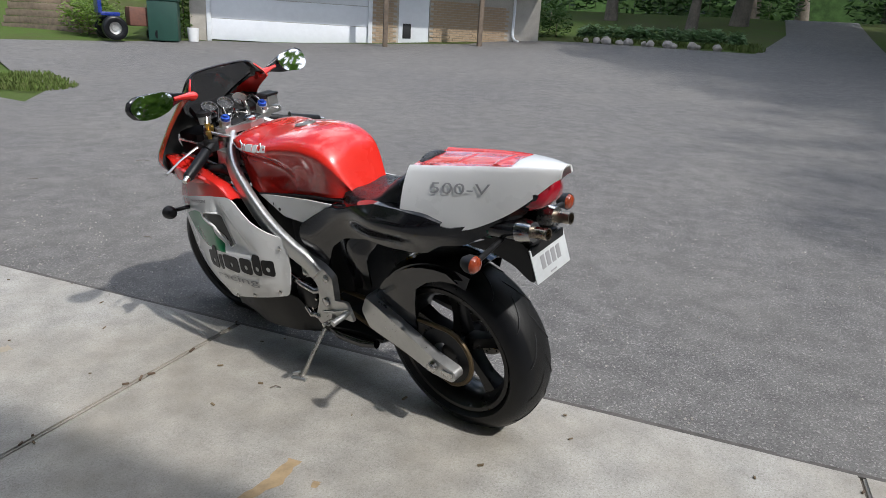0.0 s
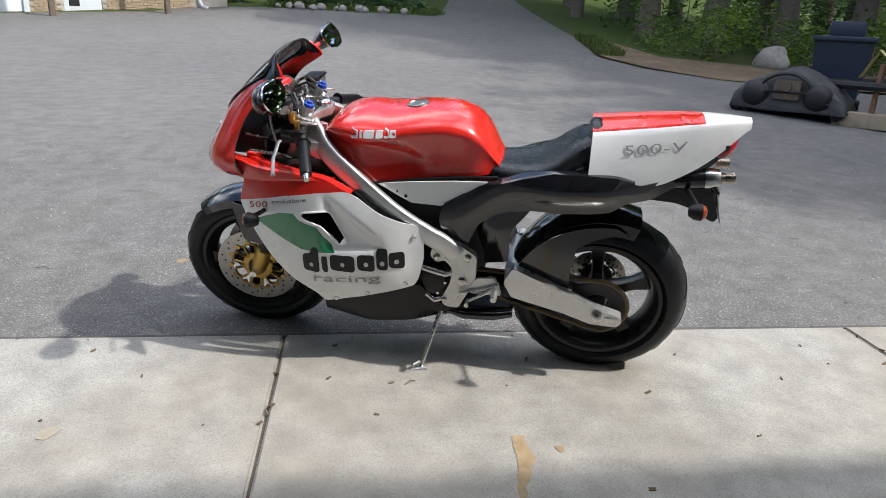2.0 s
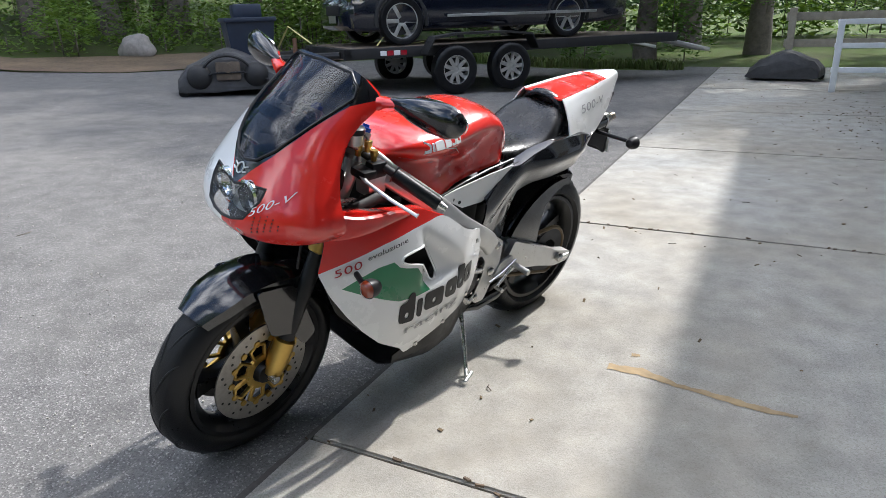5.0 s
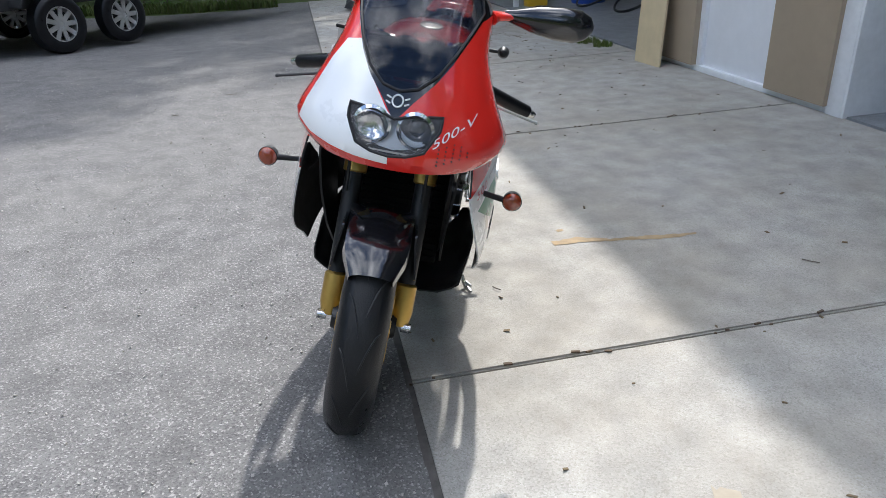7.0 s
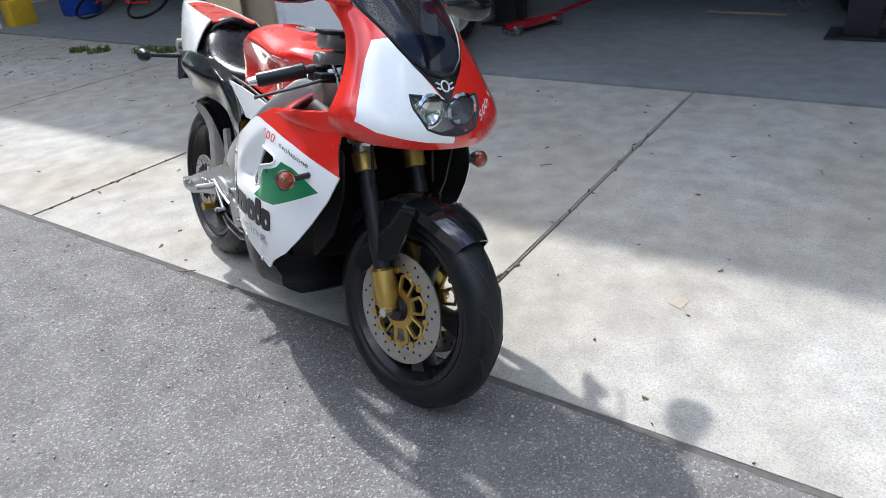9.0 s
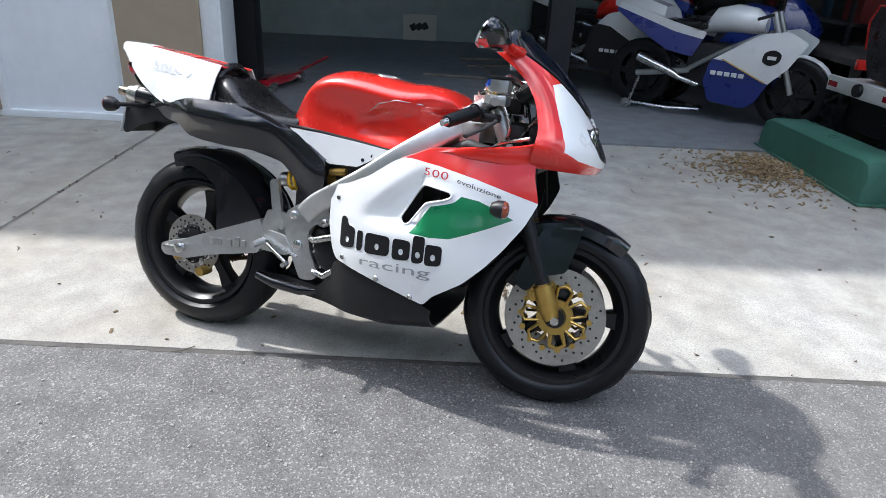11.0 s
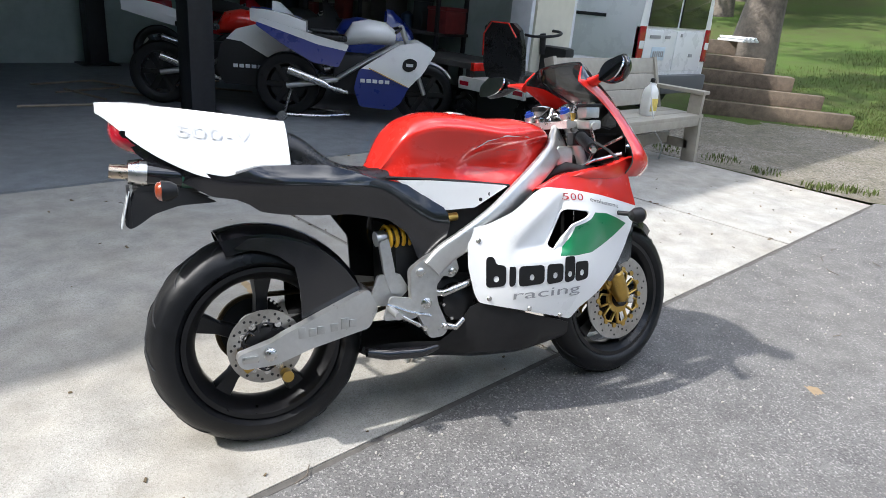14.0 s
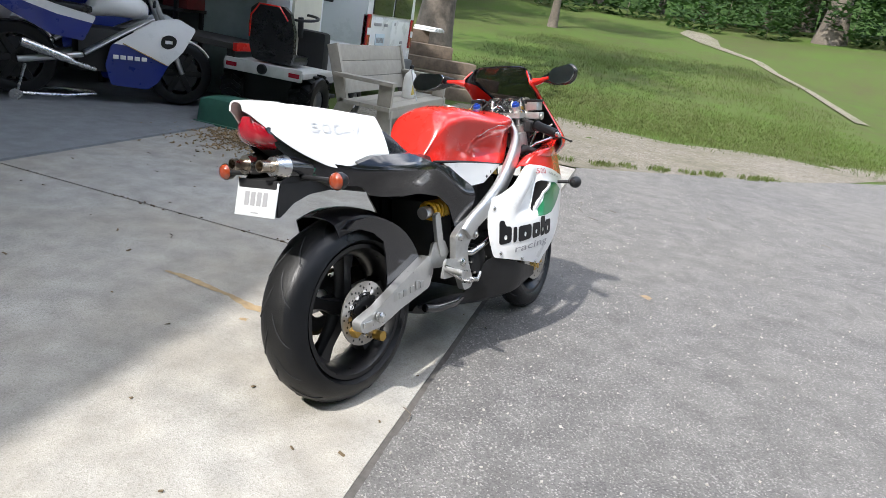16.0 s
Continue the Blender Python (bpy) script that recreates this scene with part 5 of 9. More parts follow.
bm = bmesh.new()
add_loft(bm, [tank_ring(x) for x in [0.362, 0.372, 0.385] + list(np.linspace(0.405, 0.96, 42)) + [0.97, 0.978, 0.984]])
tank = part("fuel_tank", bm, "red", bike, "glossy red fuel tank", 50)
bm = bmesh.new()
add_lathe(bm, [(0.0, 0.006), (0.020, 0.006), (0.022, 0.004), (0.028, 0.004), (0.030, 0.007), (0.036, 0.006), (0.038, 0.0), (0.0, 0.0)], 32, "z", (0, 0, 0))
bmesh.ops.transform(bm, matrix=Matrix.Translation((0.66, 0, 0.9725)) @ Matrix.Rotation(radians(7), 4, 'Y'), verts=bm.verts)
part("filler_cap", bm, "disc", tank, "grey alloy filler cap")
for s in (1, -1):
    if s > 0:
        for a, w, h in LOGO:
            bm = bmesh.new()
            shape = rounded([(a, 0), (a + w * 0.94, 0), (a + w * 0.94, 0.19), (a + w * 0.4, 0.19 * h ** 0.5), (a, 0.19 * h)], 0.03, 3)
            fs = bm.faces.new([bm.verts.new((0.845 - 0.145 * u, 0, 0.902 + 0.12 * v + 0.010 * u)) for u, v in shape])
            got = bmesh.ops.extrude_face_region(bm, geom=[fs])["geom"]
            for v in got:
                if isinstance(v, bmesh.types.BMVert):
                    v.co.y = 1.0
            for v in bm.verts:
                ring = [p for p in tank_ring(v.co.x) if p[1] > 0]
                y = interp(v.co.z, sorted((p[2], p[1]) for p in ring))
                v.co.y = y + (0.0035 if v.co.y > 0.5 else -0.002)
            part("tank_mark", bm, "label_white", tank, "plain white painted mark")
    # thin lines of a sweep along the flank: a painted pale highlight, then dark red
    for n, line in enumerate(([(0.66, 0.862), (0.70, 0.89), (0.76, 0.906), (0.84, 0.902), (0.91, 0.89)], [(0.74, 0.858), (0.80, 0.862), (0.88, 0.885), (0.91, 0.89)])):
        bm = bmesh.new()
        pts = []
        for x, z in line:
            ring = [p for p in tank_ring(x) if p[1] > 0]
            pts.append((x, s * (interp(z, sorted((p[2], p[1]) for p in ring)) + 0.0003), z))
        add_tube(bm, pts, [0.0005] + [0.0018] * (len(pts) - 2) + [0.0005], 6)
        part("sweep_line", bm, "decal_red" if n else "decal_pale", tank)
# black rubber lip and white panels under the tank
bm = sheet(rounded([(0.395, 0.781), (0.548, 0.684), (0.65, 0.688), (0.766, 0.752), (0.64, 0.765), (0.51, 0.776)], 0.006), (), (), 0.04, lambda x, z: (x, -0.148 - 0.05 * (x - 0.4), z), 0.005)
panel = both("tank_panel", bm, "white", bike, "white panel under the tank")
bm = bmesh.new()
for s in (1, -1):
    add_tube(bm, [(0.37, s * 0.125, 0.787), (0.51, s * 0.135, 0.778), (0.64, s * 0.15, 0.766), (0.77, s * 0.168, 0.751)], 0.005, 8)
    for x, z in ((0.668, 0.712), (0.70, 0.728)):
        add_lathe(bm, [(0.0, s * 0.168), (0.006, s * 0.168), (0.006, s * 0.155), (0.0, s * 0.155)], 10, "y", (x, 0, z))
part("tank_seal", bm, "black", tank)

# tail unit in black carbon: side pods that sweep up from the frame to under the cowl
POD = [(-0.335, 0.925), (-0.29, 0.862), (-0.20, 0.797), (-0.12, 0.752), (-0.045, 0.742), (0.0, 0.708), (0.06, 0.698), (0.16, 0.69), (0.255, 0.688), (0.368, 0.665), (0.425, 0.622), (0.444, 0.578), (0.460, 0.536), (0.512, 0.536), (0.540, 0.582), (0.552, 0.645), (0.545, 0.686), (0.42, 0.770), (0.36, 0.775), (0.29, 0.80), (0.19, 0.828), (0.09, 0.832), (0.0, 0.830), (-0.085, 0.806), (-0.13, 0.815), (-0.184, 0.834), (-0.26, 0.878), (-0.32, 0.93)]


def pod_half(x, z):
    base = smooth_interp(x, [(-0.29, 0.055), (-0.18, 0.09), (-0.08, 0.125), (0.02, 0.146), (0.15, 0.15), (0.30, 0.14), (0.42, 0.150), (0.55, 0.172)])
    mid = smooth_interp(x, [(-0.29, 0.89), (-0.1, 0.79), (0.05, 0.775), (0.2, 0.765), (0.35, 0.755), (0.5, 0.64)])
    return base + 0.042 * math.exp(-((z - mid - 0.01) / 0.05) ** 2) * smooth_interp(x, [(-0.2, 0.1), (-0.06, 0.5), (0.03, 1.0), (0.22, 1.0), (0.32, 0.55), (0.45, 0.4)])


for s in (1, -1):
    bm = sheet(rounded(POD, 0.012), (), (), 0.018, lambda x, z: (x, s * pod_half(x, z), z), 0.006, core=(0.1, 0, 0.77))
    part("tail_pod", bm, "carbon", bike, "glossy black carbon tail pod")
    bm = bmesh.new()
    rows = []
    for x in np.linspace(-0.06, 0.54, 25):
        z = interp(x, [(-0.09, 0.806), (0.0, 0.829), (0.09, 0.831), (0.19, 0.827), (0.29, 0.799), (0.36, 0.774), (0.42, 0.769), (0.545, 0.687)])
        y = pod_half(x, z) - 0.001
        rows.append([(x, s * y, z - 0.006), (x, s * (y - 0.006), z + 0.003), (x, s * (y - 0.03), z + 0.008), (x, s * 0.07, z + 0.008)])
    add_loft(bm, rows, closed=False)
    shell(bm, 0.004, (0.2, 0, 0.5))
    part("tail_shelf", bm, "carbon", bike)
bm = bmesh.new()
rings = []
for x in np.linspace(-0.29, 0.40, 16):
    zt = interp(x, [(-0.29, 0.89), (-0.1, 0.835), (0.1, 0.84), (0.25, 0.80), (0.40, 0.775)])
    zb = interp(x, [(-0.29, 0.868), (-0.10, 0.76), (0.0, 0.715), (0.2, 0.70), (0.40, 0.70)])
    w = pod_half(x, 5) - 0.004
    rings.append([(x, w, zb + 0.01), (x, w, zt), (x, -w, zt), (x, -w, zb + 0.01), (x, -w * 0.7, zb), (x, w * 0.7, zb)])
add_loft(bm, rings)
part("under_tray", bm, "matt_black", bike)

# seat: a low pad that climbs to a rolled stop before the cowl
SEAT_TOP = [(0.05, 0.93), (0.09, 0.932), (0.13, 0.924), (0.168, 0.884), (0.208, 0.846), (0.265, 0.828), (0.32, 0.822), (0.40, 0.818)]
SEAT_LOW = [(0.05, 0.84), (0.09, 0.85), (0.115, 0.828), (0.228, 0.802), (0.286, 0.775), (0.345, 0.756), (0.375, 0.765), (0.395, 0.782)]
SEAT_HALF = [(0.05, 0.105), (0.09, 0.112), (0.13, 0.132), (0.20, 0.142), (0.27, 0.132), (0.34, 0.118), (0.375, 0.108), (0.395, 0.09)]


def seat_ring(x):
    zt, zb, w = smooth_interp(x, SEAT_TOP), smooth_interp(x, SEAT_LOW), smooth_interp(x, SEAT_HALF)
    out = []
    for k in range(21):
        a = math.pi * k / 20
        y, h = math.cos(a), math.sin(a)
        out.append((x, w * math.copysign(abs(y) ** 0.75, y), zb + (zt - zb) * h ** 0.55 - 0.010 * math.exp(-(y / 0.4) ** 2)))
    return out


bm = bmesh.new()
add_loft(bm, [seat_ring(x) for x in np.linspace(0.072, 0.392, 34)])
seat = part("seat", bm, "leather", bike, "black padded rider seat", 60)
for s in (1, -1):
    bm = bmesh.new()
    add_tube(bm, [(x, s * (smooth_interp(x, SEAT_HALF) + 0.001), smooth_interp(x, SEAT_LOW) + 0.004) for x in np.linspace(0.10, 0.385, 18)], 0.005, 8)
    part("seat_piping", bm, "leather", seat)
bm = bmesh.new()
add_loft(bm, [[(0.076 + 0.020 * math.cos(a) - 0.016 * abs(y) / 0.12, y, 0.952 - 0.55 * y * y / 0.12 + 0.014 * math.sin(a) - (0.05 * max(0, abs(y) - 0.085) / 0.035)) for a in np.linspace(0, 2 * math.pi, 13)[:-1]] for y in np.linspace(-0.12, 0.12, 17)])
part("seat_stop", bm, "leather", seat, "rolled black edge before the cowl")


# tail cowl: white flanks, red top with two sunk slots
def cowl_ring(x):
    zs = smooth_interp(x, [(-0.39, 0.990), (-0.35, 0.992), (-0.30, 0.991), (-0.20, 0.983), (-0.075, 0.968), (0.06, 0.950), (0.12, 0.944)])
    zb = min(zs - 0.004, smooth_interp(x, [(-0.388, 0.984), (-0.36, 0.958), (-0.333, 0.928), (-0.262, 0.868), (-0.175, 0.820), (-0.125, 0.801), (-0.09, 0.798), (-0.04, 0.812), (0.03, 0.82), (0.12, 0.824)]))
    wt = smooth_interp(x, [(-0.388, 0.018), (-0.35, 0.036), (-0.25, 0.062), (-0.1, 0.084), (0.10, 0.096)])
    wb = smooth_interp(x, [(-0.388, 0.020), (-0.36, 0.042), (-0.25, 0.086), (-0.1, 0.130), (0.10, 0.158)])
    half = []
    for k in range(9):
        t = k / 8
        y = (1 - t) ** 2 * wb + 2 * t * (1 - t) * (wb * 0.55 + wt * 0.5) + t * t * wt
        z = (1 - t) ** 2 * zb + 2 * t * (1 - t) * (zb * 0.35 + zs * 0.65) + t * t * zs
        half.append((y, z))
    sink = 0.006 * ease((x + 0.255) / 0.02)
    half += [(wt * 0.93, zs + 0.004), (wt * 0.84, zs + 0.005 - sink), (wt * 0.5, zs + 0.009 - sink)]
    return [(x, y, z) for y, z in half] + [(x, 0, zs + 0.011 - sink)] + [(x, -y, z) for y, z in half[::-1]]


bm = bmesh.new()
xs = list(np.linspace(0.085, -0.362, 40)) + [-0.37, -0.378, -0.384]
add_loft(bm, [cowl_ring(x) for x in xs], closed=False)
for f in bm.faces:
    c = f.calc_center_median()
    if abs(c.y) < cowl_ring(c.x)[8][1] * 0.95 and c.x > -0.25:
        f.material_index = 1
shell(bm, 0.005, (-0.1, 0, 0.85))
cowl = part("tail_cowl", bm, ["white", "red"], bike, "white tail cowl with a red slotted top", 50)
for x in (-0.065, -0.195):
    bm = bmesh.new()
    top = cowl_ring(x)[12][2] + 0.003
    add_loft(bm, [[(x - 0.002 * k + 0.014 * math.cos(a), 0.044 * c, top - 0.004 - 0.004 * abs(c) ** 2 + 0.0035 * math.sin(a)) for c in (-1, -0.5, 0, 0.5, 1)] for k, a in enumerate(np.linspace(0, 2 * math.pi, 9))], closed=False)
    part("cowl_slot", bm, "red", cowl, "raised red lip of a slot")


def on_cowl(s, x, z):
    """A place on the cowl's flank."""
    ring = cowl_ring(x)[:9]
    return Vector((x, s * (interp(z, sorted((p[2], p[1]) for p in ring)) + 0.003), z))


for s in (1, -1):
    text_part("lettering", "500-V", 0.052, "decal_grey" if s > 0 else "decal_faint", cowl, Matrix.Diagonal((1.45, 0.8, 1, 1)), 0.0, 1.05,
              lambda co, s=s: on_cowl(s, -0.105 - s * co.x, 0.917 + co.y + 0.10 * (s * co.x)), "grey outlined number and letter")
bm = bmesh.new()
rings = []
for z in np.linspace(0.862, 0.957, 8):
    w = interp(z, [(0.862, 0.044), (0.885, 0.062), (0.92, 0.058), (0.957, 0.036)])
    xr = interp(z, [(0.862, -0.285), (0.88, -0.335), (0.90, -0.352), (0.93, -0.358), (0.957, -0.352)])
    rings.append([(-0.20, w * 0.97, z), (xr + 0.03, w, z), (xr + 0.008, w * 0.75, z), (xr, w * 0.4, z), (xr - 0.002, 0, z), (xr, -w * 0.4, z), (xr + 0.008, -w * 0.75, z), (xr + 0.03, -w, z), (-0.20, -w * 0.97, z)])
add_loft(bm, rings)
part("tail_light", bm, "lamp_red", bike, "red tail light lens")

# silencers with green sleeves, under the tail
for s in (1, -1):
    ex = part("silencer", bmesh.new(), "steel", bike, "steel silencer tip with a green sleeve")
    y = s * 0.058
    d = Vector((-0.97, 0, 0.10)).normalized()
    p = Vector((-0.085, y, 0.795))
    bm = bmesh.new()
    add_tube(bm, [p, p + d * 0.19], 0.033, 20)
    part("sleeve", bm, "carbon", ex)
    bm = bmesh.new()
    add_tube(bm, [p + d * 0.03, p + d * 0.035, p + d * 0.1, p + d * 0.105], [0.033, 0.0345, 0.0345, 0.033], 20)
    part("sleeve_band", bm, "exhaust_green", ex)
    bm = bmesh.new()
    add_tube(bm, [p + d * 0.19, p + d * 0.205, p + d * 0.235], [0.035, 0.035, 0.028], 20)
    part("end_cap", bm, "steel", ex)
    bm = bmesh.new()
    q = p + d * 0.23
    m = Matrix.Translation(q) @ d.to_track_quat('Z', 'Y').to_matrix().to_4x4()
    vs = add_lathe(bm, [(0.017, 0.0), (0.017, 0.05), (0.0135, 0.05), (0.0135, 0.0)], 20, "z", (0, 0, 0), closed=True)
    bmesh.ops.transform(bm, matrix=m, verts=bm.verts)
    part("tail_pipe", bm, material("scorched steel", (0.45, 0.38, 0.3), 0.3, 1.0, vary=0.3, scale=90), ex)

# number plate on its black bracket
holder = part("plate_holder", bmesh.new(), "matt_black", bike, "black plastic plate bracket")
bm = sheet(rounded([(-0.10, 0.735), (-0.22, 0.79), (-0.30, 0.785), (-0.338, 0.69), (-0.325, 0.672), (-0.30, 0.685), (-0.265, 0.71), (-0.2, 0.73)], 0.012), (), (), 0.05, lambda x, z: (x, 0.078, z), 0.006)
mirrored(bm)
add_box(bm, (-0.31, -0.078, 0.765), (-0.12, 0.078, 0.778), 0.004, Matrix.Identity(4))
add_box(bm, (-0.326, -0.08, 0.68), (-0.318, 0.08, 0.78), 0.002, Matrix.Identity(4))
part("bracket", bm, "matt_black", holder)
PLATE = Matrix.Translation((-0.332, 0.0, 0.725)) @ Matrix.Rotation(radians(14), 4, 'Y')
bm = bmesh.new()
add_box(bm, (-0.0015, -0.086, -0.05), (0.0015, 0.086, 0.05), 0.001, PLATE)
num = part("number_plate", bm, "plate", holder, "white number plate with plain dark bars")
bm = bmesh.new()
for k in range(4):
    add_box(bm, (-0.0026, -0.048 + 0.026 * k, -0.02), (-0.0012, -0.03 + 0.026 * k, 0.02), 0.0, PLATE)
add_box(bm, (-0.0026, -0.035, 0.036), (-0.0012, 0.035, 0.043), 0.0, PLATE)
add_box(bm, (-0.0026, -0.015, -0.042), (-0.0012, 0.015, -0.038), 0.0, PLATE)
part("plate_bar", bm, "decal_grey", num)

# indicators
for s in (1, -1):
    for x, y0, y1, z, kind in ((1.162, 0.25, 0.315, 0.652, 1), (-0.245, 0.075, 0.225, 0.783, -1)):
        ind = part("indicator", bmesh.new(), "black", bike, "amber indicator on a black stalk")
        bm = bmesh.new()
        add_tube(bm, [(x - 0.02 * kind, s * y0, z), (x, s * (y1 - 0.01), z)], 0.008, 10)
        part("indicator_stalk", bm, "black", ind)
        bm = bmesh.new()
        add_lathe(bm, [(0.0, -0.034), (0.015, -0.030), (0.024, -0.014), (0.026, 0.006), (0.0, 0.006)], 20, "x", (x, s * (y1 + 0.012), z))
        if kind < 0:
            for v in bm.verts:
                v.co.x = 2 * x - v.co.x
        part("indicator_shell", bm, "black", ind)
        bm = bmesh.new()
        add_lathe(bm, [(0.0, 0.006), (0.0245, 0.006), (0.021, 0.015), (0.012, 0.020), (0.0, 0.021)], 20, "x", (x, s * (y1 + 0.012), z))
        if kind < 0:
            for v in bm.verts:
                v.co.x = 2 * x - v.co.x
        part("indicator_lens", bm, "amber", ind)

# fork, clamps and front fender
TOP, FOOT = Vector((1.035, 0, 0.945)), Vector((1.295, 0, 0.316))
for s in (1, -1):
    leg = part("fork_leg", bmesh.new(), "gold", bike, "gold upside-down fork leg")
    def at(t, s=s):
        p = FOOT.lerp(TOP, t)
        return (p.x, s * 0.093, p.z)
    bm = bmesh.new()
    add_tube(bm, [at(-0.03), at(0.02), at(0.13), at(0.14)], [0.024, 0.031, 0.031, 0.024], 18)
    part("fork_foot", bm, "gold", leg)
    bm = bmesh.new()
    add_tube(bm, [at(0.14), at(0.56)], 0.024, 16)
    part("fork_tube", bm, "black", leg)
    bm = bmesh.new()
    add_tube(bm, [at(0.53), at(0.535), at(0.6), at(0.605)], [0.026, 0.031, 0.031, 0.028], 18)
    part("fork_collar", bm, "gold", leg)
    bm = bmesh.new()
    add_tube(bm, [at(0.605), at(0.93), at(0.932), at(1.05)], [0.025, 0.025, 0.021, 0.021], 16)
    part("fork_slider", bm, "cast_alloy", leg)
    bm = bmesh.new()
    add_tube(bm, [at(1.045), at(1.066), at(1.068), at(1.078)], [0.017, 0.017, 0.010, 0.009], 12)
    part("fork_cap", bm, "blue_anodised", leg, "blue anodised fork cap")
    bm = bmesh.new()
    add_lathe(bm, [(0.0, s * 0.125), (0.013, s * 0.125), (0.013, s * 0.10), (0.0, s * 0.10)], 12, "y", (FW[0], 0, FW[1]))
    part("axle_end", bm, "steel", leg)
    cal = part("front_caliper", bmesh.new(), "gold", bike, "gold four-piston brake caliper")
    bm = bmesh.new()
    m = Matrix.Translation((1.225, 0, 0.395)) @ Matrix.Rotation(radians(62), 4, 'Y')
    add_box(bm, (-0.055, s * 0.068 - 0.024, -0.022), (0.055, s * 0.068 + 0.024, 0.022), 0.01, m)
    for k in (-1, 1):
        vs = add_lathe(bm, [(0.0, s * 0.098), (0.015, s * 0.098), (0.017, s * 0.09), (0.017, s * 0.07), (0.0, s * 0.07)], 14, "y", (0, 0, 0))
        bmesh.ops.transform(bm, matrix=m @ Matrix.Translation((0.025 * k, 0, 0)), verts=vs)
    part("caliper_body", bm, "gold", cal)
for t in (0.66, 0.985):
    p = FOOT.lerp(TOP, t)
    bm = bmesh.new()
    half = [(0.035, 0.0), (0.034, 0.06), (0.036, 0.085), (0.030, 0.115), (0.0, 0.128), (-0.030, 0.115), (-0.036, 0.09), (-0.05, 0.055), (-0.075, 0.03)]
    out = [(x, -y) for x, y in half[:0:-1]] + half
    lo = [bm.verts.new((p.x + x, y, p.z - 0.012)) for x, y in out]
    hi = [bm.verts.new((p.x + x, y, p.z + 0.012)) for x, y in out]
    bm.faces.new(lo[::-1]), bm.faces.new(hi)
    for k in range(len(out)):
        bm.faces.new((lo[k], lo[(k + 1) % len(out)], hi[(k + 1) % len(out)], hi[k]))
    clamp = part("triple_clamp", bm, "alloy", bike, "polished alloy triple clamp")
    bm = bmesh.new()
    add_lathe(bm, [(0.0, 0.0), (0.024, 0.0), (0.024, 0.014), (0.016, 0.020), (0.0, 0.020)], 18, "z", (p.x - 0.045, 0, p.z + 0.012))
    part("stem_nut", bm, "steel", clamp)
# fender over the front tyre with two side wings
bm = bmesh.new()
rings = []
for k in range(17):
    a = radians(52 + 89 * k / 16)
    r = 0.316
    w = interp(k / 16, [(0, 0.05), (0.15, 0.074), (0.6, 0.084), (1, 0.08)])
    rings.append([(FW[0] + r * f * math.cos(a), y, FW[1] + r * f * math.sin(a)) for y, f in ((-w * 1.05, 0.86), (-w, 0.95), (-w * 0.6, 0.995), (0, 1.01), (w * 0.6, 0.995), (w, 0.95), (w * 1.05, 0.86))])
add_loft(bm, rings, closed=False)
shell(bm, 0.004, (1.335, 0, 0.3))
part("front_fender", bm, "carbon", bike, "glossy black front fender")
bm = sheet(rounded([(1.36, 0.595), (1.24, 0.575), (1.205, 0.50), (1.17, 0.40), (1.215, 0.375), (1.255, 0.43), (1.325, 0.45), (1.345, 0.53)], 0.015), (), (), 0.04, lambda x, z: (x, 0.092 + 0.03 * max(0, 0.58 - z) / 0.2, z), 0.005)
both("fender_wing", bm, "carbon", bike)

# the steering rests a little to the left
STEER = Matrix.Translation(TOP) @ Matrix.Rotation(radians(7), 4, TOP - FOOT) @ Matrix.Translation(-TOP)
for ob in list(bike.children):
    if ob.name.split(".")[0] in ("front_wheel", "fork_leg", "front_caliper", "triple_clamp", "front_fender", "fender_wing"):
        ob.matrix_basis = STEER

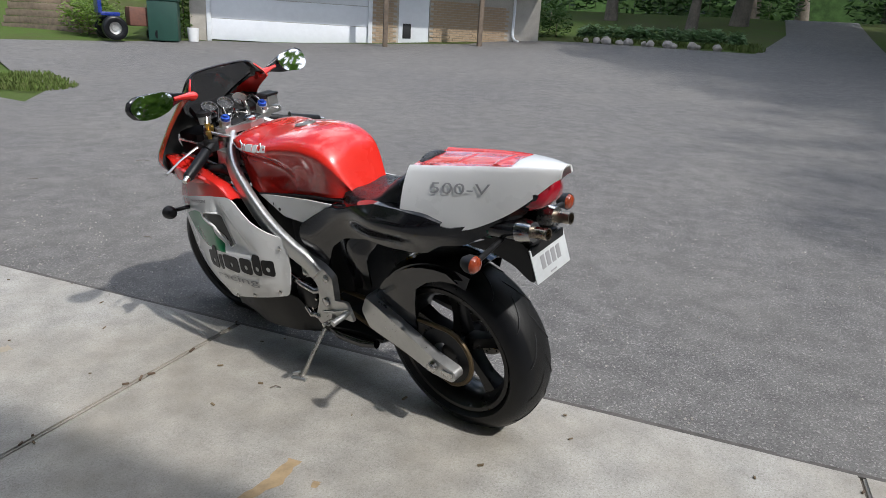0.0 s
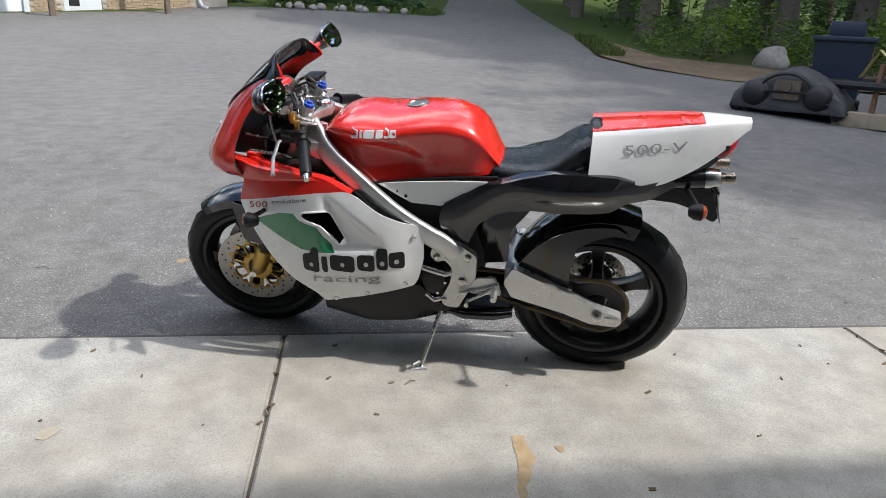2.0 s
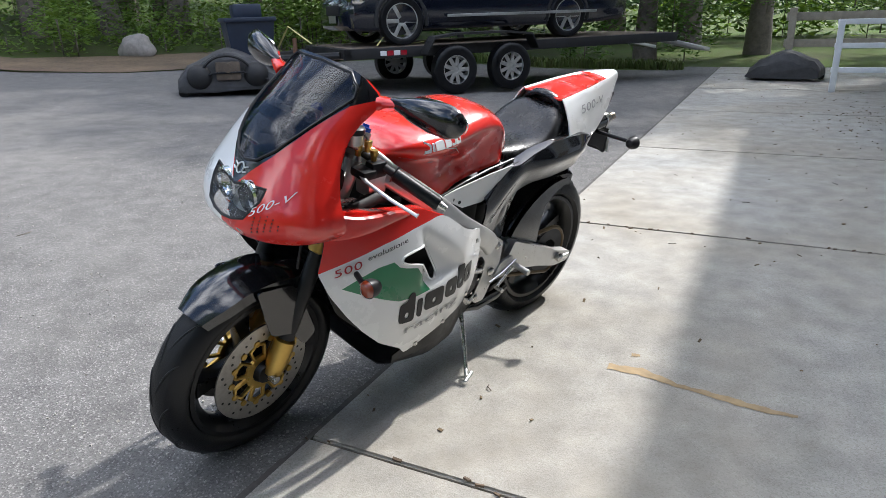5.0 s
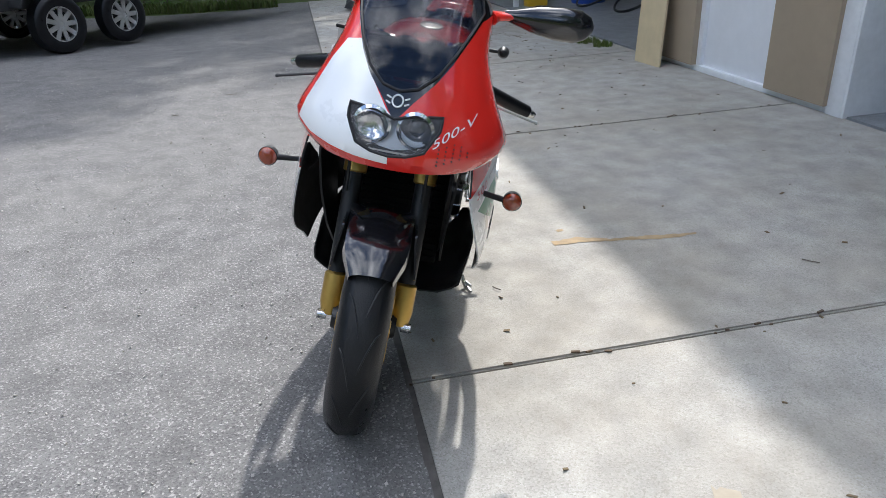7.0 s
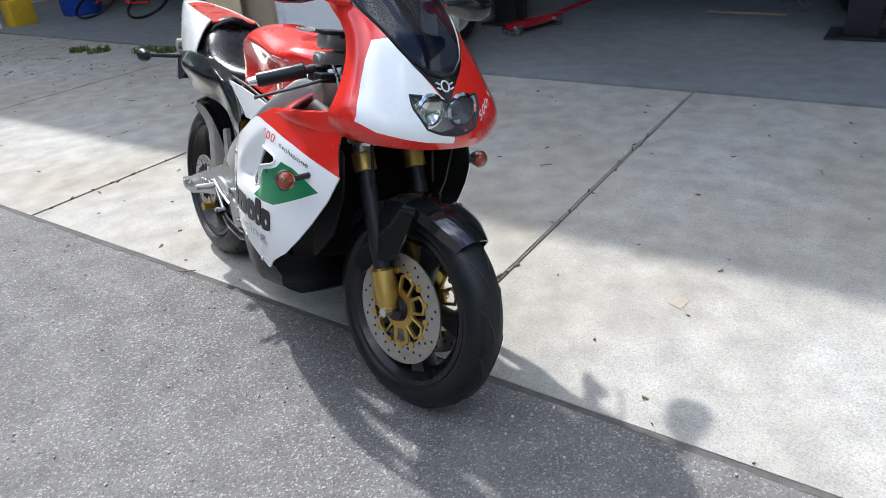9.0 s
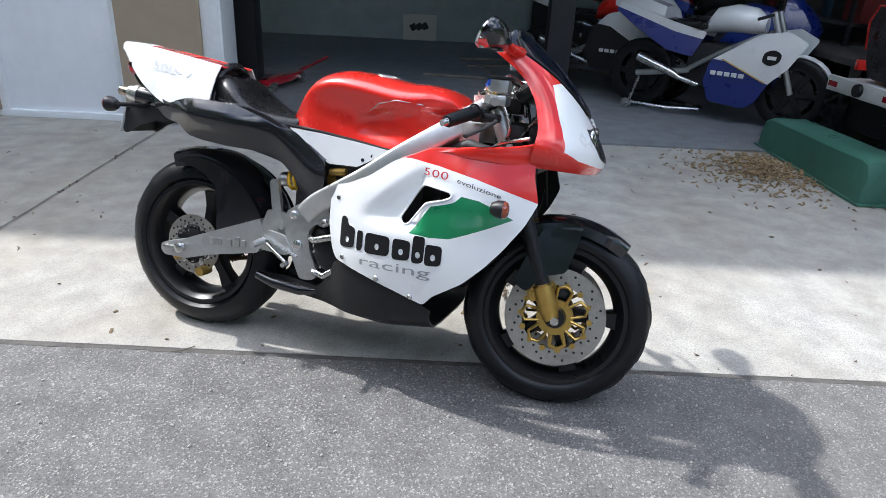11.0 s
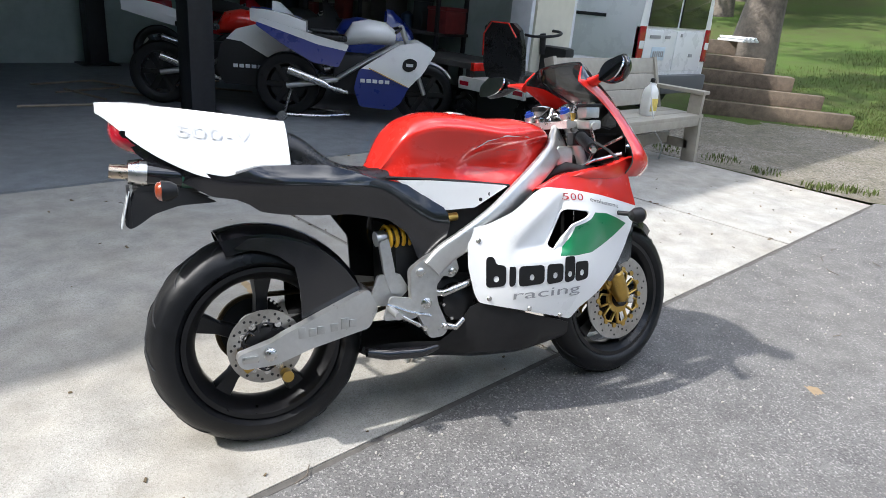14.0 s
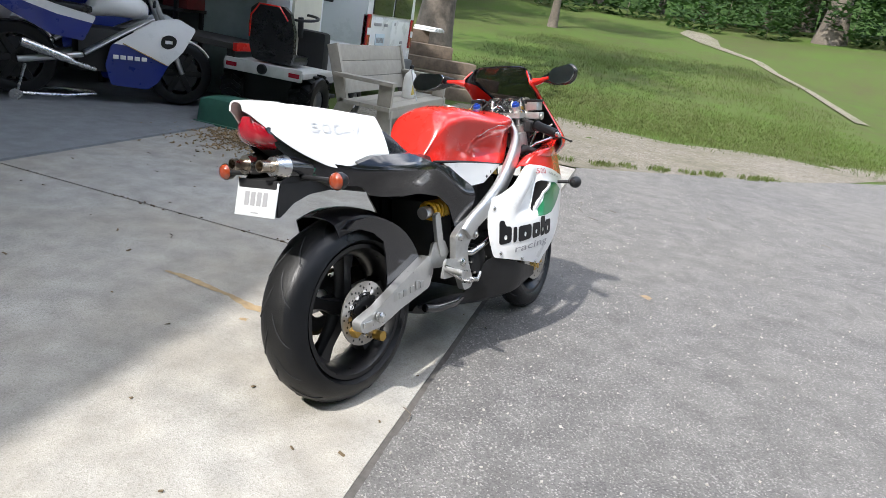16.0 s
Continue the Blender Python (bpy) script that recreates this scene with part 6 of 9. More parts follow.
# clip-on bars with grips, levers and reservoirs; clocks behind the screen
for s in (1, -1):
    bar = part("handlebar", bmesh.new(), "matt_black", bike, "black clip-on handlebar with rubber grip")
    a, b = (Vector((1.035, 0.11, 0.925)), Vector((0.942, 0.33, 0.835))) if s > 0 else (Vector((1.055, -0.11, 0.925)), Vector((0.975, -0.315, 0.868)))
    bm = bmesh.new()
    add_tube(bm, [a, b], 0.011, 12)
    part("bar_tube", bm, "matt_black", bar)
    bm = bmesh.new()
    add_tube(bm, [a.lerp(b, 0.44), a.lerp(b, 0.45), a.lerp(b, 0.98), a.lerp(b, 1.0)], [0.025, 0.0195, 0.0185, 0.0165], 14)
    part("grip", bm, "rubber", bar, "black rubber grip")
    bm = bmesh.new()
    add_tube(bm, [b, b + (b - a).normalized() * 0.022], [0.012, 0.009], 12)
    part("bar_end", bm, "steel", bar)
    bm = bmesh.new()
    add_box(bm, (1.0, s * 0.165 - 0.018, 0.872), (1.05, s * 0.165 + 0.018, 0.915), 0.008)
    add_box(bm, (1.04, s * 0.16 - 0.03, 0.875), (1.085, s * 0.16 + 0.03, 0.9), 0.008)
    part("switch_box", bm, "black", bar)
    bm = bmesh.new()
    add_tube(bm, [(1.075, s * 0.16, 0.888), (1.085, s * 0.20, 0.88), (1.07, s * 0.28, 0.858), (1.045, s * 0.345, 0.838), (1.042, s * 0.352, 0.836)], [0.008, 0.007, 0.006, 0.006, 0.009], 10, 0.6)
    part("lever", bm, "matt_black" if s < 0 else "cast_alloy", bar)
    res = part("fluid_reservoir", bmesh.new(), "steel", bike, "small fluid pot with a black cap")
    bm = bmesh.new()
    add_lathe(bm, [(0.0, 0.0), (0.021, 0.0), (0.024, 0.03), (0.0, 0.03)], 18, "z", (1.08, s * 0.135, 0.96))
    part("pot", bm, "cast_alloy", res)
    bm = bmesh.new()
    add_lathe(bm, [(0.0, 0.0), (0.027, 0.0), (0.027, 0.014), (0.022, 0.018), (0.0, 0.018)], 18, "z", (1.08, s * 0.135, 0.99))
    part("pot_cap", bm, "black", res)
    bm = bmesh.new()
    add_tube(bm, [(1.05, s * 0.10, 0.96), (1.08, s * 0.07, 1.0), (1.13, s * 0.06, 0.98), (1.16, s * 0.09, 0.9), (1.2, s * 0.1, 0.75), (1.22, s * 0.1, 0.62)], 0.0045, 8)
    part("brake_hose", bm, "black", bike)
    bm = bmesh.new()
    add_tube(bm, [(1.10, s * 0.06, 0.80), (1.16, s * 0.12, 0.86), (1.20, s * 0.19, 0.90)], 0.005, 8)
    add_tube(bm, [(1.05, s * 0.13, 0.79), (1.1, s * 0.16, 0.82), (1.19, s * 0.2, 0.845)], 0.006, 8)
    part("fairing_stay", bm, "steel", bike)
# master cylinders, box reservoir, brass unions and braided hoses round the bars
master = part("master_cylinder", bmesh.new(), "cast_alloy", bike, "bare alloy brake master cylinder")
bm = bmesh.new()
add_box(bm, (1.055, -0.195, 0.925), (1.105, -0.125, 0.955), 0.008)
add_tube(bm, [(1.075, -0.20, 0.935), (1.07, -0.115, 0.95)], 0.013, 12)
part("master_body", bm, "cast_alloy", master)
bm = bmesh.new()
add_box(bm, (1.05, -0.185, 0.962), (1.105, -0.135, 0.998), 0.006)
part("box_reservoir", bm, "cast_alloy", master)
bm = bmesh.new()
add_box(bm, (1.047, -0.189, 0.998), (1.108, -0.131, 1.008), 0.004)
part("reservoir_lid", bm, "black", master)
for k, (x, y, z) in enumerate(((1.045, 0.15, 0.955), (1.06, 0.13, 0.94), (1.03, 0.16, 0.93), (1.05, -0.11, 0.965))):
    bm = bmesh.new()
    add_tube(bm, [(x, y, z - 0.016), (x, y, z - 0.004), (x, y, z), (x, y, z + 0.014)], [0.008, 0.008, 0.011, 0.011], 8)
    part("brass_union", bm, "gold", bike, "small brass hose union")
for k, pts in enumerate(([(1.045, 0.15, 0.965), (1.07, 0.13, 1.01), (1.12, 0.10, 1.0), (1.15, 0.11, 0.93), (1.13, 0.12, 0.85)], [(1.05, -0.11, 0.975), (1.08, -0.09, 1.02), (1.13, -0.08, 0.99), (1.15, -0.10, 0.90)], [(1.03, 0.16, 0.94), (0.99, 0.12, 0.92), (0.96, 0.06, 0.90)], [(1.09, -0.16, 0.93), (1.12, -0.15, 0.87), (1.10, -0.13, 0.80)])):
    bm = bmesh.new()
    fine = [Vector(a).lerp(Vector(b), t) for a, b in zip(pts, pts[1:]) for t in (0, 0.33, 0.66)] + [Vector(pts[-1])]
    fine = [fine[0]] + [(fine[i - 1] + fine[i] * 2 + fine[i + 1]) / 4 for i in range(1, len(fine) - 1)] + [fine[-1]]
    add_tube(bm, fine, 0.0055, 8)
    part("braided_hose", bm, "steel", bike, "braided steel hose")
for s in (1, -1):
    bm = bmesh.new()
    add_tube(bm, [(1.06, s * 0.045, 0.86), (1.075, s * 0.05, 0.98), (1.08, s * 0.05, 1.0)], [0.011, 0.011, 0.006], 10)
    part("steering_damper_rod", bm, "steel", bike)
    bm = bmesh.new()
    add_box(bm, (0.965, s * 0.12 - 0.03, 0.80), (1.03, s * 0.12 + 0.03, 0.87), 0.012)
    part("throttle_body", bm, "cast_alloy", bike)
clock = part("instrument_cluster", bmesh.new(), "black", bike, "black dash with round dials")
bm = bmesh.new()
m = Matrix.Translation((1.15, 0, 0.985)) @ Matrix.Rotation(radians(-38), 4, 'Y')
add_box(bm, (-0.045, -0.13, -0.03), (0.045, 0.13, 0.006), 0.015, m)
part("dash", bm, "black", clock)
for y in (-0.07, 0.0, 0.07):
    bm = bmesh.new()
    vs = add_lathe(bm, [(0.0, 0.006), (0.028, 0.006), (0.028, 0.013), (0.032, 0.013), (0.033, 0.0), (0.0, 0.0)], 24, "z", (0, 0, 0))
    bmesh.ops.transform(bm, matrix=m @ Matrix.Translation((0, y, 0.006)), verts=bm.verts)
    part("dial", bm, "steel", clock)
bm = bmesh.new()
add_box(bm, (1.00, -0.075, 0.905), (1.13, 0.075, 0.955), 0.02)
add_box(bm, (1.06, -0.11, 0.80), (1.16, 0.11, 0.88), 0.03)
part("wiring", bm, "matt_black", bike)
bm = bmesh.new()
for k in range(14):
    rng = random.Random(k)
    p = Vector((1.02 + 0.1 * rng.random(), -0.12 + 0.24 * rng.random(), 0.93 + 0.04 * rng.random()))
    q = p + Vector((0.05 * rng.uniform(-1, 1), 0.06 * rng.uniform(-1, 1), 0.025 * rng.random()))
    add_tube(bm, [p, (p + q) / 2 + Vector((0, 0, 0.015)), q], 0.004, 6)
part("cable", bm, "steel", bike)
bm = bmesh.new()
add_tube(bm, [(0.90, -0.12, 0.76), (1.0, -0.15, 0.80), (1.1, -0.15, 0.78)], 0.02, 10)
both("air_hose", bm, "matt_black", bike)

# side stand, rear sets
stand = part("side_stand", bmesh.new(), "steel", bike, "slim steel side stand")
bm = bmesh.new()
p0, p1 = Vector((0.545, 0.135, 0.275)), Vector((0.607, 0.262, 0.0615))
add_tube(bm, [p0, p1], [0.0095, 0.008], 12)
add_box(bm, (0.52, 0.115, 0.26), (0.57, 0.15, 0.30), 0.006)
part("stand_leg", bm, "steel", stand)
bm = bmesh.new()
add_tube(bm, [p1 + Vector((-0.025, 0.0, 0.0)), p1 + Vector((0.03, 0.02, -0.002))], 0.009, 10)
add_tube(bm, [p1.lerp(p0, 0.12) + Vector((0.012, 0.012, 0)), p1.lerp(p0, 0.1) + Vector((0.03, 0.03, 0.0))], 0.006, 10)
part("stand_foot", bm, "cast_alloy", stand)
for s in (1, -1):
    rs = part("rear_set", bmesh.new(), "alloy", bike, "alloy footrest bracket with peg and pedal")
    bm = bmesh.new()
    add_plate(bm, rounded([(0.33, 0.37), (0.355, 0.44), (0.42, 0.43), (0.455, 0.38), (0.43, 0.365)], 0.012), s * 0.178, s * 0.19)
    part("bracket", bm, "cast_alloy", rs)
    bm = bmesh.new()
    add_tube(bm, [(0.352, s * 0.185, 0.405), (0.35, s * 0.265, 0.40)], 0.011, 12)
    part("foot_peg", bm, "alloy", rs)
    bm = bmesh.new()
    add_tube(bm, [(0.36, s * 0.195, 0.395), (0.40, s * 0.2, 0.37), (0.445, s * 0.205, 0.343)], [0.008, 0.006, 0.006], 10)
    add_tube(bm, [(0.445, s * 0.20, 0.343), (0.447, s * 0.235, 0.343)], 0.008, 10)
    add_tube(bm, [(0.34, s * 0.195, 0.42), (0.41, s * 0.197, 0.39), (0.48, s * 0.197, 0.37)], 0.005, 8)
    part("pedal", bm, "steel", rs)

# ---- plants ----
def leaf_cloud(bm, centres, count, size, rng, mat=0, flat=0.6):
    """Small bent leaves scattered round centres of (place, radius)."""
    for k in range(count):
        c, r = centres[k % len(centres)]
        d = Vector((rng.gauss(0, 1), rng.gauss(0, 1), rng.gauss(0, 1) * flat)).normalized() * r * (0.35 + 0.65 * rng.random() ** 0.5)
        p = Vector(c) + d
        s = size * rng.uniform(0.6, 1.4)
        a, t = rng.uniform(0, 6.283), rng.uniform(-0.9, 0.9)
        u = Vector((math.cos(a), math.sin(a), t * 0.6)).normalized() * s
        w = Vector((-math.sin(a), math.cos(a), rng.uniform(-0.7, 0.7))).normalized() * s * 0.42
        v = [bm.verts.new(q) for q in (p - u * 0.5, p + w * 0.5 - Vector((0, 0, s * 0.08)), p + u * 0.5, p - w * 0.5 - Vector((0, 0, s * 0.08)))]
        bm.faces.new((v[0], v[1], v[2])).material_index = mat
        bm.faces.new((v[0], v[2], v[3])).material_index = mat


def make_tree(name, high, trunk_r, crown_z, crown_r, leaves, leaf_size, mat, label, seed, at, group=""):
    rng = random.Random(seed)
    tree = thing(name, label, "tree", Matrix.Translation(at) @ pose(0, 0, 0, 0, 0, rng.uniform(0, 360)), group)
    bm = bmesh.new()
    lean = Vector((rng.uniform(-0.06, 0.06), rng.uniform(-0.06, 0.06), 1))
    pts = [Vector((lean.x * z, lean.y * z, z)) + Vector((0.05 * math.sin(z * 0.9 + seed), 0.05 * math.cos(z * 0.7 + seed), 0)) for z in np.linspace(-0.25, high * 0.85, 12)]
    rs = [trunk_r * (1.45 if k == 0 else 1.12 if k == 1 else 1.0 - 0.075 * k) for k in range(12)]
    add_tube(bm, pts, rs, 12)
    cent = []
    for k in range(9):
        z = crown_z + (high - crown_z) * (k + 0.5) / 9
        base = Vector((lean.x * z * 0.85, lean.y * z * 0.85, z * 0.85))
        a = k * 2.4 + rng.uniform(-0.4, 0.4)
        reach = crown_r * rng.uniform(0.55, 0.95) * (1.0 - 0.5 * max(0, (z - crown_z) / (high - crown_z) - 0.4))
        tip = base + Vector((math.cos(a) * reach, math.sin(a) * reach, rng.uniform(0.2, 1.2)))
        mid = base.lerp(tip, 0.5) + Vector((0, 0, 0.3))
        add_tube(bm, [base, mid, tip], [trunk_r * 0.4, trunk_r * 0.22, trunk_r * 0.06], 6)
        for q, f in ((tip, 0.42), (mid, 0.34), (tip + Vector((rng.uniform(-1, 1), rng.uniform(-1, 1), rng.uniform(-0.5, 0.8))) * crown_r * 0.3, 0.32)):
            cent.append((q, crown_r * f * rng.uniform(0.8, 1.2)))
    cent.append((Vector((lean.x * high, lean.y * high, high)), crown_r * 0.45))
    part("trunk", bm, "bark", tree)
    bm = bmesh.new()
    leaf_cloud(bm, cent, leaves, leaf_size, rng)
    part("crown", bm, mat, tree, recalc=False)
    return tree


def make_bush(name, spots, leaves, size, mat, label, seed, category="bush", kind=""):
    rng = random.Random(seed)
    bm = bmesh.new()
    x, y = np.mean([s[0] for s in spots]), np.mean([s[1] for s in spots])
    z = height(x, y)
    cent = [(Vector((a - x, b - y, height(a, b) - z + c)), r) for a, b, c, r in spots]
    leaf_cloud(bm, cent, leaves, size, rng, flat=0.8)
    for c, r in cent:
        add_tube(bm, [(c.x, c.y, c.z - r - 0.1), (c.x, c.y, c.z)], 0.015, 5, mat=1)
    ob = part(name, bm, [mat, "bark"], None, recalc=False)
    ob.matrix_world = Matrix.Translation((x, y, z))
    return tagged(ob, label, category, kind=kind)


def on_land(x, y, dz=0.0):
    return (x, y, height(x, y) + dz)


# the wood along the drive
wood_a = make_tree("tree", 13, 0.24, 4.2, 3.4, 4200, 0.34, "leaf", "tall broadleaf tree with a rough grey trunk", 11, on_land(7.9, 15.6), "trees in the wood")
wood_b = make_tree("tree", 11, 0.17, 3.6, 3.0, 3600, 0.32, "leaf_dark", "tall broadleaf tree with a dark trunk", 12, on_land(8.8, 17.6), "trees in the wood")
for k, (x, y, s) in enumerate(((9.5, 15.0, 1.0), (10.6, 16.6, 0.9), (11.5, 15.0, 1.1), (12.2, 17.2, 1.0), (12.6, 13.7, 1.05), (13.6, 15.5, 0.95), (9.2, 20.5, 1.1), (7.4, 20.2, 1.0), (8.4, 24, 1.1), (11.2, 21, 1.2), (14.6, 18.0, 1.1), (14.8, 12.0, 1.0), (16.5, 14.5, 1.1), (9.6, 28, 1.2), (2.2, 27, 1.1), (0.6, 24.5, 1.0), (2.6, 33, 1.2), (-2.6, 27, 1.2), (6.0, 47, 1.5), (9.0, 38, 1.3), (3.0, 44, 1.4), (-7, 29, 1.3), (-14, 21, 1.2), (-20, 24, 1.3))):
    copy_thing((wood_a, wood_b)[k % 2], Matrix.Translation(on_land(x, y)) @ pose(0, 0, 0, 0, 0, 47 * k) @ Matrix.Scale(s, 4))
# trees behind the trailer, whose shade falls on the far lot
east = make_tree("tree", 12.5, 0.2, 2.6, 3.6, 3600, 0.34, "leaf", "leafy green tree behind the trailer", 31, on_land(14.4, 1.6), "trees behind the trailer")
for k, (x, y, s) in enumerate(((14.2, 9.6, 1.1), (17.5, -0.5, 1.2), (16.5, 9.5, 1.35), (18.0, -5.0, 1.1), (20.5, 7.0, 1.6), (21, 1.5, 1.5), (24, 4.5, 1.7), (23.5, 9.5, 1.7))):
    copy_thing(east, Matrix.Translation(on_land(x, y)) @ pose(0, 0, 0, 0, 0, 71 * k) @ Matrix.Scale(s, 4))
# thick woods that close the view
rng = random.Random(77)
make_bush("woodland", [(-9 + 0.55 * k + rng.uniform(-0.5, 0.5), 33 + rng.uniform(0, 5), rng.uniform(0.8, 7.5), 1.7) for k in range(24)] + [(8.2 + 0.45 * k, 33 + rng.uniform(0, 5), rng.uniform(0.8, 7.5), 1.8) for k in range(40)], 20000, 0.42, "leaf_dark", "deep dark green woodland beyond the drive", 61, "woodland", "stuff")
# this woodland's brightness is painted with the sunlit leaf colour
make_bush("woodland", [(24 + rng.uniform(0, 4), -9 + 0.62 * k, rng.uniform(0.8, 7.5), 1.8) for k in range(66)], 20000, 0.42, "leaf_sunlit", "bright green woodland beyond the trailer, sunlight in its leaf colour", 62, "woodland", "stuff")
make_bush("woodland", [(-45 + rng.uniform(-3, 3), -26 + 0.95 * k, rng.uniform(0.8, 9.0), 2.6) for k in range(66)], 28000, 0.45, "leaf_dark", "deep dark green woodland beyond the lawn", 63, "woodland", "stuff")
rng = random.Random(5)
make_bush("hedge", [(13.4 + rng.uniform(0, 2.2), -0.8 + 0.5 * k + rng.uniform(-0.2, 0.2), rng.uniform(0.5, 2.2), 0.75) for k in range(18)], 6500, 0.16, "leaf", "dense green hedge at the end of the lot", 6, "hedge")
# the sunlit look of the next branches and bushes is in their leaf colour
make_bush("hedge", [(13.2 + rng.uniform(0, 2.0), -2.2 - 0.55 * k, rng.uniform(1.2, 2.4), 0.6) for k in range(5)], 1500, 0.17, "leaf_sunlit", "leafy branches over the fence, sunlight in their leaf colour", 7, "hedge")
make_bush("undergrowth", [(7.0 + rng.uniform(0, 7.5), 10.6 + rng.uniform(0, 3.4), rng.uniform(0.15, 0.7), 0.55) for k in range(34)], 5000, 0.14, "leaf_sunlit", "bright green undergrowth at the wood's edge", 8, "undergrowth", "stuff")
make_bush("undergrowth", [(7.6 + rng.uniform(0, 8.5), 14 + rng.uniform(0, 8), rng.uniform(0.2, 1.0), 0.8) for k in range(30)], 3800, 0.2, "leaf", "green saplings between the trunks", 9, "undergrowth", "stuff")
make_bush("undergrowth", [(9.5 + rng.uniform(0, 3.5), 7.4 + rng.uniform(0, 2.4), rng.uniform(0.2, 1.3), 0.6) for k in range(20)], 5200, 0.14, "leaf_sunlit", "bright leafy bushes behind the trailer", 10, "undergrowth", "stuff")
# far woods all round, beyond the lawns
bm = bmesh.new()
rows = []
for h, lean in ((-1.0, 0.0), (5.0, 1.5), (10.0, 4.0), (13.0, 8.0)):
    row = []
    for k in range(180):
        a = 2 * math.pi * k / 180
        w = noise.noise((math.cos(a) * 9, math.sin(a) * 9, h * 0.3))
        r = 88 + lean + 3.0 * w
        x, y = -5 + r * math.cos(a), 5 + r * math.sin(a)
        row.append((x, y, max(0.0, height(x, y)) * (1 if h < 0 else 0.6) + h + (2.2 * w if h > 9 else 0)))
    rows.append(row)
add_loft(bm, rows, closed=True, caps=False)
tagged(part("backdrop", bm, material("far woods", (0.03, 0.055, 0.016), 1.0, vary=0.75, scale=1.4, bump=1.0, bump_scale=2.0, spec=0.1), None), "dark belt of woods in the distance", "woods", kind="structure")
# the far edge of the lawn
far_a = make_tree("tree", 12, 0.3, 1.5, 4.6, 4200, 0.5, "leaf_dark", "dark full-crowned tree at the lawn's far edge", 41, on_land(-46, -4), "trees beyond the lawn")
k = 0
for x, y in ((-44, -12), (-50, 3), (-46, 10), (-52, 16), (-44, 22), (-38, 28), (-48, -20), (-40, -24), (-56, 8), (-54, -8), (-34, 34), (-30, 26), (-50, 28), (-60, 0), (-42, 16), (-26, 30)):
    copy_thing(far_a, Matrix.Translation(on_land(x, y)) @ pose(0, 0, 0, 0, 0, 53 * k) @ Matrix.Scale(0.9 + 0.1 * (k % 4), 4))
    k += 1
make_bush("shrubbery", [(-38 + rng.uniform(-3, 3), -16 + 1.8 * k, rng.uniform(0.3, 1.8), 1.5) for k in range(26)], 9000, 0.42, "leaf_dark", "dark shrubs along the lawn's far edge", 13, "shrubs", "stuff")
# out of view behind the garage and van, added to shade the far lawn
for k, (x, y, q) in enumerate(((-22, -10.0, 0.95), (-29, -12.6, 1.15), (-36, -14.5, 1.2), (-33, -18, 1.3), (-42, -17, 1.3))):
    copy_thing(far_a, Matrix.Translation(on_land(x, y)) @ pose(0, 0, 0, 0, 0, 31 * k) @ Matrix.Scale(q, 4))
lawn_tree = make_tree("tree", 9, 0.16, 3.4, 2.6, 2400, 0.3, "leaf", "slim tree standing on the lawn", 51, on_land(-24.3, -3.6), "trees on the lawn")
make_tree("tree", 12, 0.33, 4.0, 3.6, 3600, 0.34, "leaf", "thick-trunked tree on the bank", 52, on_land(-10.2, -3.75), "trees on the lawn")
make_tree("tree", 12, 0.62, 4.2, 4.2, 3600, 0.36, "leaf", "broad pale-barked tree on the lawn", 53, on_land(-36.5, 8.6), "trees on the lawn")
make_tree("tree", 12, 0.5, 4.2, 4.0, 3200, 0.36, "leaf_dark", "old tree on the lawn", 54, on_land(-45.5, 8.8), "trees on the lawn")
# hostas, shrub and stones in the bed beside the house
make_bush("hosta_bed", [(-2.4 + 0.45 * k + rng.uniform(-0.2, 0.2), 19.8 + rng.uniform(0, 0.8), 0.16, 0.3) for k in range(11)], 2600, 0.2, "hosta", "clumps of pale green hostas in a bed", 14, "hostas", "stuff")
make_bush("shrub", [(-3.9, 19.9, 0.4, 0.5), (-3.3, 20.2, 0.4, 0.5), (-3.6, 20.5, 0.7, 0.5)], 1500, 0.12, "leaf_dark", "dark low yew shrub beside the downspout", 15)
make_bush("ivy", [(-11.6, 12.6, 0.3 + 0.25 * k, 0.3) for k in range(5)], 900, 0.12, "leaf", "ivy climbing beside the garage door", 16, "ivy")
make_bush("ivy", [(-13.4 + 0.3 * k, 10.9, 0.5, 0.5) for k in range(4)], 1200, 0.12, "leaf_sunlit", "leafy shrub over the timber edging", 17, "shrub")


def stone(x, y, r, seed, label, group=""):
    rng = random.Random(seed)
    bm = bmesh.new()
    bmesh.ops.create_icosphere(bm, subdivisions=3, radius=1)
    off = Vector((rng.uniform(0, 50), 0, 0))
    for v in bm.verts:
        v.co *= 1 + 0.28 * noise.noise(v.co * 1.3 + off)
        v.co = Vector((v.co.x * r, v.co.y * r * 0.8, v.co.z * r * 0.75))
    ob = part("stone", bm, "rock", None)
    ob.matrix_world = Matrix.Translation(on_land(x, y, r * 0.45)) @ pose(0, 0, 0, 0, 0, rng.uniform(0, 360))
    return tagged(ob, label, "stone", group)


for k in range(12):
    stone(-2.1 + 0.33 * k + 0.1 * math.sin(k * 3), 18.95 - 0.02 * k + 0.1 * math.cos(k * 5), 0.10 + 0.07 * ((k * 7) % 5) / 4, k, "grey field stone edging the planting bed", "bed stones")
stone(8.45, 10.5, 0.34, 77, "large rounded brown boulder at the wood's edge")

